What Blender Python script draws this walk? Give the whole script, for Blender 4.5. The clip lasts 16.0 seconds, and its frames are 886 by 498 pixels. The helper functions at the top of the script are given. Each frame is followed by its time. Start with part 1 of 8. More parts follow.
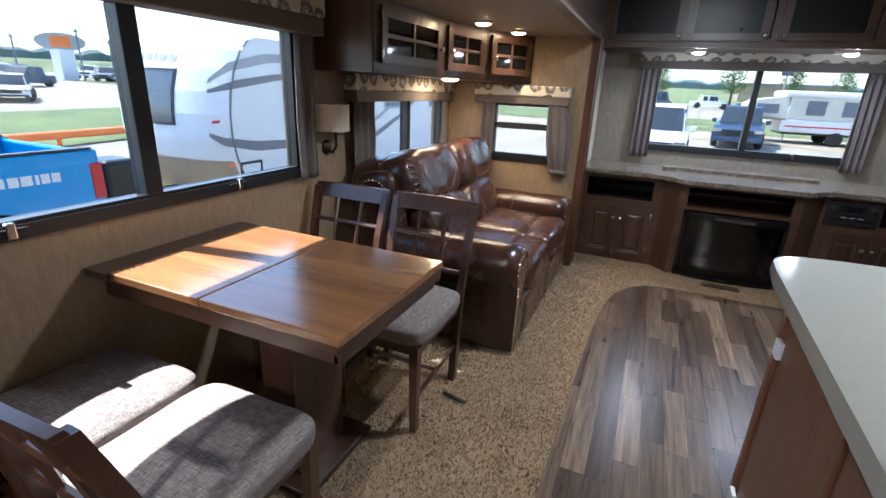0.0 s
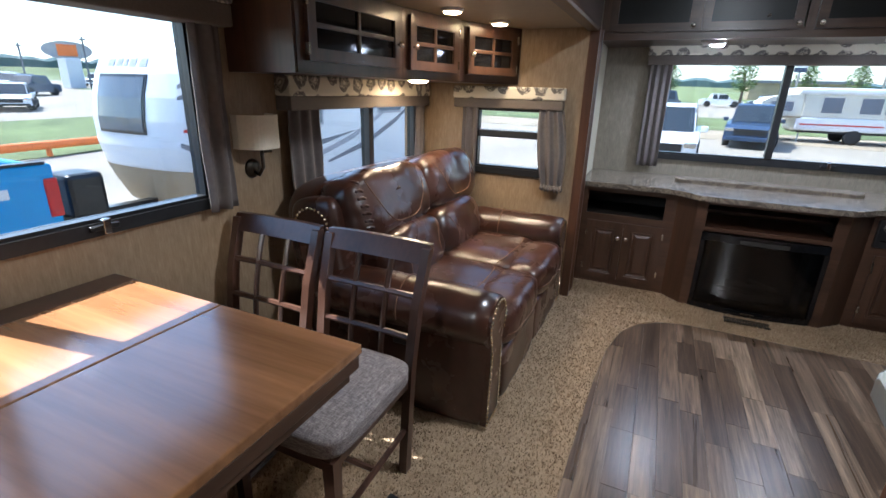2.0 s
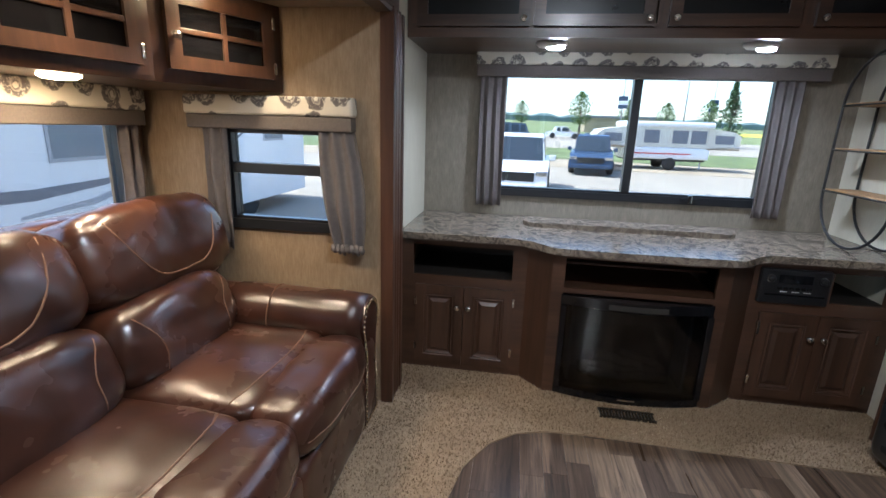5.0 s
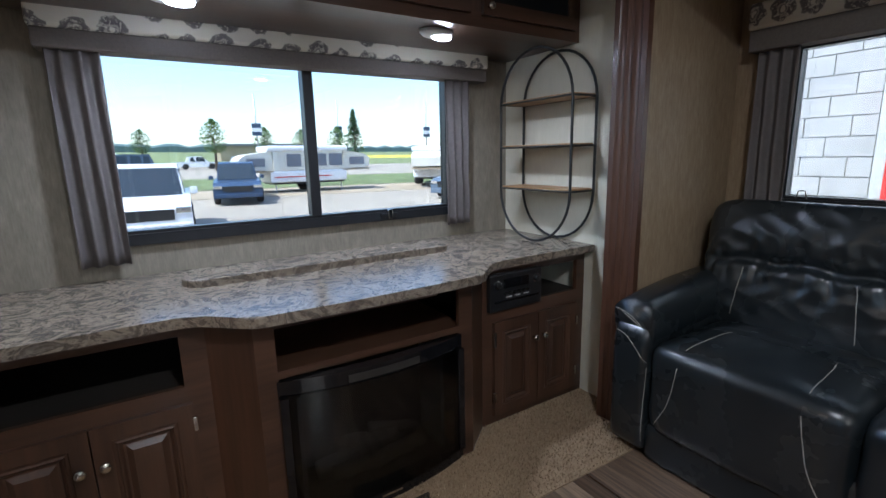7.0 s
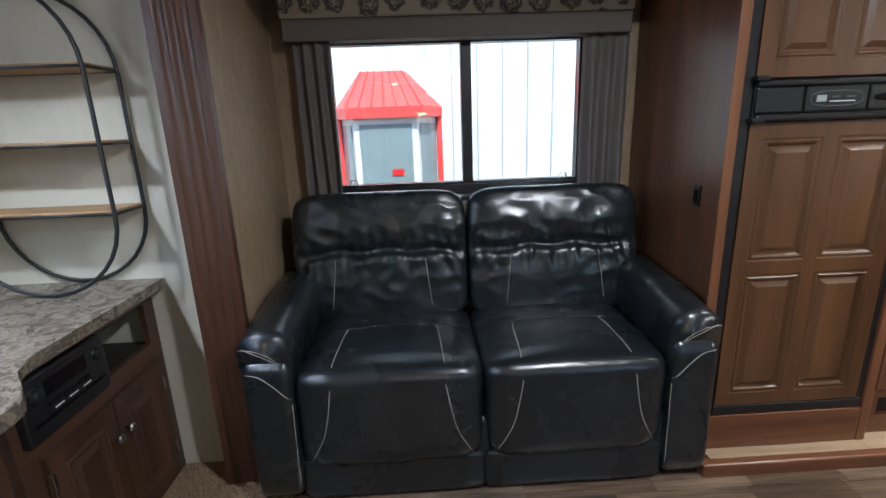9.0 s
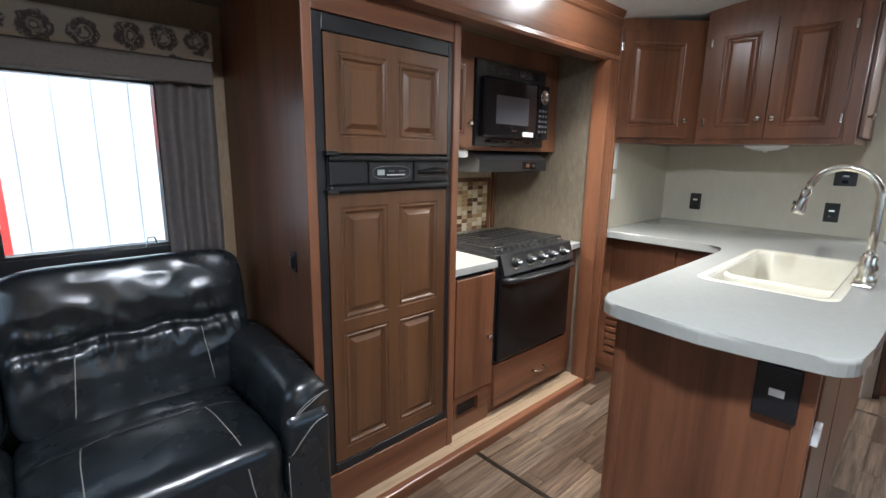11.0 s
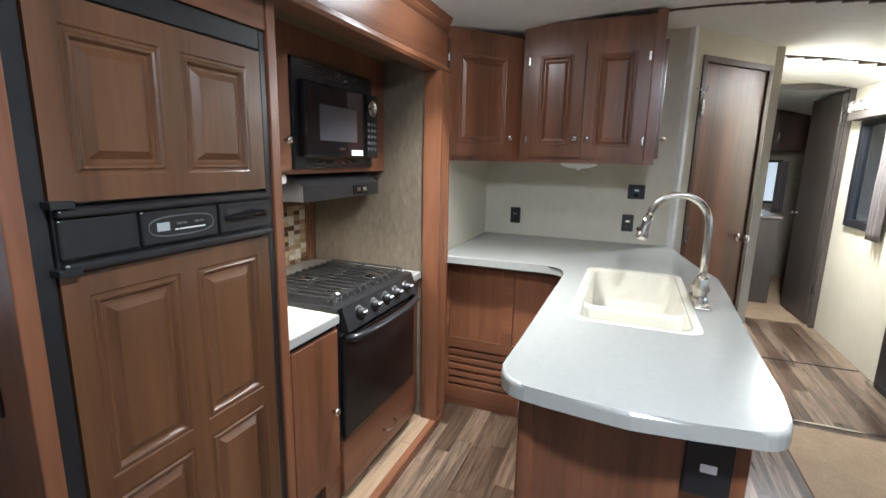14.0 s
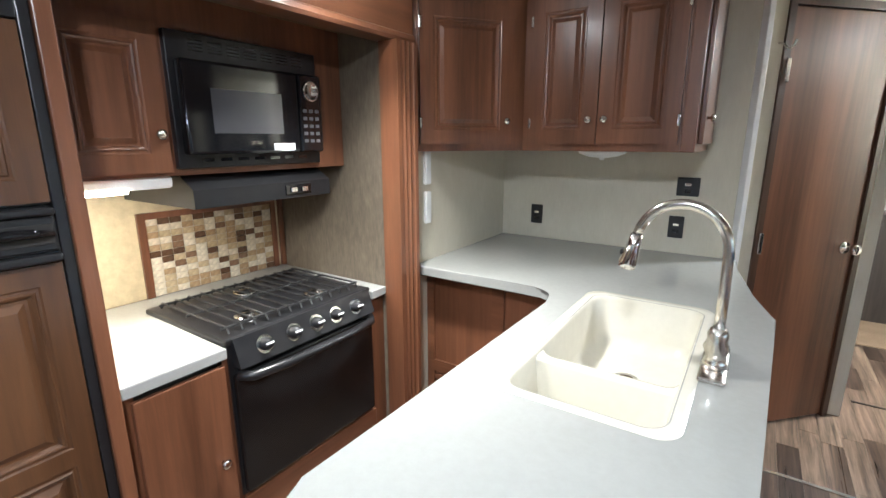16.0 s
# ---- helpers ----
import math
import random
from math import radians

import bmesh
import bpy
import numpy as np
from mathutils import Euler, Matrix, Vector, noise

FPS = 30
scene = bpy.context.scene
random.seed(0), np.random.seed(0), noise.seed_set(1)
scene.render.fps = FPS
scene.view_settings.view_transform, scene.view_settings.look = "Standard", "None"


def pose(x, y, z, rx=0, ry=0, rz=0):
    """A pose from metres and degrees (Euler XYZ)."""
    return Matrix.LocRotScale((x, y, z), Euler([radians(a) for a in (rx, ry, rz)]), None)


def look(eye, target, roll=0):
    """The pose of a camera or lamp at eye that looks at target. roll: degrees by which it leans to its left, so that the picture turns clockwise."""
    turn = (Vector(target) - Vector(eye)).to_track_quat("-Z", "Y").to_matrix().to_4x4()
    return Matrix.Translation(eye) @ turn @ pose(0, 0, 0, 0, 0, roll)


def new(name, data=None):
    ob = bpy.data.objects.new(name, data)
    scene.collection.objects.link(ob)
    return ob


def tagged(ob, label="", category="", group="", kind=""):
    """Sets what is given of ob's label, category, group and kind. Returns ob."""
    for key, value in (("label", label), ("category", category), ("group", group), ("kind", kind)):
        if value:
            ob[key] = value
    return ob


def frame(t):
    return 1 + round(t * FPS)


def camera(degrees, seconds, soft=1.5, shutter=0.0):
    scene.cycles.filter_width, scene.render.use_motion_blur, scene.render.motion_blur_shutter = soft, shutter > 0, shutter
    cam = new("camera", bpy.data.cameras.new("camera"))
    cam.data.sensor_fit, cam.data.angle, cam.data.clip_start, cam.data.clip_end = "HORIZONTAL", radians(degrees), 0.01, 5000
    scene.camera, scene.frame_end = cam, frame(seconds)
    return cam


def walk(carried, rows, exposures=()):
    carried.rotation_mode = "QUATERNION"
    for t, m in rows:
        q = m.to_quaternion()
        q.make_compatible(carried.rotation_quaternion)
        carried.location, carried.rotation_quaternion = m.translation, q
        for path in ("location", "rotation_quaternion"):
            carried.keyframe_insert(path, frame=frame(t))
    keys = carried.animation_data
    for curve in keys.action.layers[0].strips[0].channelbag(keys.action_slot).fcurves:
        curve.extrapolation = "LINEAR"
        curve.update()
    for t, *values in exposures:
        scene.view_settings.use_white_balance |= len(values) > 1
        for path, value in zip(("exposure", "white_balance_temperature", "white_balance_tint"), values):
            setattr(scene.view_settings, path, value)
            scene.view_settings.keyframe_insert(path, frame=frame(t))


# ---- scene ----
import collections
cam = camera(87.2, 16.0)
EXPOSURE = 2.8
GLASS_TINT = (0.60, 0.62, 0.63)
KELVIN = 5700.0
PATH = [
    (0, (0.304, 0.046, 1.339), (-0.435, 1.785, 0.684), 2.5),
    (0.5, (0.293, 0.076, 1.337), (-0.52, 1.764, 0.637), 2.3),
    (1, (0.275, 0.218, 1.337), (-0.537, 1.909, 0.645), 2.3),
    (1.5, (0.259, 0.421, 1.355), (-0.533, 2.134, 0.691), 1.8),
    (2, (0.284, 0.645, 1.351), (-0.489, 2.372, 0.703), 1.6),
    (2.5, (0.339, 0.895, 1.353), (-0.412, 2.633, 0.71), 1.5),
    (3, (0.354, 1.148, 1.332), (-0.362, 2.897, 0.677), 1.5),
    (5.3, (0.376, 1.917, 1.273), (0.198, 3.855, 0.812), 0.9),
    (5.5, (0.375, 1.98, 1.266), (0.284, 3.932, 0.836), 0.1),
    (6, (0.323, 2.164, 1.249), (0.564, 4.107, 0.841), -0.4),
    (6.5, (0.345, 2.395, 1.220), (0.975, 4.258, 0.838), -1.0),
    (7, (0.366, 2.597, 1.196), (1.410, 4.255, 0.803), -1.3),
    (7.5, (0.337, 2.822, 1.195), (1.790, 4.138, 0.797), -2.4),
    (8, (0.398, 2.970, 1.213), (2.112, 3.86, 0.744), -2.7),
    (8.5, (0.487, 3.075, 1.252), (2.380, 3.468, 0.742), -2.9),
    (9, (0.537, 3.125, 1.246), (2.471, 3.053, 0.732), -2.1),
    (9.5, (0.534, 3.175, 1.259), (2.396, 2.654, 0.747), -0.8),
    (10, (0.533, 3.198, 1.298), (2.233, 2.268, 0.805), 0.8),
    (10.2, (0.515, 3.132, 1.303), (2.175, 2.122, 0.831), 0.8),
    (12.3, (0.954, 2.752, 1.436), (1.839, 0.991, 1.094), 1.4),
    (12.5, (0.992, 2.732, 1.425), (1.825, 0.946, 1.084), 1.3),
    (13, (1.049, 2.665, 1.435), (1.791, 0.843, 1.075), 1.3),
    (13.5, (1.056, 2.649, 1.447), (1.755, 0.813, 1.076), 1.4),
    (14, (1.026, 2.615, 1.445), (1.748, 0.79, 1.059), 1.2),
    (14.5, (0.925, 2.495, 1.459), (1.731, 0.71, 1.054), 0.8),
    (15, (0.805, 2.352, 1.47), (1.733, 0.631, 1.047), 0.4),
    (15.5, (0.758, 2.153, 1.464), (1.804, 0.508, 1.017), -0.0),
    (16, (0.715, 1.942, 1.478), (1.798, 0.324, 1.022), -0.1),
]
walk(cam, [(t, look(eye, target, roll)) for t, eye, target, roll in PATH],
     [(0.0, EXPOSURE + 0.4, KELVIN, 8.0), (3.0, EXPOSURE + 0.35, KELVIN, 8.0), (6.2, EXPOSURE + 0.2, KELVIN, 8.0), (8.0, EXPOSURE, KELVIN, 9.0),
      (9.5, EXPOSURE + 0.6, KELVIN + 200, 8.0), (12.5, EXPOSURE + 0.65, KELVIN - 100, 9.0), (16.0, EXPOSURE + 0.85, KELVIN, 9.0)])

# ---- world, sun, lamps ----
sky_world = bpy.data.worlds.new("sky")
scene.world = sky_world
sky_world.use_nodes = True
_n = sky_world.node_tree.nodes
_sky = _n.new("ShaderNodeTexSky")
_sky.sky_type = 'NISHITA'
_sky.sun_disc = False
SUN_TO = Vector((0.66, 0.10, -1.0)).normalized()
_sky.sun_elevation = math.asin(-SUN_TO.z)
_sky.sun_rotation = math.atan2(-SUN_TO.x, -SUN_TO.y)
_sky.dust_density = 1.0
_n["Background"].inputs[1].default_value = 0.12
sky_world.node_tree.links.new(_sky.outputs[0], _n["Background"].inputs[0])
_sun = bpy.data.lights.new("sun", 'SUN')
_sun.energy, _sun.angle, _sun.color = 2.6, radians(0.55), (1.0, 0.95, 0.87)
sun = new("sun", _sun)
sun.matrix_world = look((-20, -5, 30), Vector((-20, -5, 30)) + SUN_TO)


def lamp(name, eye, target, watts, colour, size, spread=180.0):
    data = bpy.data.lights.new(name, 'AREA')
    data.shape, data.size, data.energy, data.color = 'DISK', size, watts, colour
    data.spread = radians(spread)
    ob = new(name, data)
    ob.matrix_world = look(eye, target)
    return ob


# ---- materials ----
def mat(name, base=(0.5, 0.5, 0.5), rough=0.5, metal=0.0, spec=0.5):
    m = bpy.data.materials.new(name)
    m.use_nodes = True
    b = m.node_tree.nodes["Principled BSDF"]
    b.inputs["Base Color"].default_value = (*base, 1)
    b.inputs["Roughness"].default_value = rough
    b.inputs["Metallic"].default_value = metal
    b.inputs["Specular IOR Level"].default_value = spec
    return m, m.node_tree.nodes, m.node_tree.links, b


def coords(n, l, scale=(1, 1, 1), kind="Object", rot=(0, 0, 0)):
    tc = n.new("ShaderNodeTexCoord")
    mp = n.new("ShaderNodeMapping")
    mp.inputs["Scale"].default_value = scale
    mp.inputs["Rotation"].default_value = rot
    l.new(tc.outputs[kind], mp.inputs["Vector"])
    return mp.outputs[0]


def noise_tex(n, l, vec, scale, detail=4.0, rough=0.6, distort=0.0):
    t = n.new("ShaderNodeTexNoise")
    t.inputs["Scale"].default_value, t.inputs["Detail"].default_value = scale, detail
    t.inputs["Roughness"].default_value, t.inputs["Distortion"].default_value = rough, distort
    l.new(vec, t.inputs["Vector"])
    return t.outputs["Fac"]


def ramp(n, l, fac, stops):
    r = n.new("ShaderNodeValToRGB")
    e = r.color_ramp.elements
    while len(e) < len(stops):
        e.new(0.5)
    for k, (p, c) in enumerate(stops):
        e[k].position, e[k].color = p, (*c, 1)
    l.new(fac, r.inputs[0])
    return r.outputs[0]


def mixc(n, l, fac, a, b, mode='MIX'):
    m = n.new("ShaderNodeMix")
    m.data_type, m.blend_type = 'RGBA', mode
    if isinstance(fac, float):
        m.inputs[0].default_value = fac
    else:
        l.new(fac, m.inputs[0])
    for src, sock in ((a, m.inputs[6]), (b, m.inputs[7])):
        if isinstance(src, tuple):
            sock.default_value = (*src, 1)
        else:
            l.new(src, sock)
    return m.outputs[2]


def bump(n, l, b, height, strength=0.3, dist=0.002):
    u = n.new("ShaderNodeBump")
    u.inputs["Strength"].default_value, u.inputs["Distance"].default_value = strength, dist
    l.new(height, u.inputs["Height"])
    l.new(u.outputs[0], b.inputs["Normal"])


def rough_var(n, l, b, fac, lo, hi):
    r = n.new("ShaderNodeMapRange")
    r.inputs["To Min"].default_value, r.inputs["To Max"].default_value = lo, hi
    l.new(fac, r.inputs["Value"])
    l.new(r.outputs[0], b.inputs["Roughness"])


def wood(name, dark, light, axis=2, rough=0.35, grain=60.0, coat=0.0):
    """Stained wood, its grain along the axis."""
    m, n, l, b = mat(name, light, rough)
    sc = [1.0, 1.0, 1.0]
    sc[axis] = 0.06
    v = coords(n, l, tuple(sc))
    g = noise_tex(n, l, v, grain, 6, 0.65, 0.4)
    big = noise_tex(n, l, v, 7.0, 3, 0.5, 0.6)
    c = ramp(n, l, g, [(0.3, dark), (0.7, light)])
    mid = tuple((a + q) * 0.5 for a, q in zip(dark, light))
    c2 = ramp(n, l, big, [(0.34, tuple(a * 0.55 for a in mid)), (0.66, tuple(min(1, a * 1.32) for a in light))])
    l.new(mixc(n, l, 0.5, c, c2), b.inputs["Base Color"])
    rough_var(n, l, b, big, rough - 0.06, rough + 0.12)
    bump(n, l, b, g, 0.08, 0.001)
    b.inputs["Coat Weight"].default_value = coat
    b.inputs["Coat Roughness"].default_value = 0.18
    return m


def leather(name, dark, light, rough, coat):
    m, n, l, b = mat(name, dark, rough)
    v = coords(n, l)
    big = noise_tex(n, l, v, 3.5, 4, 0.6)
    l.new(ramp(n, l, big, [(0.32, dark), (0.7, light)]), b.inputs["Base Color"])
    vo = n.new("ShaderNodeTexVoronoi")
    vo.inputs["Scale"].default_value = 380
    l.new(v, vo.inputs["Vector"])
    wr = noise_tex(n, l, v, 13, 3, 0.5, 0.7)
    add = n.new("ShaderNodeMath")
    add.operation = 'MULTIPLY_ADD'
    add.inputs[1].default_value = 0.12
    l.new(vo.outputs["Distance"], add.inputs[0])
    l.new(wr, add.inputs[2])
    bump(n, l, b, add.outputs[0], 0.26, 0.004)
    rough_var(n, l, b, big, rough - 0.04, rough + 0.08)
    b.inputs["Coat Weight"].default_value, b.inputs["Coat Roughness"].default_value = coat, 0.28
    return m


def wallpaper(name, a, c, d, scale=38.0):
    """A mottled linen-like vinyl wall covering with faint upright streaks."""
    m, n, l, b = mat(name, a, 0.6)
    v = coords(n, l, (1, 1, 0.35))
    w = coords(n, l, (1, 1, 0.12))
    s = noise_tex(n, l, v, scale, 5, 0.65)
    st = noise_tex(n, l, w, 160, 3, 0.6)
    col = ramp(n, l, s, [(0.3, a), (0.55, c), (0.75, d)])
    l.new(mixc(n, l, 0.35, col, ramp(n, l, st, [(0.35, a), (0.7, d)])), b.inputs["Base Color"])
    bump(n, l, b, st, 0.15, 0.0008)
    return m


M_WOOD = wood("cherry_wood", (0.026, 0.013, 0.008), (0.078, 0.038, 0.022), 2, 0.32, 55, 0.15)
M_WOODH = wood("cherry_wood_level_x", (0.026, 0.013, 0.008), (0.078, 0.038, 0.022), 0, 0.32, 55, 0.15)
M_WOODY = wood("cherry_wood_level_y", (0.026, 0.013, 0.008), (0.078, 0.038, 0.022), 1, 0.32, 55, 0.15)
M_KWOOD = wood("kitchen_wood", (0.072, 0.028, 0.0135), (0.190, 0.076, 0.036), 2, 0.30, 50, 0.2)
M_KWOODY = wood("kitchen_wood_level_y", (0.072, 0.028, 0.0135), (0.190, 0.076, 0.036), 1, 0.30, 50, 0.2)
M_KWOODX = wood("kitchen_wood_level_x", (0.072, 0.028, 0.0135), (0.190, 0.076, 0.036), 0, 0.30, 50, 0.2)
M_FRIDGE = wood("fridge_panel_wood", (0.042, 0.018, 0.0075), (0.125, 0.056, 0.023), 2, 0.33, 45, 0.2)
M_TABLE = wood("table_wood", (0.15, 0.062, 0.023), (0.31, 0.145, 0.060), 0, 0.2, 42, 1.0)
M_DARK = wood("chair_wood", (0.026, 0.012, 0.0085), (0.075, 0.034, 0.021), 2, 0.3, 60, 0.35)
M_TRIM = wood("fluted_trim_wood", (0.034, 0.014, 0.008), (0.085, 0.037, 0.020), 2, 0.35, 60, 0.1)
M_BROWN = leather("brown_leather", (0.019, 0.0072, 0.0046), (0.066, 0.025, 0.0145), 0.25, 0.4)
M_BLACK = leather("black_leather", (0.0075, 0.010, 0.0115), (0.013, 0.0165, 0.0185), 0.25, 0.4)
M_TAN = wallpaper("tan_wall_vinyl", (0.20, 0.135, 0.075), (0.27, 0.19, 0.115), (0.33, 0.245, 0.155))
M_CREAM = wallpaper("cream_wall_vinyl", (0.54, 0.50, 0.39), (0.58, 0.54, 0.43), (0.62, 0.58, 0.47), 20)
M_GREY = wallpaper("grey_tan_wall_vinyl", (0.16, 0.135, 0.10), (0.22, 0.19, 0.145), (0.29, 0.25, 0.20))
M_PANEL = wallpaper("brown_grey_panel", (0.10, 0.080, 0.055), (0.15, 0.12, 0.085), (0.21, 0.17, 0.12), 45)


def plain(name, c, rough=0.5, metal=0.0, var=0.12, scale=25.0, bmp=0.0, spec=0.5):
    m, n, l, b = mat(name, c, rough, metal, spec)
    v = coords(n, l)
    f = noise_tex(n, l, v, scale, 4)
    l.new(ramp(n, l, f, [(0.3, tuple(a * (1 - var) for a in c)), (0.7, tuple(min(1, a * (1 + var)) for a in c))]), b.inputs["Base Color"])
    rough_var(n, l, b, f, max(0.02, rough - 0.06), rough + 0.06)
    if bmp:
        bump(n, l, b, noise_tex(n, l, v, scale * 12, 3), bmp, 0.001)
    return m


M_CEIL = plain("ceiling_vinyl", (0.72, 0.72, 0.70), 0.55, 0, 0.04, 12, 0.1)
M_WHITE = plain("white_plastic", (0.78, 0.78, 0.76), 0.35, 0, 0.04, 20)
M_SOLID = plain("white_solid_surface", (0.31, 0.31, 0.288), 0.12, 0, 0.03, 60)
M_SINK = plain("cream_sink_acrylic", (0.60, 0.57, 0.47), 0.2, 0, 0.03, 30)
M_BPLAST = plain("black_plastic", (0.012, 0.012, 0.013), 0.32, 0, 0.2, 30, 0.05)
M_BFRAME = plain("black_window_frame", (0.012, 0.013, 0.015), 0.38, 0, 0.2, 30)
M_BGLOSS = plain("black_gloss", (0.006, 0.006, 0.007), 0.06, 0, 0.1, 10)
M_OVEN = plain("black_oven_glass", (0.009, 0.009, 0.009), 0.22, 0, 0.1, 10)
M_IRON = plain("black_iron", (0.014, 0.014, 0.014), 0.5, 0, 0.2, 60, 0.2)
M_NICKEL = plain("brushed_nickel", (0.62, 0.59, 0.54), 0.22, 1.0, 0.06, 80)
M_CHROME = plain("chrome", (0.75, 0.74, 0.72), 0.1, 1.0, 0.03, 20)
M_BRASS = plain("antique_nail", (0.66, 0.53, 0.34), 0.25, 1.0, 0.1, 50)
M_THREAD = plain("pale_stitching", (0.27, 0.255, 0.225), 0.7, 0, 0.15, 200)
M_BTHREAD = plain("brown_stitching", (0.15, 0.075, 0.04), 0.6, 0, 0.15, 200)
M_LAMPSH = plain("cream_lamp_shade", (0.62, 0.57, 0.46), 0.75, 0, 0.05, 90, 0.2)
M_DGLASS = plain("dark_cabinet_glass", (0.006, 0.006, 0.007), 0.05, 0, 0.1, 10)
M_SMOKED = plain("smoked_cabinet_acrylic", (0.007, 0.008, 0.009), 0.30, 0, 0.15, 10, 0.0, 0.25)
M_BRONZE = plain("bronze_metal", (0.05, 0.04, 0.03), 0.35, 0.8, 0.1, 50)
M_RAW = plain("shelf_pine", (0.34, 0.20, 0.09), 0.5, 0, 0.25, 14)
M_LINEN = plain("valance_board_linen", (0.115, 0.095, 0.080), 0.8, 0, 0.12, 120, 0.3)
M_CURT = plain("grey_curtain", (0.115, 0.098, 0.092), 0.72, 0, 0.12, 40, 0.3)
M_GRIM = plain("grey_plastic_rim", (0.10, 0.10, 0.105), 0.4)
M_GWOOD = wood("grey_brown_wood", (0.020, 0.0155, 0.0125), (0.060, 0.048, 0.039), 2, 0.4, 55, 0.1)
# Near-black for hidden boards and seams; in open recesses it stands in for shade.
M_DARKIN = plain("dark_board_and_recess_shade", (0.02, 0.017, 0.014), 0.6, 0, 0.2, 10)


def glass_mat():
    """Tinted window glass: mostly clear, a thin gloss on it."""
    m = bpy.data.materials.new("tinted_window_glass")
    m.use_nodes = True
    n, l = m.node_tree.nodes, m.node_tree.links
    n.clear()
    o = n.new("ShaderNodeOutputMaterial")
    tr, gl, mx = n.new("ShaderNodeBsdfTransparent"), n.new("ShaderNodeBsdfGlossy"), n.new("ShaderNodeMixShader")
    tr.inputs["Color"].default_value = (*GLASS_TINT, 1)
    gl.inputs["Roughness"].default_value = 0.02
    mx.inputs[0].default_value = 0.045
    l.new(tr.outputs[0], mx.inputs[1])
    l.new(gl.outputs[0], mx.inputs[2])
    l.new(mx.outputs[0], o.inputs[0])
    return m


M_GLASS = glass_mat()


def glow(name, c, strength):
    m, n, l, b = mat(name, (0.8, 0.8, 0.8), 0.4)
    b.inputs["Emission Color"].default_value = (*c, 1)
    b.inputs["Emission Strength"].default_value = strength
    return m


def valance_mat():
    """Cream cloth with large round grey-brown flower motifs."""
    m, n, l, b = mat("valance_cloth", (0.6, 0.55, 0.44), 0.8)
    v = coords(n, l, (1, 1, 1))
    sep, comb = n.new("ShaderNodeSeparateXYZ"), n.new("ShaderNodeCombineXYZ")
    add = n.new("ShaderNodeMath")
    add.operation = 'ADD'
    l.new(v, sep.inputs[0])
    l.new(sep.outputs[0], add.inputs[0])
    l.new(sep.outputs[1], add.inputs[1])
    l.new(add.outputs[0], comb.inputs[0])
    l.new(sep.outputs[2], comb.inputs[1])
    warp = n.new("ShaderNodeTexNoise")
    warp.inputs["Scale"].default_value = 28
    l.new(v, warp.inputs["Vector"])
    mixv = n.new("ShaderNodeMix")
    mixv.data_type = 'VECTOR'
    mixv.inputs[0].default_value = 0.035
    l.new(comb.outputs[0], mixv.inputs[4])
    l.new(warp.outputs["Color"], mixv.inputs[5])
    vo = n.new("ShaderNodeTexVoronoi")
    vo.voronoi_dimensions = '2D'
    vo.inputs["Scale"].default_value, vo.inputs["Randomness"].default_value = 9.0, 0.35
    l.new(mixv.outputs[1], vo.inputs["Vector"])
    disc = ramp(n, l, vo.outputs["Distance"], [(0.0, (0.1, 0.1, 0.1)), (0.07, (0.1, 0.1, 0.1)), (0.10, (1, 1, 1)), (0.17, (0.45, 0.45, 0.45)), (0.22, (1, 1, 1)), (0.36, (0.9, 0.9, 0.9)), (0.40, (0, 0, 0))])
    petals = noise_tex(n, l, v, 55, 2, 0.5, 1.5)
    pet = ramp(n, l, petals, [(0.36, (0.3, 0.3, 0.3)), (0.46, (1, 1, 1))])
    fac = mixc(n, l, 1.0, disc, pet, 'MULTIPLY')
    l.new(mixc(n, l, fac, (0.58, 0.53, 0.42), (0.10, 0.085, 0.08)), b.inputs["Base Color"])
    bump(n, l, b, noise_tex(n, l, v, 500, 2), 0.25, 0.0006)
    return m


M_VAL = valance_mat()


def granite_mat():
    m, n, l, b = mat("laminate_granite", (0.3, 0.26, 0.22), 0.2)
    v = coords(n, l)
    f = noise_tex(n, l, v, 11.0, 7, 0.74, 0.9)
    g = noise_tex(n, l, v, 70, 5, 0.7, 0.5)
    c = ramp(n, l, f, [(0.32, (0.034, 0.025, 0.020)), (0.43, (0.10, 0.078, 0.060)), (0.5, (0.26, 0.21, 0.155)), (0.56, (0.060, 0.045, 0.035)), (0.68, (0.19, 0.155, 0.12))])
    c2 = ramp(n, l, g, [(0.35, (0.06, 0.05, 0.045)), (0.65, (0.45, 0.40, 0.34))])
    l.new(mixc(n, l, 0.14, c, c2), b.inputs["Base Color"])
    rough_var(n, l, b, g, 0.14, 0.26)
    return m


M_GRAN = granite_mat()


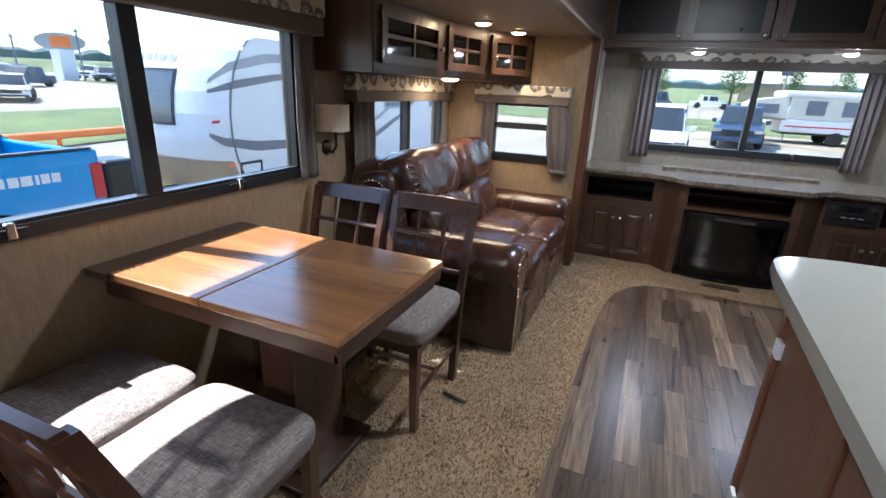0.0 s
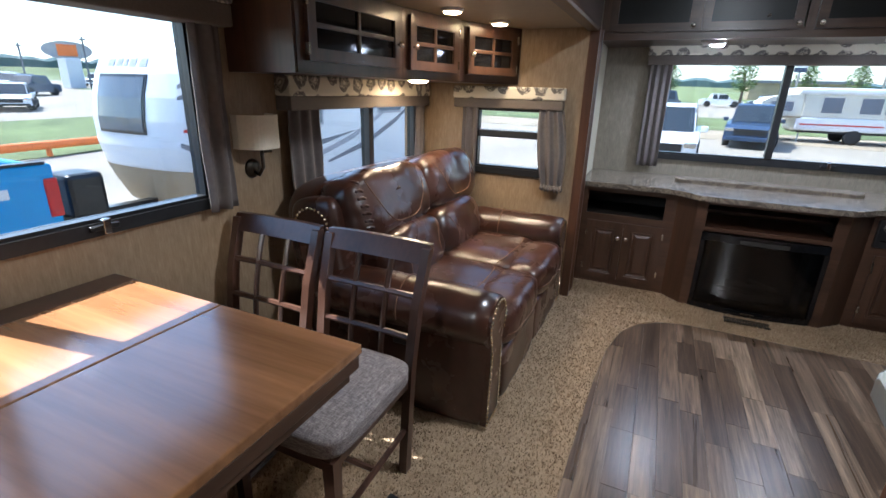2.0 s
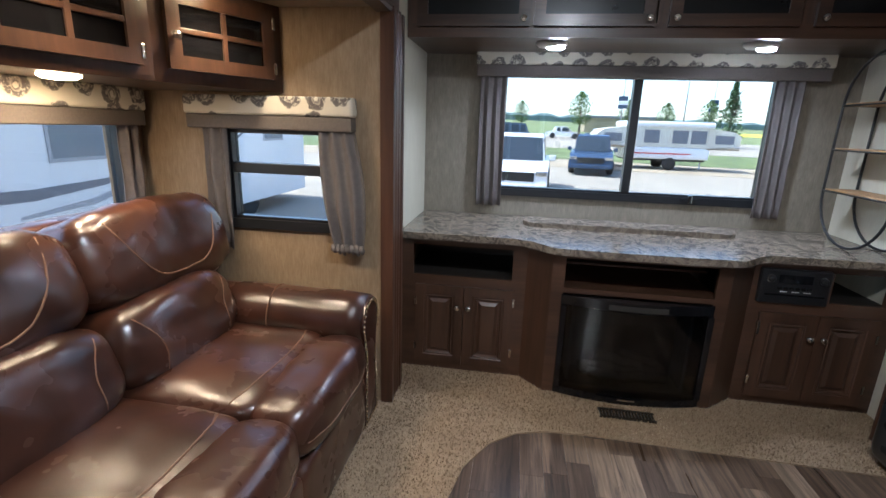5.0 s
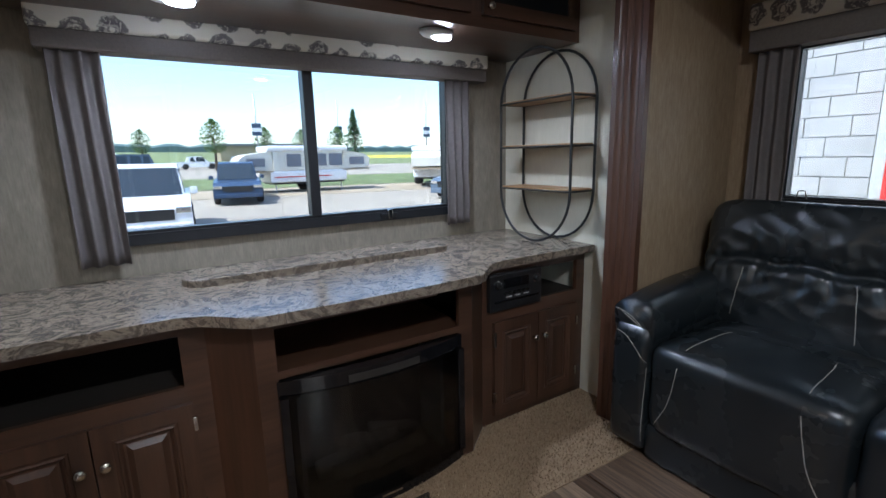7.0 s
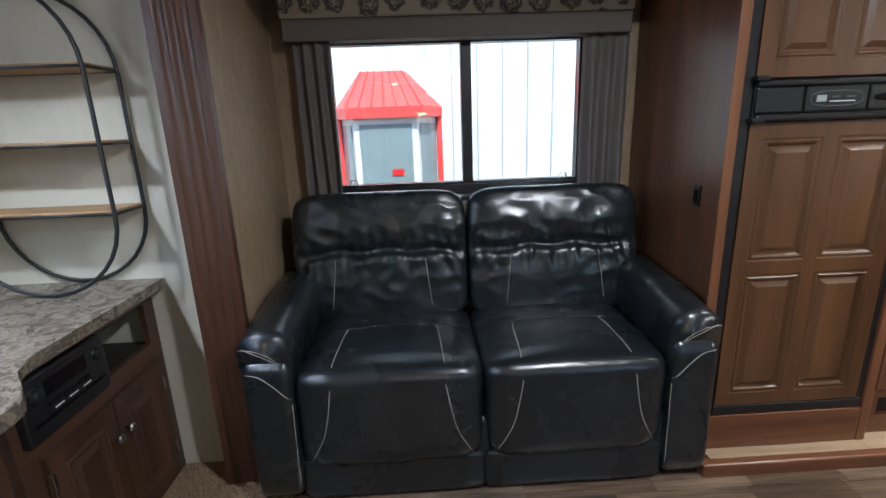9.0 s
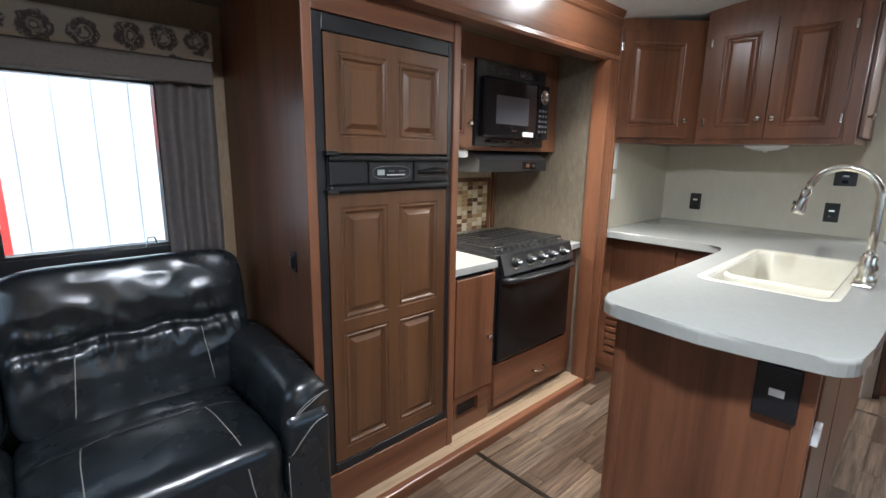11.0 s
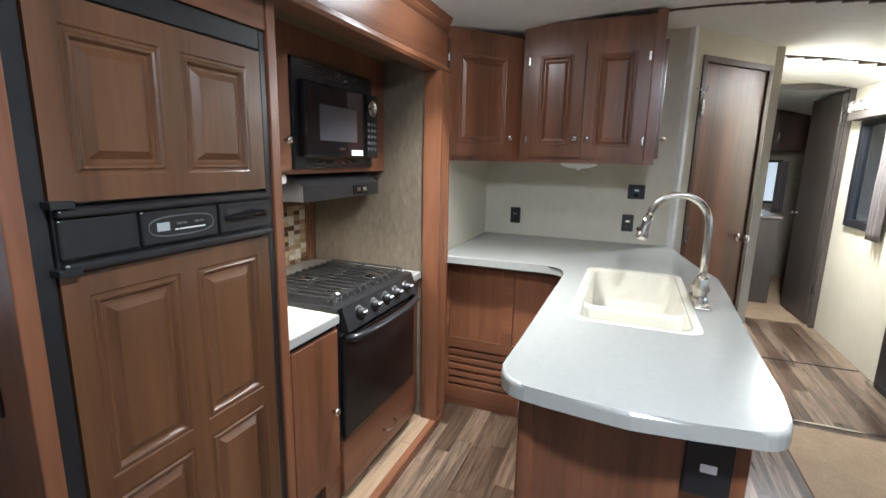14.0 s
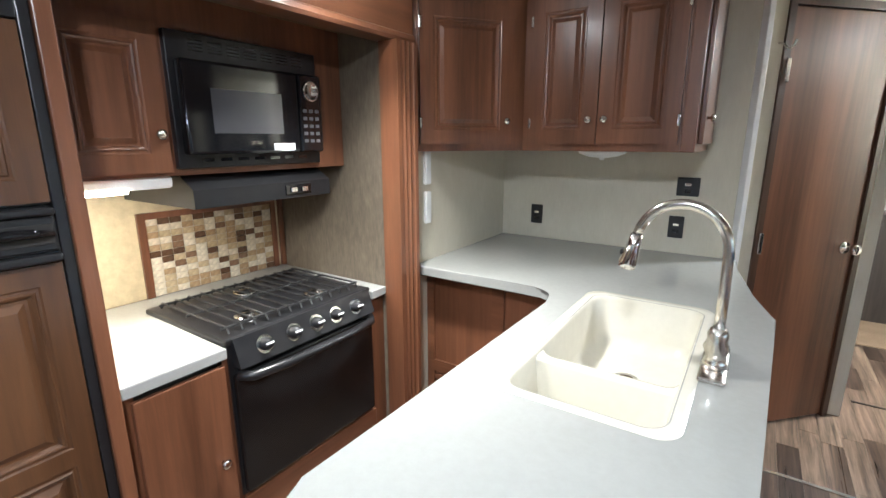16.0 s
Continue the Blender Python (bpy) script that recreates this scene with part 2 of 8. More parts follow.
def plank_mat():
    """Vinyl planks; each plank takes its own tone."""
    m, n, l, b = mat("vinyl_plank", (0.15, 0.1, 0.07), 0.3)
    oi = n.new("ShaderNodeObjectInfo")
    v = coords(n, l, (1, 0.05, 1))
    off = n.new("ShaderNodeVectorMath")
    off.operation = 'ADD'
    comb = n.new("ShaderNodeCombineXYZ")
    mul = n.new("ShaderNodeMath")
    mul.operation = 'MULTIPLY'
    mul.inputs[1].default_value = 37.0
    l.new(oi.outputs["Random"], mul.inputs[0])
    for k in range(3):
        l.new(mul.outputs[0], comb.inputs[k])
    l.new(v, off.inputs[0])
    l.new(comb.outputs[0], off.inputs[1])
    g = noise_tex(n, l, off.outputs[0], 60, 6, 0.7, 0.5)
    k = noise_tex(n, l, off.outputs[0], 14, 4, 0.6, 0.8)
    tone = ramp(n, l, oi.outputs["Random"], [(0.0, (0.048, 0.032, 0.022)), (0.3, (0.085, 0.058, 0.040)), (0.6, (0.135, 0.098, 0.070)), (0.82, (0.185, 0.138, 0.098)), (1.0, (0.115, 0.090, 0.070))])
    gr = ramp(n, l, g, [(0.32, (0.30, 0.27, 0.25)), (0.68, (1.6, 1.55, 1.5))])
    kk = ramp(n, l, k, [(0.3, (0.5, 0.47, 0.44)), (0.7, (1.45, 1.42, 1.4))])
    l.new(mixc(n, l, 1.0, mixc(n, l, 1.0, tone, gr, 'MULTIPLY'), kk, 'MULTIPLY'), b.inputs["Base Color"])
    rough_var(n, l, b, k, 0.22, 0.38)
    bump(n, l, b, g, 0.25, 0.0012)
    return m


M_PLANK = plank_mat()


def carpet_mat():
    m, n, l, b = mat("carpet_pile", (0.3, 0.22, 0.15), 0.95, 0, 0.1)
    v = coords(n, l)
    f = noise_tex(n, l, v, 130, 3, 0.7)
    g = noise_tex(n, l, v, 5, 4, 0.6)
    geo = n.new("ShaderNodeNewGeometry")
    c = ramp(n, l, f, [(0.34, (0.06, 0.042, 0.028)), (0.5, (0.22, 0.17, 0.125)), (0.66, (0.42, 0.345, 0.27))])
    isl = ramp(n, l, geo.outputs["Random Per Island"], [(0.0, (0.05, 0.036, 0.026)), (0.3, (0.20, 0.15, 0.11)), (0.7, (0.36, 0.295, 0.23)), (1.0, (0.58, 0.50, 0.41))])
    c = mixc(n, l, 0.65, c, isl)
    c = mixc(n, l, 0.4, c, ramp(n, l, g, [(0.3, (0.22, 0.16, 0.11)), (0.7, (0.38, 0.30, 0.22))]))
    l.new(mixc(n, l, 1.0, c, (1.0, 0.91, 0.78), 'MULTIPLY'), b.inputs["Base Color"])
    bump(n, l, b, f, 0.7, 0.006)
    return m


M_CARPET = carpet_mat()


def fabric_mat():
    """Woven grey-mauve seat cloth with pale slubs."""
    m, n, l, b = mat("chair_fabric", (0.2, 0.17, 0.17), 0.9, 0, 0.2)
    a = noise_tex(n, l, coords(n, l, (0.12, 1, 1)), 260, 3, 0.7)
    c = noise_tex(n, l, coords(n, l, (1, 0.12, 1)), 260, 3, 0.7)
    x = ramp(n, l, a, [(0.45, (0.135, 0.112, 0.110)), (0.62, (0.34, 0.30, 0.275))])
    y = ramp(n, l, c, [(0.45, (0.145, 0.120, 0.118)), (0.66, (0.38, 0.335, 0.305))])
    l.new(mixc(n, l, 0.5, x, y), b.inputs["Base Color"])
    bump(n, l, b, a, 0.4, 0.001)
    return m


M_FABRIC = fabric_mat()


# ---- mesh helpers ----
def box(bm, x0, x1, y0, y1, z0, z1, bev=0.0, seg=2):
    v = [bm.verts.new(p) for p in ((x0, y0, z0), (x1, y0, z0), (x1, y1, z0), (x0, y1, z0), (x0, y0, z1), (x1, y0, z1), (x1, y1, z1), (x0, y1, z1))]
    f = [bm.faces.new([v[i] for i in q]) for q in ((0, 3, 2, 1), (4, 5, 6, 7), (0, 1, 5, 4), (1, 2, 6, 5), (2, 3, 7, 6), (3, 0, 4, 7))]
    if bev:
        e = {k for q in f for k in q.edges}
        bmesh.ops.bevel(bm, geom=list(e), offset=bev, segments=seg, profile=0.5, affect='EDGES')
    return v


def boxbm(x0, x1, y0, y1, z0, z1, bev=0.0, seg=2):
    bm = bmesh.new()
    box(bm, x0, x1, y0, y1, z0, z1, bev, seg)
    return bm


def mesh_of(name, bm, material, smooth=False, m=None):
    if m is not None:
        bm.transform(m)
    bmesh.ops.recalc_face_normals(bm, faces=bm.faces[:])
    me = bpy.data.meshes.new(name)
    bm.to_mesh(me)
    bm.free()
    me.materials.append(material)
    if smooth:
        for p in me.polygons:
            p.use_smooth = True
    return me


def thing(name, loc, label, category, group="", kind=""):
    ob = new(name)
    ob.empty_display_size = 0.1
    ob.location = loc
    return tagged(ob, label, category, group, kind)


def part(name, bm, material, parent, label="", smooth=False, m=None):
    ob = new(name, mesh_of(name, bm, material, smooth, m))
    ob.parent = parent
    if parent.type == 'EMPTY':
        ob.matrix_parent_inverse = Matrix.Translation(parent.location).inverted()
    if label:
        tagged(ob, label)
    return ob


def single(name, bm, material, label, category, smooth=False, m=None, group="", kind=""):
    """A thing of one mesh, its origin at the middle of its base."""
    if m is not None:
        bm.transform(m)
    xs = [v.co for v in bm.verts]
    c = Vector(((min(p.x for p in xs) + max(p.x for p in xs)) / 2, (min(p.y for p in xs) + max(p.y for p in xs)) / 2, min(p.z for p in xs)))
    bm.transform(Matrix.Translation(-c))
    ob = new(name, mesh_of(name, bm, material, smooth))
    ob.location = c
    return tagged(ob, label, category, group, kind)


def structure(name, bm, material, label, smooth=False):
    ob = new(name, mesh_of(name, bm, material, smooth))
    return tagged(ob, label, name.split("_")[0], "", "structure")


def tube(bm, pts, r, n=8, closed=False):
    """A round bar along the points."""
    pts = [Vector(p) for p in pts]
    rings, k = [], len(pts)
    up = Vector((0, 0, 1))
    prev = None
    for i, p in enumerate(pts):
        a = pts[(i - 1) % k] if (closed or i) else p
        c = pts[(i + 1) % k] if (closed or i < k - 1) else p
        d = (c - a).normalized()
        if prev is None:
            s = d.cross(up if abs(d.z) < 0.95 else Vector((1, 0, 0))).normalized()
        else:
            s = (prev - d * prev.dot(d)).normalized()
        prev = s
        t = d.cross(s)
        rr = r[i] if isinstance(r, (list, tuple)) else r
        rings.append([bm.verts.new(p + (s * math.cos(q) + t * math.sin(q)) * rr) for q in (2 * math.pi * j / n for j in range(n))])
    for i in range(k if closed else k - 1):
        A, B = rings[i], rings[(i + 1) % k]
        for j in range(n):
            bm.faces.new((A[j], A[(j + 1) % n], B[(j + 1) % n], B[j]))
    if not closed:
        bm.faces.new(rings[0][::-1])
        bm.faces.new(rings[-1])
    return bm


def lathe(bm, prof, m=None, n=16):
    """A turned shape round the local z axis from (radius, height) pairs."""
    rings = []
    for r, z in prof:
        rings.append([bm.verts.new((max(r, 1e-4) * math.cos(2 * math.pi * j / n), max(r, 1e-4) * math.sin(2 * math.pi * j / n), z)) for j in range(n)])
    for A, B in zip(rings, rings[1:]):
        for j in range(n):
            bm.faces.new((A[j], A[(j + 1) % n], B[(j + 1) % n], B[j]))
    bm.faces.new(rings[0][::-1])
    bm.faces.new(rings[-1])
    if m is not None:
        bmesh.ops.transform(bm, matrix=m, verts=[v for r in rings for v in r])
    return bm


def prism(bm, outline, z0, z1, bev=0.0):
    """An upright slab over a plan outline."""
    lo = [bm.verts.new((x, y, z0)) for x, y in outline]
    hi = [bm.verts.new((x, y, z1)) for x, y in outline]
    k = len(outline)
    bm.faces.new(lo[::-1])
    top = bm.faces.new(hi)
    for i in range(k):
        bm.faces.new((lo[i], lo[(i + 1) % k], hi[(i + 1) % k], hi[i]))
    if bev:
        bmesh.ops.bevel(bm, geom=list(top.edges), offset=bev, segments=3, profile=0.5, affect='EDGES')
    return bm


def puff(c, s, p=5.0, n=14, wrinkle=0.0, freq=9.0, m=None, seed=0.0, crown=0.0):
    """A soft cushion: a rounded block with slight folds."""
    bm = bmesh.new()
    idx = {}

    def vert(a, b2, c2):
        key = (round(a, 4), round(b2, 4), round(c2, 4))
        if key not in idx:
            q = (abs(a) ** p + abs(b2) ** p + abs(c2) ** p) ** (1 / p)
            v = Vector((a, b2, c2)) / q
            w = Vector((v.x * s[0] / 2, v.y * s[1] / 2, v.z * s[2] / 2))
            if crown:
                w.z += crown * max(0.0, v.z) * (1 - v.x * v.x) * (1 - v.y * v.y)
            if wrinkle:
                nn = noise.noise(Vector((w.x * freq + seed, w.y * freq * 0.6, w.z * freq)))
                nn += 0.5 * noise.noise(Vector((w.x * freq * 2.7, w.y * freq * 2 + seed, w.z * freq * 2.2)))
                w += v.normalized() * wrinkle * nn
            idx[key] = bm.verts.new(w + Vector(c))
        return idx[key]
    g = [-1 + 2 * i / n for i in range(n + 1)]
    for ax in range(3):
        for sg in (-1, 1):
            for i in range(n):
                for j in range(n):
                    q = []
                    for a, b2 in ((g[i], g[j]), (g[i + 1], g[j]), (g[i + 1], g[j + 1]), (g[i], g[j + 1])):
                        t = [0, 0, 0]
                        t[ax], t[(ax + 1) % 3], t[(ax + 2) % 3] = sg, a, b2
                        q.append(vert(*t))
                    bm.faces.new(q if sg > 0 else q[::-1])
    if m is not None:
        bm.transform(m)
    return bm


def wall_cells(bm, axis, a0, a1, u0, u1, z0, z1, holes=()):
    """A thick wall between a0 and a1 on the axis, from u0 to u1, with openings (u0, u1, z0, z1) through it."""
    us = sorted({u0, u1, *[h[0] for h in holes], *[h[1] for h in holes]})
    zs = sorted({z0, z1, *[h[2] for h in holes], *[h[3] for h in holes]})
    bm.faces.ensure_lookup_table()
    first = len(bm.faces)
    for p, q in zip(us, us[1:]):
        for r, s in zip(zs, zs[1:]):
            if any(h[0] <= (p + q) / 2 <= h[1] and h[2] <= (r + s) / 2 <= h[3] for h in holes):
                continue
            if axis == 'x':
                box(bm, a0, a1, p, q, r, s)
            else:
                box(bm, p, q, a0, a1, r, s)
    bm.faces.ensure_lookup_table()
    faces = bm.faces[first:]
    seen = collections.Counter(tuple(round(c, 4) for c in f.calc_center_median()) for f in faces)
    inner = [f for f in faces if seen[tuple(round(c, 4) for c in f.calc_center_median())] > 1]
    shell = list({v for f in faces for v in f.verts})
    bmesh.ops.delete(bm, geom=inner, context='FACES_ONLY')
    bmesh.ops.remove_doubles(bm, verts=[v for v in shell if v.is_valid], dist=1e-5)
    return bm


def raised(bm, x0, x1, z0, z1, y=0.0, rim=0.018, drop=0.009):
    """A raised panel: a moulded groove and a bevelled field, proud of the plane y to the front (-y)."""
    steps = [(0.0, 0.0), (0.004, 0.003), (0.009, 0.003), (0.013, -0.001), (rim, 0.001), (rim + 0.006, drop), (rim + 0.012, drop), (rim + 0.024, 0.001), (rim + 0.028, -0.002), (rim + 0.032, -0.002)]
    rings = []
    for i, d in steps:
        rings.append([bm.verts.new(q) for q in ((x0 + i, y + d, z0 + i), (x1 - i, y + d, z0 + i), (x1 - i, y + d, z1 - i), (x0 + i, y + d, z1 - i))])
    for A, B in zip(rings, rings[1:]):
        for j in range(4):
            bm.faces.new((A[j], A[(j + 1) % 4], B[(j + 1) % 4], B[j]))
    bm.faces.new(rings[-1])


def door_bm(w, h, cols=1, rows=((0.0, 1.0),), stile=0.055, th=0.02, panels=None):
    """A cabinet door of stiles, rails and raised panels, its face to -y, from the origin up and along x."""
    bm = bmesh.new()
    xs = [stile + (w - stile) * k / cols for k in range(cols)]
    pw = (w - stile * (cols + 1)) / cols
    x_open = [(stile + k * (pw + stile), stile + k * (pw + stile) + pw) for k in range(cols)]
    z_open = [(stile / 2 + (h - stile) * a + stile / 2, stile / 2 + (h - stile) * b2 - stile / 2) for a, b2 in rows]
    wall_cells(bm, 'y', 0.0, th, 0.0, w, 0.0, h, [(a, b2, c, d) for a, b2 in x_open for c, d in z_open])
    for a, b2 in x_open:
        for c, d in z_open:
            q = bm if panels is None else bmesh.new()
            raised(q, a, b2, c, d)
            box(q, a, b2, th * 0.7, th * 0.9, c, d)
            if panels is not None:
                panels.append(q)
    return bm


def knob_bm(m):
    """A turned knob that stands out along local -y."""
    bm = bmesh.new()
    lathe(bm, [(0.006, 0.0), (0.005, 0.012), (0.014, 0.016), (0.016, 0.022), (0.012, 0.028), (0.004, 0.030)], m @ pose(0, 0, 0, 90, 0, 0), 14)
    return bm


def cabinet_door(parent, name, m, w, h, material, cols=1, rows=((0.0, 1.0),), knob=None, hinge=None, stile=0.055):
    inner = [] if cols * len(rows) > 1 else None
    d = part(name, door_bm(w, h, cols, rows, stile, panels=inner), material, parent, m=m)
    for q in inner or ():
        part("panel", q, material, d, m=m)
    if knob:
        part("knob", knob_bm(m @ pose(knob[0], 0, knob[1])), M_NICKEL, d, "brushed nickel knob", True)
    if hinge is not None:
        for z in (0.09, h - 0.09):
            part("hinge", boxbm(hinge - 0.006, hinge + 0.006, -0.004, 0.012, z - 0.022, z + 0.022, 0.002), M_NICKEL, d, "nickel hinge", m=m)
    return d


def curtain_bm(w, h, m, waves=5, depth=0.025, gather=0.0, seed=0):
    """A hanging curtain of folds, across local x, falling from z = h to 0."""
    bm = bmesh.new()
    nx, nz = 48, 18
    rng = random.Random(seed)
    ph = rng.random() * 6
    sheets = []
    for side in (0, 1):
        g = []
        for j in range(nz + 1):
            t = j / nz
            row = []
            for i in range(nx + 1):
                u = i / nx
                x = w * (0.5 + (u - 0.5) * (1 + gather * (0.45 * math.sin(math.pi * t) - 0.35 * (1 - t) ** 3)) + 0.55 * gather * (1 - t))
                y = depth * math.sin(u * waves * 2 * math.pi + ph + 0.6 * math.sin(3 * t + ph)) * (0.65 + 0.35 * (1 - t))
                y += 0.008 * noise.noise(Vector((u * 6, t * 4, seed)))
                row.append(bm.verts.new((x, y + side * 0.004, h * t)))
            g.append(row)
        sheets.append(g)
    for s, g in enumerate(sheets):
        for j in range(nz):
            for i in range(nx):
                q = (g[j][i], g[j][i + 1], g[j + 1][i + 1], g[j + 1][i])
                bm.faces.new(q if s == 0 else q[::-1])
    a, b2 = sheets
    for i in range(nx):
        bm.faces.new((a[0][i + 1], a[0][i], b2[0][i], b2[0][i + 1]))
        bm.faces.new((a[nz][i], a[nz][i + 1], b2[nz][i + 1], b2[nz][i]))
    for j in range(nz):
        bm.faces.new((a[j][0], a[j + 1][0], b2[j + 1][0], b2[j][0]))
        bm.faces.new((a[j + 1][nx], a[j][nx], b2[j][nx], b2[j + 1][nx]))
    bm.transform(m)
    return bm


def window(name, m, w, h, label, splits=(), level=(), bar=0.045):
    """A framed window across local x and z, its room side to -y. splits: upright bars at x; level: bars at z."""
    t = thing(name, m.translation, label, "window", kind="structure")
    f = bmesh.new()
    o = 0.03
    wall_cells(f, 'y', -0.022, 0.05, -o, w + o, -o - 0.012, h + o, [(0, w, 0, h)])
    part("window_frame", f, M_BFRAME, t, "black aluminium window frame", m=m)
    r = bmesh.new()
    wall_cells(r, 'y', -0.012, 0.04, 0, w, 0, h, [(0.012, w - 0.012, 0.012, h - 0.012)])
    part("rubber_seal", r, M_BPLAST, t, m=m)
    for x in splits:
        part("mullion", boxbm(x - bar / 2, x + bar / 2, -0.018, 0.045, 0.012, h - 0.012, 0.004), M_BFRAME, t, m=m)
    for z in level:
        part("crossbar", boxbm(0.012, w - 0.012, -0.016, 0.04, z - 0.022, z + 0.022, 0.004), M_BFRAME, t, m=m)
    xs = [0.0, *splits, w]
    zs = [0.0, *level, h]
    for a, b2 in zip(xs, xs[1:]):
        for c, d in zip(zs, zs[1:]):
            g = part("pane", boxbm(a + 0.01, b2 - 0.01, 0.018, 0.022, c + 0.01, d - 0.01), M_GLASS, t, "tinted glass pane", m=m)
            g.visible_shadow = False
    return t


def valance(m, w, label, h1=0.155, h0=0.07, deep=0.10):
    """A padded pelmet of printed cloth over a plain board. Local x along it, face to -y, the base at z = 0."""
    t = thing("window_valance", m.translation, label, "valance")
    part("board", boxbm(0, w, -deep, 0, 0, h0, 0.006), M_LINEN, t, "grey-brown linen board", m=m)
    part("printed_cloth", boxbm(-0.006, w + 0.006, -deep - 0.008, 0, h0, h1, 0.012, 3), M_VAL, t, "cream cloth with grey flower print", m=m)
    return t


# ---- the shell ----
structure("floor_base", boxbm(-1.42, 2.8, -4.7, 4.8, -0.10, -0.012), M_DARKIN, "dark sub-floor under the whole room")
_b = bmesh.new()
wall_cells(_b, 'y', 4.70, 4.76, -0.25, 2.20, 0, 2.3, [(0.25, 1.74, 0.915, 1.60)])
structure("wall_rear", _b, M_GREY, "grey-tan vinyl rear wall with a wide window")
structure("wall_rear_return_1", boxbm(-0.25, -0.19, 3.87, 4.70, 0, 2.3), M_CREAM, "cream vinyl side wall by the hearth")
structure("wall_rear_return_2", boxbm(2.13, 2.19, 3.93, 4.70, 0, 2.3), M_CREAM, "cream vinyl side wall by the shelf")
_b = bmesh.new()
wall_cells(_b, 'x', -1.36, -1.29, -0.36, 3.79, -0.012, 1.78, [(0.32, 1.90, 0.915, 1.57), (2.48, 3.60, 0.80, 1.27)])
structure("wall_slide_west", _b, M_TAN, "tan mottled vinyl wall beside the dining table")
_b = bmesh.new()
wall_cells(_b, 'y', 3.73, 3.79, -1.29, -0.165, -0.012, 1.78, [(-0.875, -0.40, 0.845, 1.25)])
structure("wall_slide_end", _b, M_TAN, "tan mottled vinyl end wall with a small window")
structure("wall_slide_front", boxbm(-1.29, -0.63, -0.36, -0.30, -0.012, 1.78), M_TAN, "tan vinyl end wall of the dinette")
structure("ceiling_slide_west", boxbm(-1.36, -0.19, -0.36, 3.79, 1.72, 1.78), plain("slide_ceiling", (0.30, 0.24, 0.17), 0.6, 0, 0.08, 18, 0.1), "tan low ceiling over the dinette")
_b = bmesh.new()
wall_cells(_b, 'x', 2.67, 2.74, 0.40, 3.81, -0.012, 1.95, [(2.40, 3.52, 0.97, 1.605)])
structure("wall_slide_east", _b, M_TAN, "tan vinyl wall behind the black sofa")
structure("wall_slide_east_end", boxbm(2.004, 2.67, 3.742, 3.81, -0.012, 1.95), M_TAN, "tan vinyl end wall beside the black sofa")
structure("wall_slide_east_front", boxbm(1.96, 2.67, 0.42, 0.48, 0.0, 1.95), M_PANEL, "grey-brown panel wall beside the cooker")
structure("ceiling_slide_east", boxbm(1.94, 2.74, 0.40, 3.81, 1.90, 1.96), M_PANEL, "grey-brown low ceiling over cooker and sofa")
structure("wall_kitchen_east", boxbm(1.975, 2.04, -0.62, 0.40, 0, 2.3), M_CREAM, "cream vinyl side wall of the kitchen")
structure("wall_kitchen_back", boxbm(0.74, 1.975, -0.66, -0.60, 0, 2.3), M_CREAM, "cream vinyl wall behind the worktop")
_b = bmesh.new()
wall_cells(_b, 'x', -0.69, -0.63, -2.41, -0.30, 0, 2.3, [(-1.18, -0.48, 0.0, 1.92), (-2.08, -1.52, 1.0, 1.78)])
structure("wall_entry", _b, M_CREAM, "cream vinyl wall with the entry door")
_b = bmesh.new()
wall_cells(_b, 'y', -2.41, -2.35, -0.63, 0.235, 0, 2.3, [(-0.60, 0.12, 0.0, 2.08)])
structure("wall_hall_end", _b, M_CREAM, "cream wall with the bedroom opening")
structure("wall_hall_side", boxbm(0.175, 0.235, -2.35, -1.15, 0, 2.3), M_CREAM, "cream wall of the passage")
# angled bathroom wall with its door
BM = pose(0.74, -0.60, 0, 0, 0, math.degrees(math.atan2(-0.66, -0.62)))
_b = bmesh.new()
wall_cells(_b, 'y', 0.0, 0.05, 0.0, 0.80, 0, 2.3, [(0.10, 0.70, 0.0, 2.04)])
_b.transform(BM)
structure("wall_bathroom", _b, M_CREAM, "cream angled wall with the bathroom door")
_b = boxbm(-0.03, 0.0, -0.006, 0.03, 0, 2.3, 0.004)
box(_b, 0.775, 0.81, -0.012, 0.03, 0, 2.3, 0.004)
_b.transform(BM)
structure("trim_bathroom", _b, M_WHITE, "white corner strips of the angled wall")
# bedroom beyond
_b = boxbm(-1.5, -1.45, -4.6, -2.41, 0, 2.3)
box(_b, 1.1, 1.15, -4.6, -2.41, 0, 2.3)
box(_b, -1.5, 1.15, -4.66, -4.6, 0, 2.3)
box(_b, -1.5, -0.63, -2.41, -2.36, 0, 2.3)
box(_b, 0.235, 1.15, -2.41, -2.36, 0, 2.3)
structure("wall_bedroom", _b, M_GREY, "dim grey-tan bedroom walls")
# closing walls out of sight
_b = boxbm(-0.25, -0.19, 3.79, 3.87, 0, 2.3)
box(_b, 2.13, 2.19, 3.812, 3.93, 0, 2.3)
structure("wall_corner_fill", _b, M_CREAM, "cream wall beside the pillars")


def ceil_z(x):
    return 2.215 - 0.125 * ((x - 0.72) / 1.24) ** 2


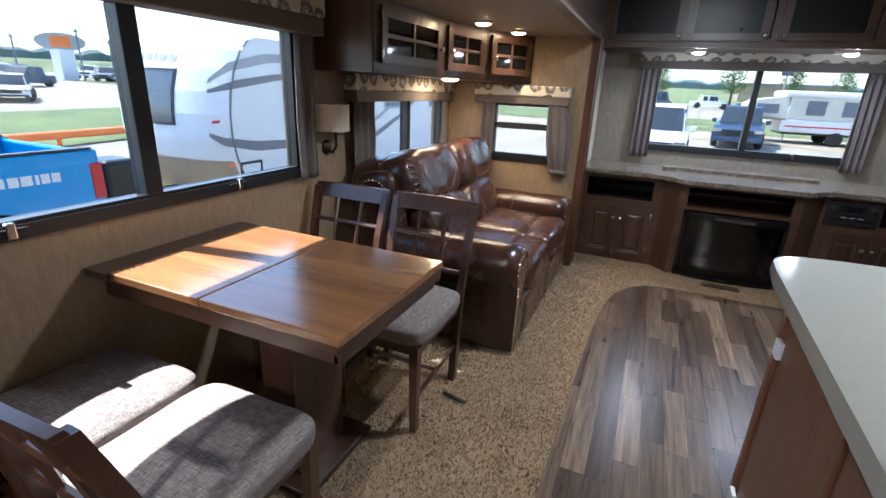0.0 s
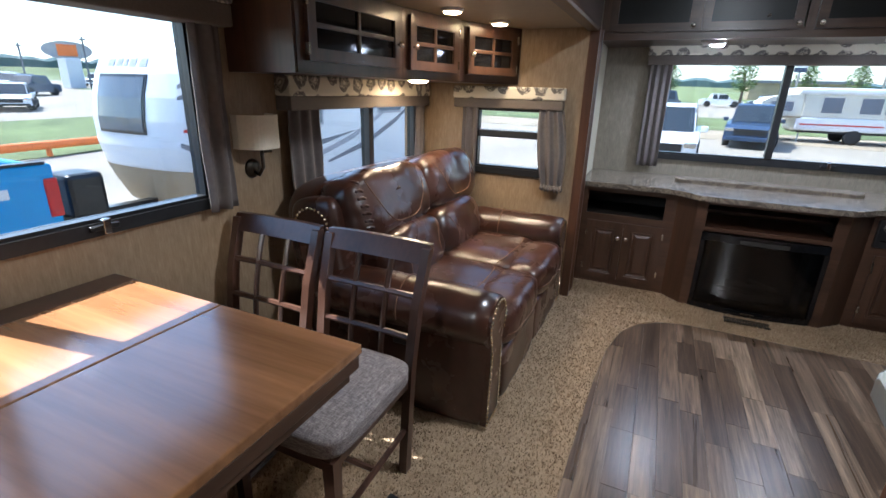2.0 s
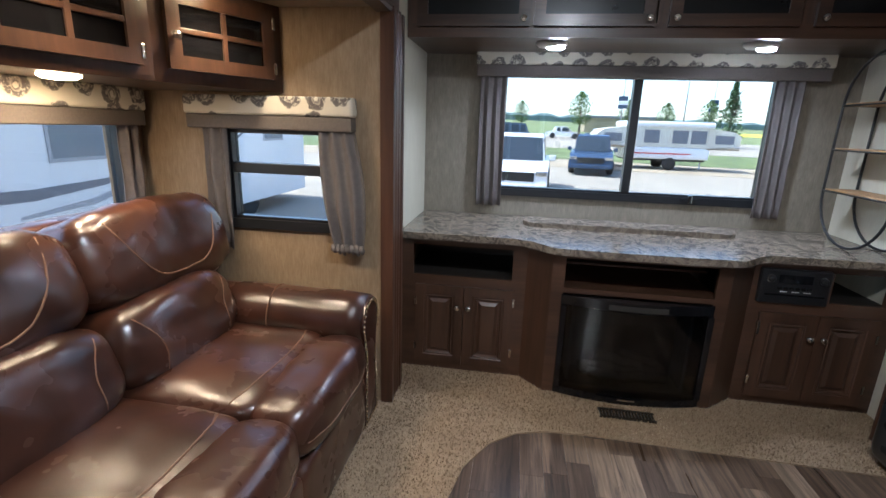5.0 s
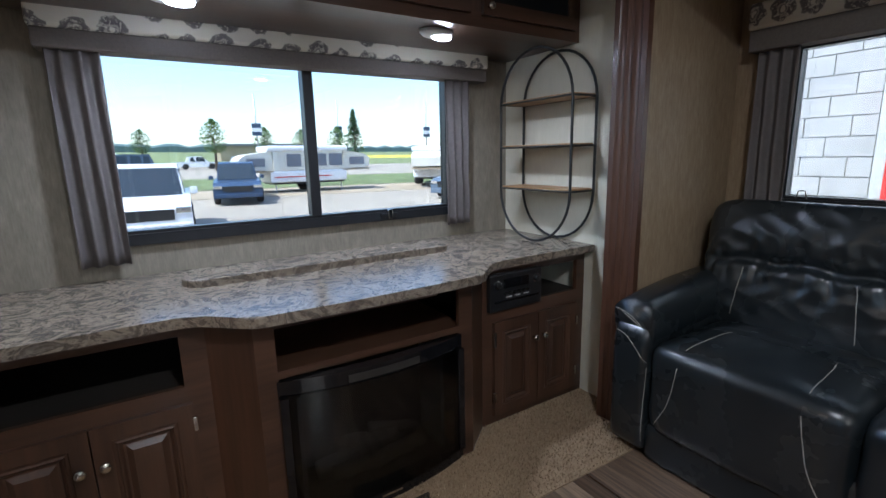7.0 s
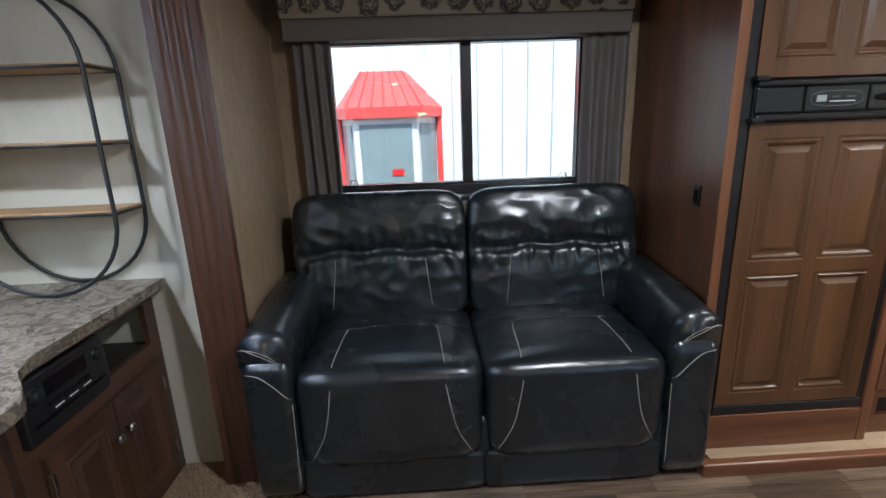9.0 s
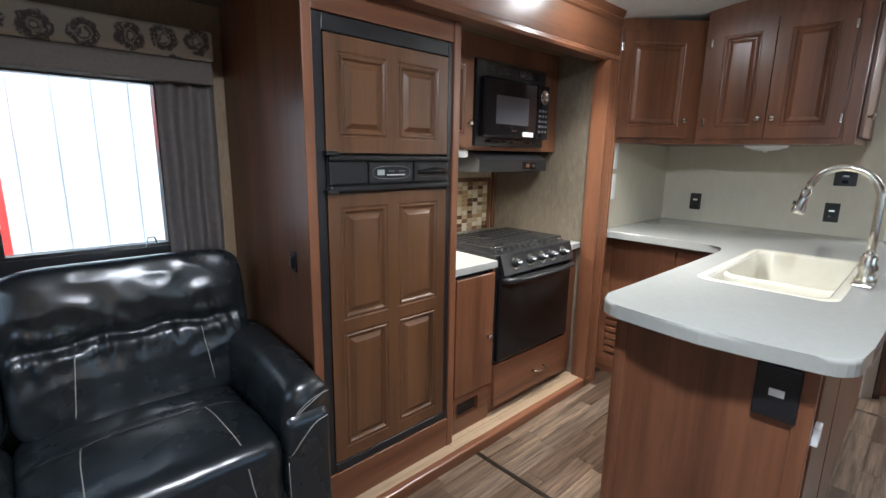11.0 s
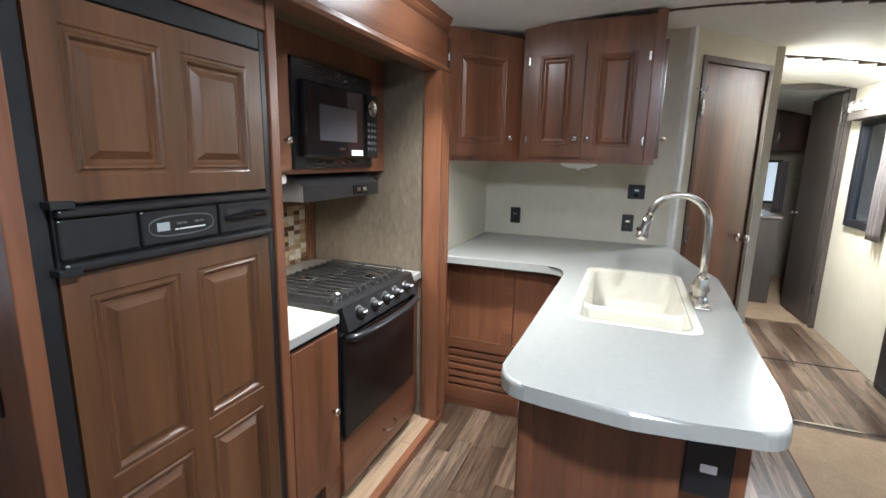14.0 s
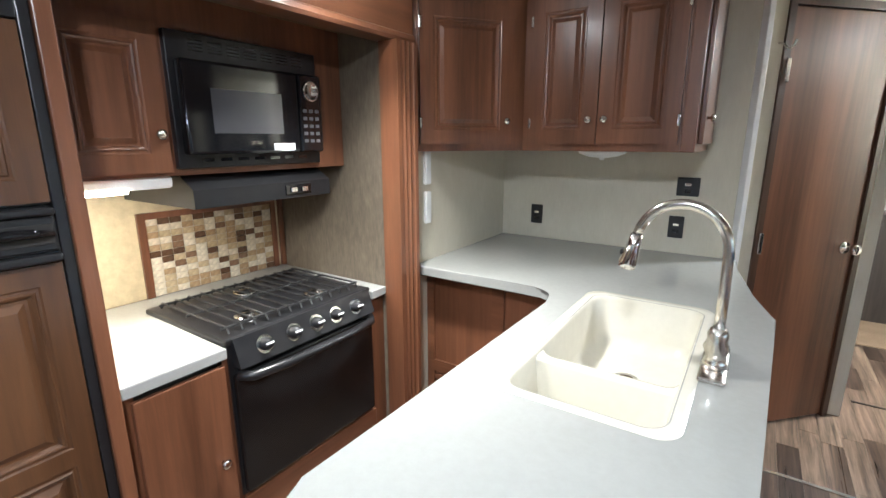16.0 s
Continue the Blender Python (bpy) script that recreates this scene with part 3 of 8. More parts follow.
_b = bmesh.new()
_xs = [-1.5 + 3.8 * i / 38 for i in range(39)]
for y0, y1 in ((-4.66, 4.76),):
    rows = []
    for dz in (0, 0.05):
        rows.append([[_b.verts.new((x, y, ceil_z(x) + dz)) for x in _xs] for y in (y0, y1)])
    for k, r in enumerate(rows):
        for i in range(38):
            q = (r[0][i], r[0][i + 1], r[1][i + 1], r[1][i])
            _b.faces.new(q if k else q[::-1])
structure("ceiling", _b, M_CEIL, "white vinyl ceiling, gently arched", True)
for y in (-1.42, -0.20, 1.02, 2.24, 3.46):
    _b = bmesh.new()
    for a, b2 in zip(_xs, _xs[1:]):
        if -0.66 < a < 1.93:
            box(_b, a, b2, y - 0.009, y + 0.009, min(ceil_z(a), ceil_z(b2)) - 0.007, max(ceil_z(a), ceil_z(b2)) + 0.002)
    structure("trim_ceiling_batten", _b, M_DARK, "thin dark brown ceiling batten")


def fluted(bm, axis, u0, u1, face, out, z0, z1, back, flutes=3):
    """A fluted upright board: from u0 to u1, its face at `face` looking along out (+1 or -1) on the axis."""
    n = flutes * 10 + 8
    prof = []
    for i in range(n + 1):
        u = i / n
        d = 0.0
        v = (u - 0.16) / 0.68
        if 0 < v < 1:
            d = 0.007 * abs(math.sin(v * math.pi * flutes)) ** 0.6
        prof.append((u0 + (u1 - u0) * u, face - out * d))
    lo, hi = [], []
    for u, a in prof:
        p = (a, u) if axis == 'x' else (u, a)
        lo.append(bm.verts.new((*p, z0)))
        hi.append(bm.verts.new((*p, z1)))
    for i in range(n):
        bm.faces.new((lo[i], lo[i + 1], hi[i + 1], hi[i]))
    ends = []
    for k in (0, -1):
        u = prof[k][0]
        p = (back, u) if axis == 'x' else (u, back)
        ends.append((bm.verts.new((*p, z0)), bm.verts.new((*p, z1))))
    bm.faces.new((lo[0], hi[0], ends[0][1], ends[0][0]))
    bm.faces.new((hi[-1], lo[-1], ends[1][0], ends[1][1]))
    bm.faces.new((ends[0][0], ends[0][1], ends[1][1], ends[1][0]))
    return bm


_b = fluted(bmesh.new(), 'x', 3.72, 3.90, -0.130, 1, 0, 1.72, -0.185)
structure("trim_pillar_1", _b, M_TRIM, "fluted dark wood jamb of the dinette slide")
_b = fluted(bmesh.new(), 'x', 3.735, 3.885, 1.995, -1, 0, 1.85, 2.024)
structure("trim_pillar_2", _b, M_TRIM, "fluted dark wood jamb beside the black sofa")
_b = fluted(bmesh.new(), 'x', 0.375, 0.50, 1.885, -1, 0.0, 1.845, 1.975)
structure("trim_pillar_3", _b, M_KWOOD, "fluted wood jamb beside the cooker")


def header_bm(x_face, out, y0, y1, z0, z1, back):
    """A moulded fascia over a slide opening."""
    bm = bmesh.new()
    h = z1 - z0
    prof = [(0, 0), (0.006, 0.012), (0.0, 0.03), (-0.008, 0.036), (-0.008, h - 0.075), (0.0, h - 0.065), (0.006, h - 0.05), (0.002, h - 0.04), (0.012, h - 0.02), (0.018, h)]
    a = [bm.verts.new((x_face + out * d, y0, z0 + z)) for d, z in prof]
    b2 = [bm.verts.new((x_face + out * d, y1, z0 + z)) for d, z in prof]
    for i in range(len(prof) - 1):
        bm.faces.new((a[i], b2[i], b2[i + 1], a[i + 1]))
    c = [bm.verts.new((back, y, z)) for y, z in ((y0, z0), (y1, z0), (y1, z1), (y0, z1))]
    bm.faces.new((a[0], b2[0], c[1], c[0]))
    bm.faces.new((a[-1], b2[-1], c[2], c[3]))
    bm.faces.new(c)
    bm.faces.new([*a, c[3], c[0]])
    bm.faces.new([*b2, c[2], c[1]])
    return bm


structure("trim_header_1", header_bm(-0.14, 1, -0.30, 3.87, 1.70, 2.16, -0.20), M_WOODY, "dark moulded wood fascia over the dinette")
structure("trim_header_2", header_bm(1.905, -1, 0.365, 3.935, 1.845, 2.11, 1.99), M_KWOODY, "moulded wood fascia over the cooker and sofa")
# raised slide floor and its edge
structure("floor_slide", boxbm(1.93, 2.67, 0.48, 2.165, -0.012, 0.046), M_DARKIN, "raised floor of the kitchen slide")
structure("trim_slide_edge", boxbm(1.885, 1.93, 0.42, 2.18, -0.012, 0.05, 0.008), M_KWOODY, "wood edge strip of the raised floor")

# ---- carpet ----
CARPET = [(-1.285, -0.34), (0.04, -0.34), (0.10, -0.31), (0.14, -0.24), (0.145, -0.1), (0.145, 1.4), (0.155, 2.2), (0.17, 2.75), (0.195, 3.1), (0.25, 3.36), (0.34, 3.52), (0.45, 3.61), (0.58, 3.65), (0.75, 3.66), (1.5, 3.64), (1.93, 3.63), (2.125, 3.63),
          (2.125, 4.3), (-0.185, 4.3), (-0.185, 3.74), (-1.285, 3.74)]
structure("floor_carpet", prism(bmesh.new(), CARPET, -0.012, 0.006), M_CARPET, "speckled beige-brown pile carpet")


def inside(x, y, poly):
    r = False
    for (x0, y0), (x1, y1) in zip(poly, poly[1:] + poly[:1]):
        if (y0 > y) != (y1 > y) and x < x0 + (y - y0) / (y1 - y0) * (x1 - x0):
            r = not r
    return r


def tufts(count):
    rng = np.random.RandomState(4)
    v, f = [], []
    while len(f) < count:
        x, y = rng.uniform(-1.15, 2.12), rng.uniform(0.9, 4.2)
        if not inside(x, y, CARPET):
            continue
        a, h, s, w = rng.uniform(0, 6.28), rng.uniform(0.007, 0.015), rng.uniform(0.002, 0.011), rng.uniform(0.0022, 0.0042)
        b2 = a + rng.uniform(0.8, 2.2)
        k = len(v)
        v += [(x - w * math.cos(a), y - w * math.sin(a), 0.004), (x + w * math.cos(a), y + w * math.sin(a), 0.004), (x + s * math.cos(b2), y + s * math.sin(b2), 0.005 + h)]
        f.append((k, k + 1, k + 2))
    me = bpy.data.meshes.new("carpet_pile")
    me.from_pydata(v, [], f)
    me.materials.append(M_CARPET)
    tagged(new("carpet_pile", me), "short twisted beige-brown carpet yarn", "carpet", "", "stuff")


tufts(90000)

# ---- windows ----
W1 = pose(-1.285, 0.335, 0.93, 0, 0, 90)
window("window_1", W1, 1.55, 0.63, "wide black-framed dinette window", (0.79,), bar=0.062)
W2 = pose(-1.285, 2.49, 0.815, 0, 0, 90)
window("window_2", W2, 1.10, 0.445, "black-framed window behind the brown sofa", (0.545,))
W3 = pose(-0.865, 3.735, 0.855, 0, 0, 0)
window("window_3", W3, 0.455, 0.385, "small black-framed window with a crossbar", (), (0.225,))
W4 = pose(0.265, 4.702, 0.93, 0, 0, 0)
window("window_4", W4, 1.46, 0.655, "wide black-framed rear window", (0.745,))
W5 = pose(2.667, 3.505, 0.985, 0, 0, -90)
window("window_5", W5, 1.09, 0.61, "black-framed window above the black sofa", (0.585,))
W6 = pose(-0.632, -2.065, 1.015, 0, 0, 90)
window("window_6", W6, 0.53, 0.75, "black-framed window by the entry door")
for w6, pts in ((W1, (0.35, 1.15)), (W4, (1.10,)), (W2, ())):
    for x in pts:
        k = thing("window_latch", (w6 @ Vector((x, -0.02, -0.02))), "small black window latch with a pale tip", "latch")
        part("body", boxbm(x - 0.045, x + 0.045, -0.032, -0.020, -0.024, -0.006, 0.003), M_BPLAST, k, m=w6)
        part("lever", boxbm(x - 0.012, x + 0.012, -0.045, -0.028, -0.034, 0.014, 0.004), M_CHROME, k, m=w6)
for w5 in (0.07, 1.02):
    single("window_clip", tube(bmesh.new(), [(w5 - 0.02, -0.01, 0.0), (w5 - 0.012, -0.01, 0.035), (w5 + 0.012, -0.01, 0.035), (w5 + 0.02, -0.01, 0.0)], 0.003, 6), M_CHROME, "small wire clip on the window frame", "clip", m=W5)

# valances and curtains
valance(pose(-1.29, 0.20, 1.545, 0, 0, 90), 1.82, "printed cloth pelmet over the dinette window", 0.17, 0.075, 0.10)
valance(pose(-1.29, 2.30, 1.245, 0, 0, 90), 1.36, "printed cloth pelmet behind the brown sofa", 0.15, 0.062, 0.09)
valance(pose(-1.02, 3.73, 1.245, 0, 0, 0), 0.73, "printed cloth pelmet over the small window", 0.135, 0.058, 0.06)
valance(pose(0.115, 4.70, 1.565, 0, 0, 0), 1.81, "printed cloth pelmet over the rear window", 0.165, 0.062, 0.09)
valance(pose(2.67, 3.66, 1.59, 0, 0, -90), 1.42, "printed cloth pelmet over the black sofa", 0.19, 0.085, 0.10)
for m, w, h, label, wv, g in (
        (pose(-1.235, 1.86, 0.88, 0, 0, 90), 0.13, 0.70, "grey-mauve curtain drawn aside at the dinette window", 2, 0.0),
        (pose(-1.235, 2.30, 0.60, 0, 0, 90), 0.22, 0.68, "grey-mauve curtain beside the sofa window", 3, 0.0),
        (pose(-1.235, 3.55, 0.60, 0, 0, 90), 0.10, 0.68, "grey-mauve curtain in the corner of the slide", 2, 0.0),
        (pose(-0.96, 3.69, 0.72, 0, 0, 0), 0.11, 0.56, "grey curtain at the small window", 2, 0.0),
        (pose(-0.435, 3.685, 0.745, 0, 0, 0), 0.155, 0.50, "grey curtain bunched and tied at the small window", 3, 0.5),
        (pose(0.14, 4.64, 0.83, 0, 0, 0), 0.15, 0.77, "dark grey curtain drawn aside at the rear window", 3, 0.0),
        (pose(1.68, 4.64, 0.84, 0, 0, 0), 0.14, 0.76, "dark grey curtain drawn aside at the rear window", 3, 0.0),
        (pose(2.61, 3.63, 0.80, 0, 0, -90), 0.15, 0.82, "dark grey curtain beside the black sofa's window", 3, 0.0),
        (pose(2.61, 2.43, 0.80, 0, 0, -90), 0.20, 0.82, "dark grey curtain beside the fridge cabinet", 3, 0.0),
        (pose(-0.585, -1.60, 0.93, 0, 0, 90), 0.16, 0.92, "grey curtain by the entry door", 3, 0.0)):
    cloth = curtain_bm(w, h, m, wv, 0.017, g, int(w * 1000))
    if g:
        for i in range(7):
            u = i / 6
            tube(cloth, [m @ Vector((0.055 + 0.125 * u, -0.020 + 0.004 * (i % 2), 0.035)), m @ Vector((0.060 + 0.125 * u, -0.024, 0.012)), m @ Vector((0.066 + 0.120 * u, -0.014, -0.004 - 0.005 * (i % 3)))], [0.006, 0.014, 0.004], 7)
    single("curtain", cloth, M_CURT, label, "curtain", True)
valance(pose(-0.63, -2.2, 1.80, 0, 0, 90), 0.78, "printed cloth pelmet by the entry", 0.15, 0.06, 0.08)

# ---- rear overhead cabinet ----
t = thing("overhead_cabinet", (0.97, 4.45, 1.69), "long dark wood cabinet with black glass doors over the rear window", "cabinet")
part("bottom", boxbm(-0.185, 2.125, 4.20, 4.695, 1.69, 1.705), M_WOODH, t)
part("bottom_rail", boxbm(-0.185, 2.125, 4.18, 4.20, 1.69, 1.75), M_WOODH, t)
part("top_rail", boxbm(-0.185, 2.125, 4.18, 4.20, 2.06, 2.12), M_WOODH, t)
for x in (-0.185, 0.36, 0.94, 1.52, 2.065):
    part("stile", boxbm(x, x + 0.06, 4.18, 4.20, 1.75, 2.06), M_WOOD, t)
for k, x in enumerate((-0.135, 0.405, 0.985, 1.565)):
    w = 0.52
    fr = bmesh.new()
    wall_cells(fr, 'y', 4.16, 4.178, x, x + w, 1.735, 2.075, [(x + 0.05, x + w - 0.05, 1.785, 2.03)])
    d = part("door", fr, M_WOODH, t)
    part("glass", boxbm(x + 0.045, x + w - 0.045, 4.168, 4.172, 1.78, 2.035), M_SMOKED, d, "black glass panel")
    kx = (x + w - 0.025) if k in (0, 1) else x + 0.025
    part("knob", knob_bm(pose(kx, 4.16, 1.765)), M_NICKEL, d, "brushed nickel knob", True)
LED = glow("cold_led", (0.80, 0.86, 1.0), 22.0)
WARM = glow("warm_puck", (1.0, 0.68, 0.36), 9.0)
for x in (0.50, 1.43):
    t = thing("under_cabinet_light", (x, 4.30, 1.69), "small white LED light under the rear cabinet, lit", "light")
    part("housing", lathe(bmesh.new(), [(0.075, 0.0), (0.075, -0.012), (0.06, -0.024), (0.001, -0.025)], pose(x, 4.30, 1.69) @ Matrix.Diagonal((1, 0.62, 1, 1)), 24), M_WHITE, t, smooth=True)
    part("lens", lathe(bmesh.new(), [(0.042, -0.022), (0.038, -0.032), (0.02, -0.037), (0.001, -0.038)], pose(x + 0.02, 4.29, 1.69) @ Matrix.Diagonal((1, 0.6, 1, 1)), 20), LED, t, "lit cold white lens", True)
    lamp("led_lamp", (x, 4.29, 1.645), (x, 4.25, 0), 0.8, (0.82, 0.88, 1.0), 0.07, 150)


# ---- hearth cabinet ----
def smooth_step(a, b2, x):
    u = min(1.0, max(0.0, (x - a) / (b2 - a)))
    return u * u * (3 - 2 * u)


def hearth_edge(x, deep):
    """The waved front line of the hearth cabinet."""
    s = smooth_step(0.40, 0.60, x) * (1 - smooth_step(1.34, 1.54, x))
    return 4.055 - 0.125 * s - 0.02 * s * (1 - ((x - 0.97) / 0.5) ** 2) + deep


t = thing("hearth_cabinet", (0.97, 4.4, 0), "dark cherry cabinet with doors and open shelves round a fireplace", "cabinet")
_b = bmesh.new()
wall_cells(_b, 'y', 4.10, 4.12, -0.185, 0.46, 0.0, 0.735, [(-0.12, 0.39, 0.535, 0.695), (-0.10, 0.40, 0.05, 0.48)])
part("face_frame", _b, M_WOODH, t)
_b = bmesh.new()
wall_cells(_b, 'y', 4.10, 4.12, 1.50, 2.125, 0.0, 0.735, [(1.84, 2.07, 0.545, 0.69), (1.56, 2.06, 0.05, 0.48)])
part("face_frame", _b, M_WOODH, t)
# Insides of the open shelves are near-black: recess shade put into the colour.
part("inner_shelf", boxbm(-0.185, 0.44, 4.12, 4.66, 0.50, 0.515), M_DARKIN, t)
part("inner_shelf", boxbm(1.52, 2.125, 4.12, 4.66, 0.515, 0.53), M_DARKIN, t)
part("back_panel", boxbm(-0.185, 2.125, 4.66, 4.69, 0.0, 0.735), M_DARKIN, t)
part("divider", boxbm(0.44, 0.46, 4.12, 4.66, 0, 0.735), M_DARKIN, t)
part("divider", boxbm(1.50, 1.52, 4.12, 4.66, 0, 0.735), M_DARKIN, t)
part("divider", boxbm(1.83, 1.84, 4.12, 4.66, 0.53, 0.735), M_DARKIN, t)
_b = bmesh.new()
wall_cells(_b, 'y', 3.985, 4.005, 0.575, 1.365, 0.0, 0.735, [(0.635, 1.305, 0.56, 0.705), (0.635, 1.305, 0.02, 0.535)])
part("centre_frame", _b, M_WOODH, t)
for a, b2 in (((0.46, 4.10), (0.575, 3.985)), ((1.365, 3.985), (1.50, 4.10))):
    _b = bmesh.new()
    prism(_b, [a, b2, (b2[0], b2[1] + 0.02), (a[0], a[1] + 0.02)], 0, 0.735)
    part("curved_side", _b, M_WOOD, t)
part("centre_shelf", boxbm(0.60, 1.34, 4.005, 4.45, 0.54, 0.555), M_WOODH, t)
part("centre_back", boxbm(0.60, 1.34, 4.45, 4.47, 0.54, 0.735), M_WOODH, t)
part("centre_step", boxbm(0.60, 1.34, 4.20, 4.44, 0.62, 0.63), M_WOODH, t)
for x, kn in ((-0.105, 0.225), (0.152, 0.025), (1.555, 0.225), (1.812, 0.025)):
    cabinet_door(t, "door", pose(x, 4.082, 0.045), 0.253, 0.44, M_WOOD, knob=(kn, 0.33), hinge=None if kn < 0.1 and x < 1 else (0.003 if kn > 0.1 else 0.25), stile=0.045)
for x in (0.405, 1.553):
    for z in (0.12, 0.40):
        part("hinge", boxbm(x - 0.006, x + 0.006, 4.072, 4.084, z, z + 0.045, 0.002), M_NICKEL, t, "nickel hinge")
_pts = [(-0.188 + 2.316 * i / 96) for i in range(97)]
_b = bmesh.new()
prism(_b, [(x, hearth_edge(x, -0.012)) for x in _pts] + [(2.128, 4.697), (-0.188, 4.697)], 0.735, 0.768, 0.008)
single("hearth_worktop", _b, M_GRAN, "brown granite-look worktop with a waved front edge", "worktop")
_o = [(0.52 + 0.09 * math.cos(a), 4.43 + 0.085 * math.sin(a)) for a in np.linspace(math.pi / 2, 1.5 * math.pi, 14)]
_o += [(1.44 + 0.09 * math.cos(a), 4.43 + 0.085 * math.sin(a)) for a in np.linspace(-math.pi / 2, math.pi / 2, 14)]
_b = bmesh.new()
prism(_b, _o, 0.768, 0.795, 0.007)
single("television_lift_lid", _b, M_GRAN, "raised oval granite-look lid on the worktop", "lid")

t = thing("electric_fireplace", (0.97, 4.0, 0.02), "black electric fireplace with a bowed glass front", "fireplace")


def bowed(x0, x1, y, bow, z0, z1, th, n=20):
    bm = bmesh.new()
    front, back = [], []
    for i in range(n + 1):
        u = i / n
        x, yy = x0 + (x1 - x0) * u, y - bow * (1 - (2 * u - 1) ** 2)
        front.append((x, yy))
        back.append((x, yy + th))
    prism(bm, front + back[::-1], z0, z1)
    return bm


def hearth_glass():
    """Smoked glass: a dim view through it and a sharp gloss."""
    m = M_GLASS.copy()
    m.name = "smoked_hearth_glass"
    for q in m.node_tree.nodes:
        if q.type == 'BSDF_TRANSPARENT':
            q.inputs["Color"].default_value = (0.42, 0.44, 0.45, 1)
        if q.type == 'MIX_SHADER':
            q.inputs[0].default_value = 0.06
    return m


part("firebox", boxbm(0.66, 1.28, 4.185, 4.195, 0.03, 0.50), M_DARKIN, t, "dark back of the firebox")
part("firebox_floor", boxbm(0.66, 1.28, 3.99, 4.185, 0.03, 0.062), M_IRON, t)
for x in (0.69, 1.235):
    part("firebox_side", boxbm(x, x + 0.015, 4.02, 4.185, 0.062, 0.44), M_GRIM, t, "grey firebox side")
M_LOG = plain("charred_log", (0.10, 0.075, 0.055), 0.85, 0, 0.5, 30, 0.6)
for k, (xa, ya, za, xb, yb, zb, r) in enumerate(((0.76, 4.09, 0.105, 1.18, 4.12, 0.11, 0.038), (0.80, 4.05, 0.10, 1.00, 4.03, 0.10, 0.030), (0.98, 4.04, 0.10, 1.17, 4.06, 0.105, 0.032), (0.84, 4.13, 0.16, 1.06, 4.05, 0.165, 0.028), (0.96, 4.10, 0.20, 1.14, 4.07, 0.16, 0.024))):
    pts = [Vector((xa, ya, za)).lerp(Vector((xb, yb, zb)), i / 8) + Vector((0, 0, 0.010 * noise.noise(Vector((i * 0.9, k * 3.0, 0))))) for i in range(9)]
    part("log", tube(bmesh.new(), pts, [r * (0.9 + 0.22 * noise.noise(Vector((i * 1.3, k * 2.0, 5)))) for i in range(9)], 9), M_LOG, t, "charred ceramic log", True)
part("top_frame", bowed(0.628, 1.312, 3.982, 0.055, 0.478, 0.528, 0.04), M_BGLOSS, t, smooth=False)
part("bottom_frame", bowed(0.628, 1.312, 3.982, 0.055, 0.008, 0.052, 0.04), M_BGLOSS, t)
part("side_frame", boxbm(0.628, 0.655, 3.962, 4.0, 0.052, 0.478, 0.003), M_BGLOSS, t)
part("side_frame", boxbm(1.285, 1.312, 3.962, 4.0, 0.052, 0.478, 0.003), M_BGLOSS, t)
part("glass", bowed(0.650, 1.290, 3.969, 0.048, 0.050, 0.480, 0.006), hearth_glass(), t, "dark bowed glass")
# Dark strip on the frame in place of the outlet's shaded depth.
part("vent_slot", bowed(0.84, 1.10, 3.930, 0.006, 0.488, 0.512, 0.01), M_DARKIN, t, "dark heater outlet")
_b = boxbm(0.93, 1.01, 3.9255, 3.93, 0.028, 0.036)
part("badge", _b, M_CHROME, t, "small pale badge")
t = thing("car_stereo", (1.67, 4.09, 0.535), "black stereo unit set in the cabinet front", "stereo")
part("body", boxbm(1.525, 1.822, 4.078, 4.15, 0.535, 0.70, 0.006), M_BPLAST, t)
part("disc_slot", boxbm(1.55, 1.80, 4.074, 4.079, 0.575, 0.582), M_BGLOSS, t)
part("display", boxbm(1.60, 1.74, 4.075, 4.079, 0.635, 0.675), M_BGLOSS, t)
for x in (1.565, 1.785):
    part("dial", lathe(bmesh.new(), [(0.018, 0), (0.016, 0.014), (0.012, 0.018), (0.001, 0.018)], pose(x, 4.078, 0.655, 90, 0, 0), 16), M_BPLAST, t, smooth=True)
    part("dial_ring", lathe(bmesh.new(), [(0.020, 0), (0.020, 0.004), (0.018, 0.004)], pose(x, 4.0785, 0.655, 90, 0, 0), 16), M_CHROME, t, "bright ring")
for k in range(6):
    part("button", boxbm(1.60 + 0.025 * k, 1.618 + 0.025 * k, 4.073, 4.079, 0.605, 0.616, 0.001), M_OVEN, t)
for x in (1.61, 1.66, 1.71):
    part("lettering", boxbm(x, x + 0.03, 4.0725, 4.0735, 0.594, 0.598), M_WHITE, t, "pale unreadable marks")
t = thing("floor_vent", (0.96, 3.84, 0.006), "brown slotted floor register in the carpet", "vent")
_b = boxbm(0.835, 1.085, 3.805, 3.815, 0.006, 0.016)
box(_b, 0.835, 1.085, 3.865, 3.875, 0.006, 0.016)
part("rim", _b, M_BRONZE, t)
for k in range(17):
    part("slat", boxbm(0.837 + 0.0145 * k, 0.845 + 0.0145 * k, 3.815, 3.865, 0.008, 0.0145), M_BRONZE, t)
# Thin dark sheet under the slats in place of the duct's shaded depth.
part("duct_shade_sheet", boxbm(0.838, 1.082, 3.812, 3.868, 0.0062, 0.0075), M_DARKIN, t)

# ---- oval wire shelf ----
t = thing("wire_shelf", (2.0, 4.3, 0.768), "oval black wire shelf with three wooden boards on the worktop", "shelf")


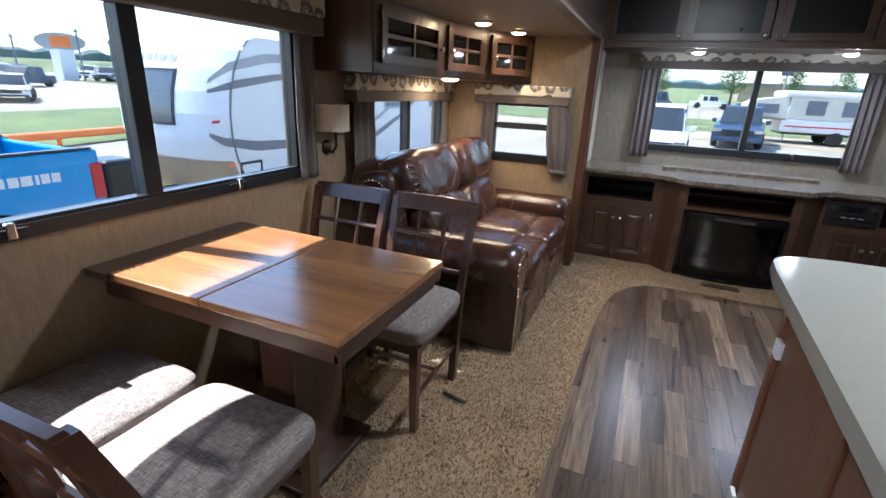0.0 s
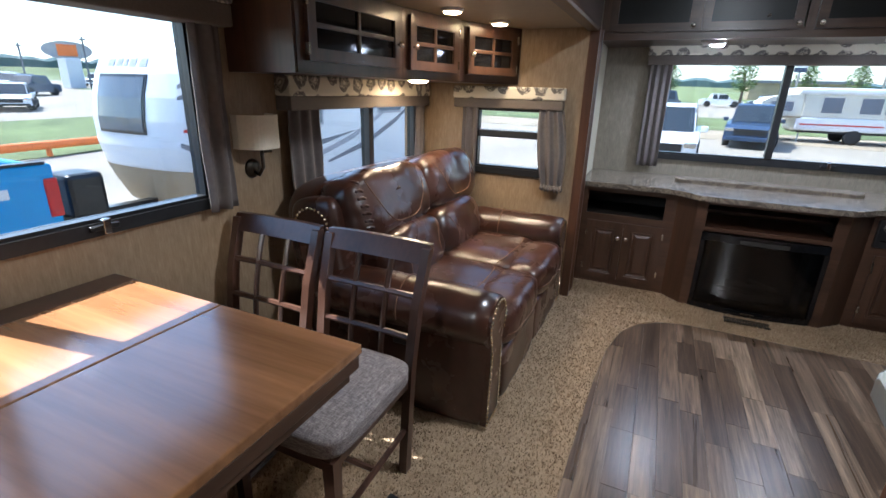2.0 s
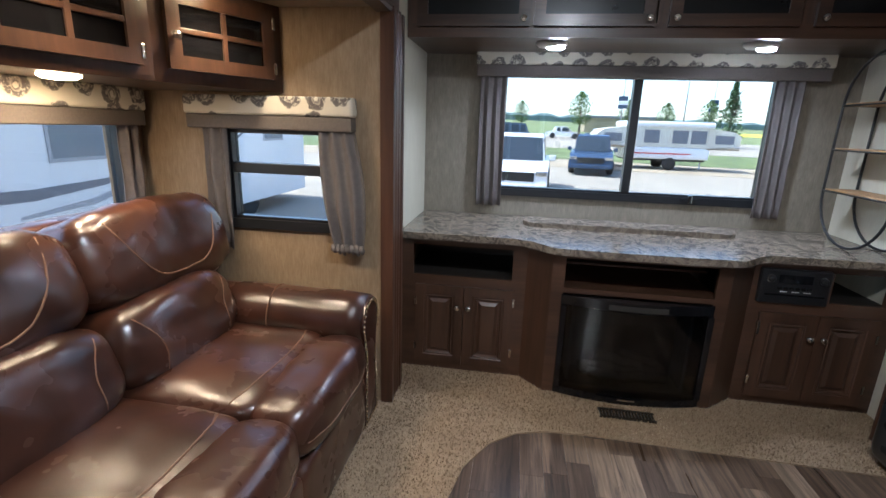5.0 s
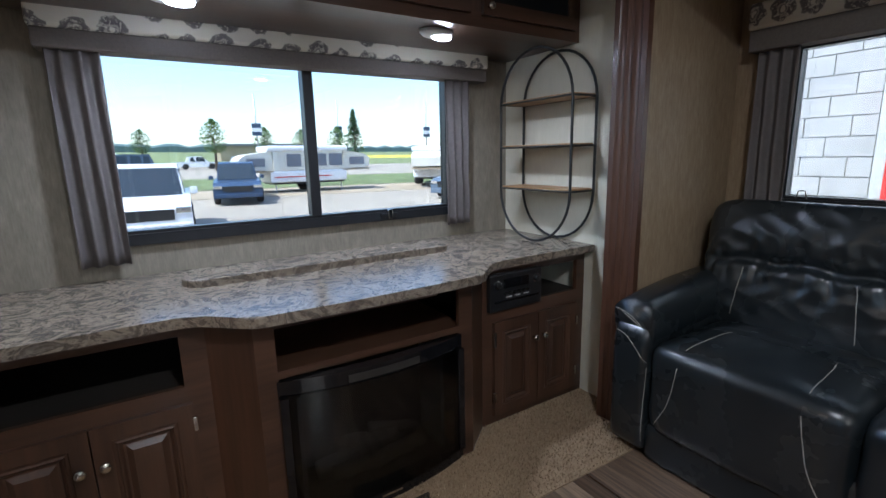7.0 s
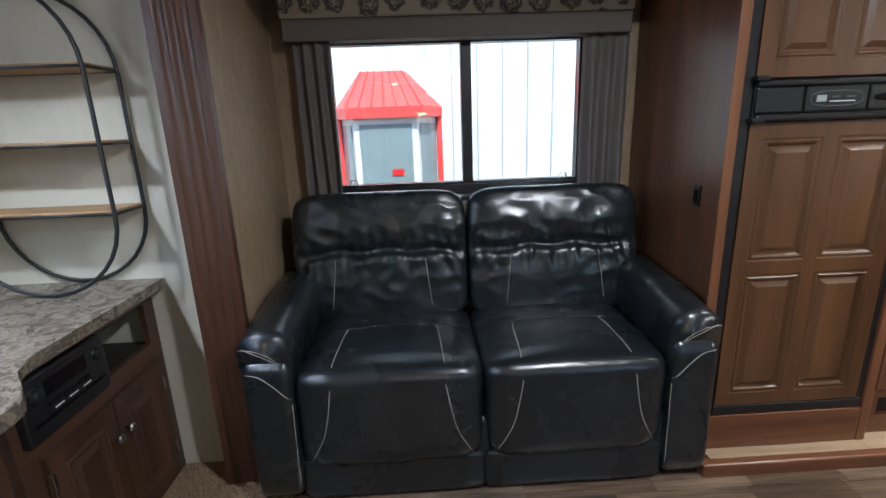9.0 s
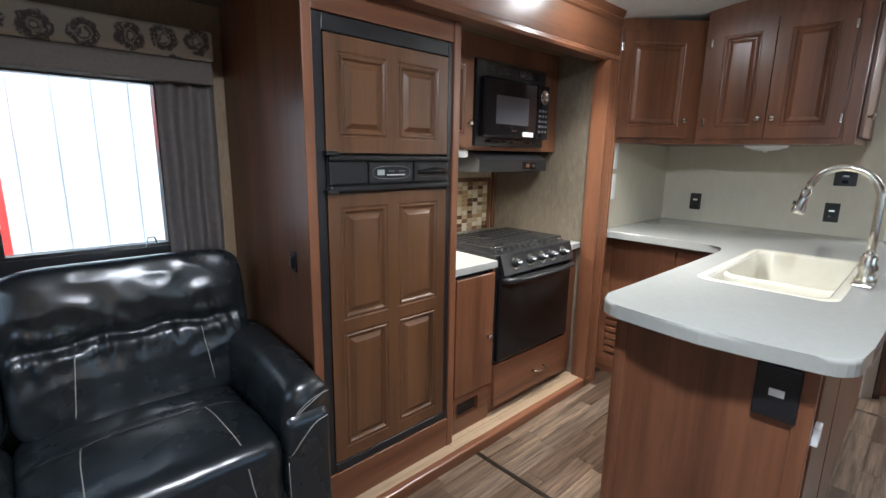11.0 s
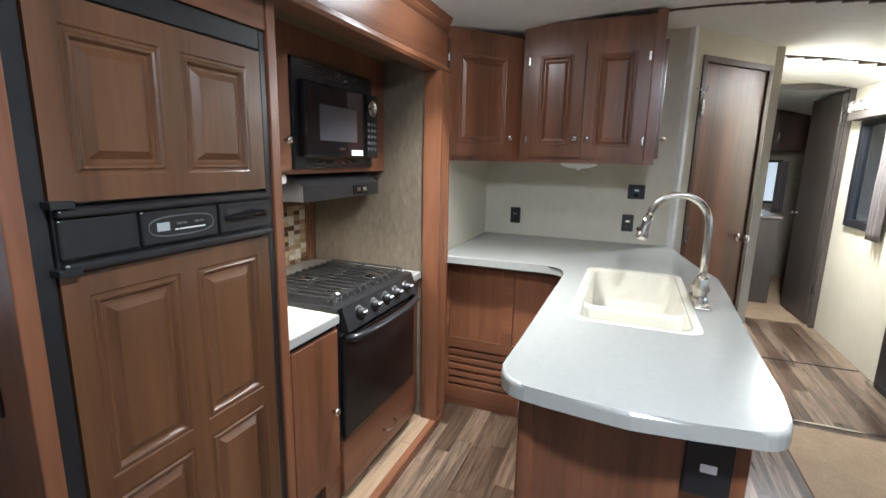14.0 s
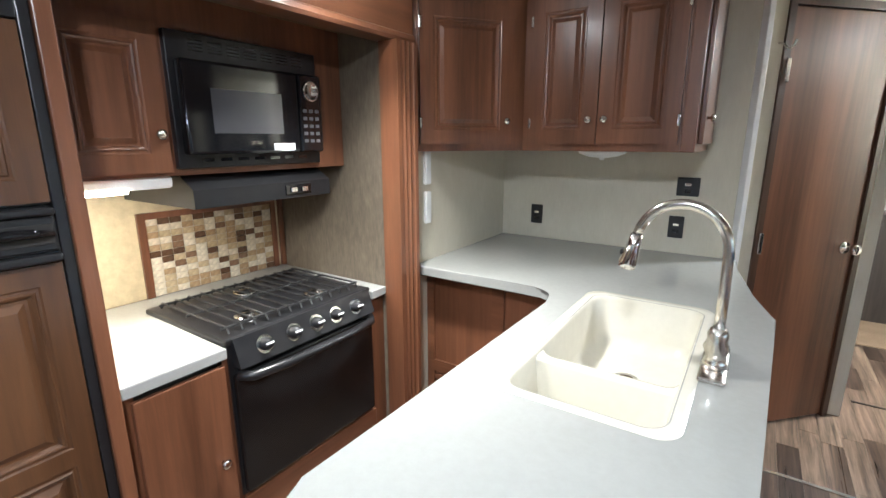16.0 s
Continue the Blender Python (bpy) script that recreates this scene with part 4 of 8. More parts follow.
def stadium(x, y0, y1, z0, z1, n=18):
    r = (y1 - y0) / 2
    c = (y0 + y1) / 2
    p = [(x, c + r * math.cos(a), z1 - r + r * math.sin(a)) for a in np.linspace(0, math.pi, n)]
    p += [(x, c + r * math.cos(a), z0 + r + r * math.sin(a)) for a in np.linspace(math.pi, 2 * math.pi, n)]
    return p


for x in (1.96, 2.115):
    part("hoop", tube(bmesh.new(), stadium(x, 4.055, 4.535, 0.774, 1.675), 0.0065, 8, True), M_IRON, t, smooth=True)
for z in (1.02, 1.225, 1.44):
    b2 = part("board", boxbm(1.965, 2.11, 4.06, 4.53, z, z + 0.014, 0.003), M_RAW, t, "pale wooden board")
    for y in (4.057, 4.533):
        part("rim", tube(bmesh.new(), [(1.96, y, z + 0.003), (2.115, y, z + 0.003)], 0.005, 6), M_IRON, b2, smooth=True)
    for x in (1.96, 2.115):
        part("rim", tube(bmesh.new(), [(x, 4.055, z + 0.003), (x, 4.535, z + 0.003)], 0.005, 6), M_IRON, b2, smooth=True)

# ---- dining table ----
t = thing("dining_table", (-0.69, 1.18, 0), "brown wooden dining table with an extending leaf, worn gloss", "table")
part("table_leaf", boxbm(-0.782, -0.305, 0.862, 1.488, 0.725, 0.752, 0.004), M_TABLE, t)
part("table_leaf", boxbm(-1.172, -0.785, 0.862, 1.488, 0.725, 0.752, 0.004), M_TABLE, t)
# Dark strip at the wall: the window frame's shadow is put into its colour.
part("table_shadow_strip", boxbm(-1.285, -1.175, 0.855, 1.50, 0.722, 0.748, 0.003), M_DARK, t, "dark strip at the wall, window frame's shadow put into its colour")
_b = boxbm(-1.25, -0.335, 0.892, 0.912, 0.655, 0.725)
box(_b, -1.25, -0.335, 1.438, 1.458, 0.655, 0.725)
box(_b, -0.345, -0.325, 0.892, 1.458, 0.655, 0.725)
part("apron", _b, M_WOODH, t)
for y in (0.868, 1.462):
    part("slide_rail", boxbm(-0.60, -0.312, y - 0.002, y + 0.022, 0.700, 0.724, 0.002), M_WOODH, t)
part("end_rail", boxbm(-0.327, -0.308, 0.872, 1.478, 0.688, 0.724, 0.003), M_WOODY, t)
part("column", boxbm(-0.77, -0.625, 1.05, 1.30, 0.03, 0.70, 0.006), M_DARK, t)
part("foot", boxbm(-0.84, -0.54, 0.98, 1.37, 0.006, 0.034, 0.006), M_DARK, t)


def chair(m, label):
    """A dining chair that faces local -y, its back legs at y = 0."""
    t = thing("dining_chair", m.translation, label, "chair", "chairs round the table")

    def add(name, bm, material, lab="", smooth=False, parent=None):
        return part(name, bm, material, parent or t, lab, smooth, m)
    for sx in (-1, 1):
        b = bmesh.new()
        pts = [(sx * 0.178, -0.025, 0.007), (sx * 0.182, -0.012, 0.25), (sx * 0.187, 0.0, 0.45), (sx * 0.192, 0.035, 0.65), (sx * 0.198, 0.10, 0.845)]
        prev = None
        for p in pts:
            q = [b.verts.new((p[0] + dx * 0.0155, p[1] + dy * 0.018, p[2])) for dx, dy in ((-1, -1), (1, -1), (1, 1), (-1, 1))]
            if prev:
                for j in range(4):
                    b.faces.new((prev[j], prev[(j + 1) % 4], q[(j + 1) % 4], q[j]))
            else:
                b.faces.new(q[::-1])
            prev = q
        b.faces.new(prev)
        add("back_leg", b, M_DARK)
        b = bmesh.new()
        prev = None
        for z, s in ((0.007, 0.013), (0.40, 0.019)):
            q = [b.verts.new((sx * 0.178 + dx * s, -0.43 + dy * s, z)) for dx, dy in ((-1, -1), (1, -1), (1, 1), (-1, 1))]
            if prev:
                for j in range(4):
                    b.faces.new((prev[j], prev[(j + 1) % 4], q[(j + 1) % 4], q[j]))
            else:
                b.faces.new(q[::-1])
            prev = q
        b.faces.new(prev)
        add("front_leg", b, M_DARK)
        add("side_stretcher", tube(bmesh.new(), [(sx * 0.178, -0.43, 0.16), (sx * 0.18, -0.02, 0.19)], 0.0115, 6), M_DARK)
    fr = boxbm(-0.185, 0.185, -0.445, -0.425, 0.365, 0.41)
    box(fr, -0.185, 0.185, -0.02, 0.0, 0.365, 0.41)
    for sx in (-0.19, 0.17):
        box(fr, sx, sx + 0.02, -0.425, -0.02, 0.365, 0.41)
    add("seat_frame", fr, M_DARK)
    add("front_stretcher", tube(bmesh.new(), [(-0.175, -0.22, 0.175), (0.175, -0.22, 0.175)], 0.0105, 6), M_DARK)
    add("seat", puff((0, -0.235, 0.438), (0.43, 0.46, 0.075), 7, 14, 0.003, 7, crown=0.022), M_FABRIC, "grey-mauve woven seat pad", True)

    def back_pt(u, z):
        k = (z - 0.45) / 0.395
        return Vector((u * (0.187 + 0.011 * k), 0.10 * k ** 1.55 + 0.005 * (1 - u * u), z))
    b = bmesh.new()
    prev = None
    for i in range(11):
        u = -1.06 + 2.12 * i / 10
        arch = 0.003 * (1 - u * u)
        q = []
        for dz, dy in ((0.795, -0.014), (0.795, 0.008), (0.858 + arch, 0.018), (0.858 + arch, -0.004)):
            p = back_pt(u, dz)
            q.append(b.verts.new((p.x, p.y + dy, dz)))
        if prev:
            for j in range(4):
                b.faces.new((prev[j], prev[(j + 1) % 4], q[(j + 1) % 4], q[j]))
        else:
            b.faces.new(q[::-1])
        prev = q
    b.faces.new(prev)
    add("top_rail", b, M_DARK)
    for z in (0.545, 0.685):
        add("cross_rail", tube(bmesh.new(), [back_pt(-1 + 0.25 * i, z) for i in range(9)], 0.0115, 6), M_DARK)
    for u in (-0.34, 0.34):
        add("spindle", tube(bmesh.new(), [back_pt(u, 0.405 + 0.395 * i / 6) if i else Vector((u * 0.187, 0.0, 0.40)) for i in range(7)], 0.0105, 6), M_DARK)
    return t


chair(pose(-0.565, 1.875, 0), "dark wooden dining chair with a grey woven seat")
chair(pose(-1.02, 1.87, 0), "dark wooden dining chair with a grey seat beside the window wall")
chair(pose(-0.60, 0.43, 0, 0, 0, 180), "dark wooden lattice-back chair with a sunlit grey seat")
chair(pose(-1.05, 0.43, 0, 0, 0, 180), "dark wooden chair with a grey seat against the window wall")


# ---- sofas ----
from mathutils.bvhtree import BVHTree


def curve_through(pts, k=5):
    """A smooth line through the points."""
    p = [Vector(q) for q in pts]
    p = [p[0] * 2 - p[1], *p, p[-1] * 2 - p[-2]]
    out = []
    for i in range(1, len(p) - 2):
        for j in range(k):
            u = j / k
            out.append(0.5 * ((2 * p[i]) + (p[i + 1] - p[i - 1]) * u + (2 * p[i - 1] - 5 * p[i] + 4 * p[i + 1] - p[i + 2]) * u * u + (3 * p[i] - p[i - 1] - 3 * p[i + 1] + p[i + 2]) * u ** 3))
    return [*out, p[-2]]


def onto(bm, pts, way, off=0.0):
    """The points moved along the way until they lie on the shape."""
    tree = BVHTree.FromBMesh(bm)
    w = Vector(way).normalized()
    out = []
    for p in curve_through(pts) if len(pts) < 9 else pts:
        hit = tree.ray_cast(Vector(p) - w * 0.6, w)[0]
        if hit is not None:
            out.append(hit - w * off)
    return out if len(out) > 1 else [Vector(p) for p in pts]


def seam(parent, pts, m, material, r=0.0022, name="stitching"):
    pts = curve_through(pts) if len(pts) < 9 else pts
    part(name, tube(bmesh.new(), pts, r, 5), material, parent, smooth=True, m=m)


def brown_sofa(m):
    t = thing("brown_sofa", m.translation, "glossy dark brown leather reclining sofa with rolled arms and nail studs", "sofa")
    W = 1.53

    def add(name, bm, lab="", parent=None, material=M_BROWN):
        return part(name, bm, material, parent or t, lab, True, m)
    add("base", puff((W / 2, 0.52, 0.20), (W - 0.10, 0.86, 0.36), 14, 12, 0.004, 6))
    for k, x in enumerate((0.105, W - 0.105)):
        arm = bmesh.new()
        n = 28
        prof = []
        for i in range(n):
            a = -0.65 * math.pi + 2.0 * math.pi * i / n
            prof.append((x + 0.118 * math.cos(a), 0.485 + 0.118 * math.sin(a)))
        rows = []
        for j in range(13):
            y = 0.03 + 0.80 * j / 12
            s = 0.93 + 0.07 * min(1, j / 2) if j < 3 else 1.0 - 0.04 * (j / 12)
            rows.append([arm.verts.new((x + (px - x) * s + 0.003 * noise.noise(Vector((px * 9, y * 6, k))), y, 0.485 + (pz - 0.485) * s + 0.006 * noise.noise(Vector((px * 7, y * 5, pz * 6))))) for px, pz in prof])
        for A, B in zip(rows, rows[1:]):
            for i in range(n):
                arm.faces.new((A[i], A[(i + 1) % n], B[(i + 1) % n], B[i]))
        arm.faces.new(rows[0][::-1])
        arm.faces.new(rows[-1])
        ar = add("armrest", arm, "rolled leather arm")
        add("arm_side", puff((x, 0.46, 0.235), (0.165, 0.86, 0.44), 16, 10, 0.003, 6))
        fp = bmesh.new()
        o = []
        for i in range(20):
            a = math.radians(-28 + 236 * i / 19)
            o.append((x + 0.098 * math.cos(a), 0.488 + 0.098 * math.sin(a)))
        o += [(x - 0.070, 0.37), (x - 0.074, 0.03), (x + 0.074, 0.03), (x + 0.070, 0.37)]
        lo = [fp.verts.new((px, 0.018, pz)) for px, pz in o]
        hi = [fp.verts.new((px, 0.045, pz)) for px, pz in o]
        fp.faces.new(lo)
        fp.faces.new(hi[::-1])
        for i in range(len(o)):
            fp.faces.new((lo[i], lo[(i + 1) % len(o)], hi[(i + 1) % len(o)], hi[i]))
        pan = part("front_panel", fp, M_BROWN, t, "studded leather arm front", False, m)
        line = []
        for i in range(len(o) - 1):
            a, b2 = Vector(o[i]), Vector(o[i + 1])
            k2 = max(1, int((b2 - a).length / 0.020))
            line += [a.lerp(b2, q / k2) for q in range(k2)]
        st = bmesh.new()
        for p in line:
            c = Vector((x, 0.33))
            q = p + (c - p).normalized() * 0.012
            lathe(st, [(0.0085, 0.0), (0.0072, 0.005), (0.001, 0.0075)], pose(q.x, 0.018, q.y, 90, 0, 0), 6)
        part("nail_studs", st, M_BRASS, pan, "row of antique brass nail studs", True, m)
        seam(ar, [(x + 0.119 * math.cos(a), 0.42, 0.485 + 0.119 * math.sin(a)) for a in np.linspace(-0.3, math.pi + 0.3, 16)], m, M_BTHREAD, 0.003)
    sw = (W - 0.40) / 2
    for k in range(2):
        x = 0.20 + sw * (k + 0.5)
        g = puff((x, 0.44, 0.395), (sw + 0.012, 0.60, 0.17), 6, 16, 0.008, 6, seed=k * 3.1, crown=0.022)
        line = onto(g, [(x - sw * 0.46, 0.25, 0.5), (x - sw * 0.3, 0.222, 0.5), (x, 0.212, 0.5), (x + sw * 0.3, 0.222, 0.5), (x + sw * 0.46, 0.25, 0.5)], (0, 0, -1))
        st = add("seat", g)
        seam(st, line, m, M_BTHREAD, 0.003)
        g = puff((x, 0.10, 0.385), (sw + 0.012, 0.24, 0.21), 3.4, 16, 0.009, 8, seed=k * 7.7)
        line = onto(g, [(x - sw * 0.44, 0.03, 0.36), (x, 0.03, 0.352), (x + sw * 0.44, 0.03, 0.36)], (0, 1, 0))
        sr = add("seat_roll", g)
        seam(sr, line, m, M_BTHREAD, 0.0028)
        add("footrest", puff((x, 0.055, 0.17), (sw + 0.006, 0.10, 0.25), 8, 12, 0.004, 6, seed=k))
        T = Matrix.Translation((x, 0.655, 0.565)) @ Matrix.Rotation(radians(-14), 4, 'X') @ Matrix.Translation((-x, -0.655, -0.565))
        g = puff((x, 0.655, 0.565), (sw + 0.012, 0.27, 0.30), 3.6, 18, 0.011, 8, T, k * 5.0)
        line = onto(g, [(x - sw * 0.40, 0.5, 0.70), (x - sw * 0.30, 0.5, 0.60), (x - sw * 0.30, 0.5, 0.50)], (0, 1, 0))
        line2 = onto(g, [(x + sw * 0.40, 0.5, 0.70), (x + sw * 0.30, 0.5, 0.60), (x + sw * 0.30, 0.5, 0.50)], (0, 1, 0))
        lc = add("lumbar_cushion", g)
        seam(lc, line, m, M_BTHREAD, 0.0026)
        seam(lc, line2, m, M_BTHREAD, 0.0026)
        hw = (W - 0.15) / 2 - 0.01
        hx = 0.11 + (W - 0.15) * (0.25 + 0.5 * k)
        T = Matrix.Translation((hx, 0.775, 0.815)) @ Matrix.Rotation(radians(-17), 4, 'X') @ Matrix.Translation((-hx, -0.775, -0.815))
        g = puff((hx, 0.775, 0.815), (hw + 0.03, 0.28, 0.345), 3.6, 22, 0.013, 7, T, k * 9.0 + 2)
        arc = []
        for i in range(25):
            u = -1 + i / 12
            arc.append((hx + u * hw * 0.36, 0.5, 0.735 + 0.20 * abs(u) ** 3.4))
        line = onto(g, arc, (0, 1, 0.12))
        ruffle = []
        for i in range(8):
            u = 0.745 + 0.03 * i
            ruffle.append(onto(g, [(hx - hw * 0.46, 0.5, u), (hx - hw * 0.43, 0.5, u + 0.006), (hx - hw * 0.40, 0.5, u)], (0, 1, 0.12)))
        hd = add("head_cushion", g)
        for q in ruffle if k == 0 else ():
            part("gather", tube(bmesh.new(), q, [0.002] + [0.0075] * (len(q) - 2) + [0.002], 6), M_BROWN, hd, smooth=True, m=m)
        seam(hd, line, m, M_BTHREAD, 0.0034)
    add("back", puff((W / 2 + 0.03, 0.93, 0.53), (W - 0.10, 0.22, 0.82), 7, 14, 0.004, 5, Matrix.Translation((W / 2, 0.93, 0.53)) @ Matrix.Rotation(radians(-8), 4, 'X') @ Matrix.Translation((-W / 2, -0.93, -0.53))))
    wing = add("back_wing", puff((0.115, 0.85, 0.66), (0.13, 0.26, 0.46), 5, 14, 0.004, 6, Matrix.Translation((0.115, 0.85, 0.66)) @ Matrix.Rotation(radians(-10), 4, 'X') @ Matrix.Translation((-0.115, -0.85, -0.66))), "studded leather wing of the back")
    st = bmesh.new()
    for i in range(13):
        a = math.pi * i / 12
        lathe(st, [(0.0085, 0.0), (0.0072, 0.005), (0.001, 0.0075)], pose(0.052, 0.875 - 0.085 * math.cos(a), 0.77 + 0.075 * math.sin(a), 0, -90, 0), 6)
    part("nail_studs", st, M_BRASS, wing, "row of antique brass nail studs", True, m)
    part("recline_handle", boxbm(-0.004, 0.012, 0.34, 0.44, 0.335, 0.365, 0.006), M_BPLAST, t, "black recliner pull cup", m=m)
    return t


brown_sofa(pose(-0.165, 2.14, 0.004, 0, 0, 90))


def black_sofa(m):
    t = thing("black_sofa", m.translation, "black leather two-seat sofa with pale contrast stitching", "sofa")
    W = 1.57

    def add(name, bm, lab="", parent=None):
        return part(name, bm, M_BLACK, parent or t, lab, True, m)
    add("base", puff((W / 2, 0.38, 0.15), (W - 0.06, 0.66, 0.26), 16, 12, 0.002, 5))
    sw = (W - 0.32) / 2
    for k, x in enumerate((0.085, W - 0.085)):
        arm = bmesh.new()
        n = 11
        rows = []
        for j in range(n + 1):
            u = j / n
            y = 0.012 + 0.56 * u
            ztop = 0.655 - 0.03 * (1 - u) ** 3 + 0.03 * u
            wd = 0.082 + 0.004 * math.sin(u * 3)
            row = []
            for i in range(20):
                a = math.pi * 2 * i / 20
                cx, cz = math.cos(a), math.sin(a)
                q = (abs(cx) ** 3.2 + abs(cz) ** 3.2) ** (1 / 3.2)
                px, pz = cx / q, cz / q
                row.append(arm.verts.new((x + px * wd + 0.004 * noise.noise(Vector((px * 3, y * 7, k))), y + (0.05 * (0.5 - pz * 0.5) if j == 0 else 0), ztop - 0.11 + pz * 0.11)))
            rows.append(row)
        for A, B in zip(rows, rows[1:]):
            for i in range(20):
                arm.faces.new((A[i], A[(i + 1) % 20], B[(i + 1) % 20], B[i]))
        arm.faces.new(rows[0][::-1])
        arm.faces.new(rows[-1])
        s = -1 if k == 0 else 1
        arm_lines = [onto(arm, [(x + s * (0.072 - d), 0.0, 0.585 + d * 0.3), (x + s * 0.02, 0.0, 0.575 - d), (x - s * 0.03, 0.0, 0.54 - d), (x - s * (0.066 - d), 0.0, 0.48)], (0, 1, 0)) for d in (0.0, 0.012)]
        side = puff((x, 0.30, 0.28), (0.162, 0.575, 0.53), 10, 14, 0.003, 6)
        side_lines = [onto(side, [(x + s * 0.07, 0.0, 0.50), (x + s * 0.02, 0.0, 0.49), (x - s * 0.03, 0.0, 0.45), (x - s * 0.072, 0.0, 0.40)], (0, 1, 0)), onto(side, [(x - s * 0.072, 0.0, 0.38), (x - s * 0.071, 0.0, 0.22), (x - s * 0.070, 0.0, 0.07)], (0, 1, 0))]
        ar = add("armrest", arm, "padded sloping arm")
        fr = add("arm_side", side)
        for q in arm_lines:
            seam(ar, q, m, M_THREAD, 0.0018)
        for q in side_lines:
            seam(fr, q, m, M_THREAD, 0.0018)
    for k in range(2):
        x = 0.16 + sw * (k + 0.5)
        f = sw * 0.29
        g = puff((x, 0.30, 0.305), (sw + 0.012, 0.58, 0.37), 8, 30, 0.004, 9, seed=k * 4.2, crown=0.022)
        for v in g.verts:
            if v.co.z > 0.42:
                w = math.exp(-((v.co.y - 0.34) / 0.012) ** 2) * 0.010
                w += 0.006 * math.exp(-((v.co.y - 0.29) / 0.05) ** 2) * abs(noise.noise(Vector((v.co.x * 34, v.co.y * 9, k * 5.0))))
                v.co.z -= w
        for v in g.verts:
            if v.co.z > 0.40 and 0.03 < v.co.y < 0.34:
                u = (0.34 - v.co.y) / 0.10
                v.co.z += 0.007 * max(0.0, noise.noise(Vector((v.co.x * 40, u * 1.2, k * 3.0 + 1)))) * math.exp(-u * u)
        lines = []
        pucker = onto(g, [(x + (i / 40 - 0.5) * sw * 0.86, 0.335 + 0.004 * math.sin(i * 1.9 + k), 0.6) for i in range(41)], (0, 0, -1), 0.002)
        for sx in (-1, 1):
            top = onto(g, [(x + sx * f * 0.9, 0.34, 0.6), (x + sx * f * 0.96, 0.25, 0.6), (x + sx * f, 0.12, 0.6), (x + sx * f * 1.02, 0.06, 0.6)], (0, 0, -1))
            front = onto(g, [(x + sx * f * 1.03, 0.0, 0.43), (x + sx * f * 1.1, 0.0, 0.35), (x + sx * f * 1.22, 0.0, 0.26), (x + sx * f * 1.5, 0.0, 0.16)], (0, 1, 0))
            lines.append(top + front)
        st = add("seat", g)
        for q in lines:
            seam(st, q, m, M_THREAD, 0.0019)
        part("puckered_seam", tube(bmesh.new(), pucker, [0.0022 + 0.0018 * (i % 2) for i in range(len(pucker))], 6), M_BLACK, st, smooth=True, m=m)
        add("front_skirt", puff((x, 0.075, 0.075), (sw + 0.005, 0.08, 0.15), 14, 8))
        R = Matrix.Translation((x, 0.58, 0.72)) @ Matrix.Rotation(radians(-11), 4, 'X') @ Matrix.Translation((-x, -0.58, -0.72))
        bw = W / 2 - 0.075
        bx = W / 2 + (k - 0.5) * (bw + 0.004)
        g = puff((bx, 0.60, 0.715), (bw, 0.23, 0.54), 7.5, 64, 0.0, 9)
        for v in g.verts:
            if v.co.y < 0.60:
                u = (v.co.x - bx) / (bw / 2)
                zc = 0.745 - 0.02 * u * u + 0.006 * math.sin(v.co.x * 31 + k)
                dz = v.co.z - zc
                face = min(1.0, (0.60 - v.co.y) / 0.08)
                ease = max(0.0, 1 - abs(u) ** 5)
                fold = abs(noise.noise(Vector((v.co.x * 22, dz * 7, k * 7.0 + 2))))
                y = 0.034 * math.exp(-(dz / 0.020) ** 2) * ease
                y += 0.024 * fold * math.exp(-((abs(dz) - 0.035) / 0.055) ** 2)
                lean = v.co.x * 48 + dz * (26 if u > 0 else -26) * abs(u)
                crease = max(0.0, noise.noise(Vector((lean, dz * 5, k * 11.0 + 4)))) ** 0.7
                y += 0.015 * crease * math.exp(-(max(0.0, abs(dz) - 0.02) / 0.075) ** 2) * (0.35 + 0.65 * abs(u) ** 1.5)
                y += 0.010 * abs(noise.noise(Vector((v.co.x * 9, v.co.z * 13, k * 3.0 + 8)))) - 0.012 * math.exp(-((dz - 0.10) / 0.07) ** 2) * ease
                y += 0.018 * max(0.0, -dz) / 0.2
                v.co.y += face * y
        for v in g.verts:
            v.co = R @ v.co
        lines = [onto(g, [(bx + sx * f * (1 + 0.03 * i), 0.35, 0.725 - 0.05 * i) for i in range(5)], (0, 1, 0)) for sx in (-1, 1)]
        bk = add("back_cushion", g)
        for q in lines:
            seam(bk, q, m, M_THREAD, 0.0018)
    add("back", puff((W / 2, 0.66, 0.52), (W - 0.10, 0.16, 0.86), 10, 14, 0.003, 5))
    return t


black_sofa(pose(1.862, 3.74, 0.006, 0, 0, -90))

# ---- fridge ----
t = thing("refrigerator", (2.3, 1.87, 0.05), "tall two-door fridge with wood raised-panel doors and black trim", "fridge")
part("body", boxbm(2.0, 2.66, 1.575, 2.145, 0.14, 1.76), M_BPLAST, t)
_b = boxbm(1.975, 2.0, 2.115, 2.150, 0.14, 1.765, 0.003)
box(_b, 1.975, 2.0, 1.555, 1.578, 0.14, 1.765, 0.003)
box(_b, 1.975, 2.0, 1.578, 2.115, 1.715, 1.765, 0.003)
part("trim_frame", _b, M_BPLAST, t, "black trim frame")
FM = pose(1.972, 2.112, 1.350, 0, 0, -90)
d = cabinet_door(t, "freezer_door", FM, 0.53, 0.360, M_FRIDGE, 2, ((0.0, 1.0),), stile=0.048)
FM2 = pose(1.972, 2.112, 0.232, 0, 0, -90)
d = cabinet_door(t, "fridge_door", FM2, 0.53, 0.985, M_FRIDGE, 2, ((0.0, 0.526), (0.526, 1.0)), stile=0.046)
band = part("control_band", boxbm(1.970, 2.0, 1.58, 2.113, 1.222, 1.341, 0.004), M_BPLAST, t, "black control band")
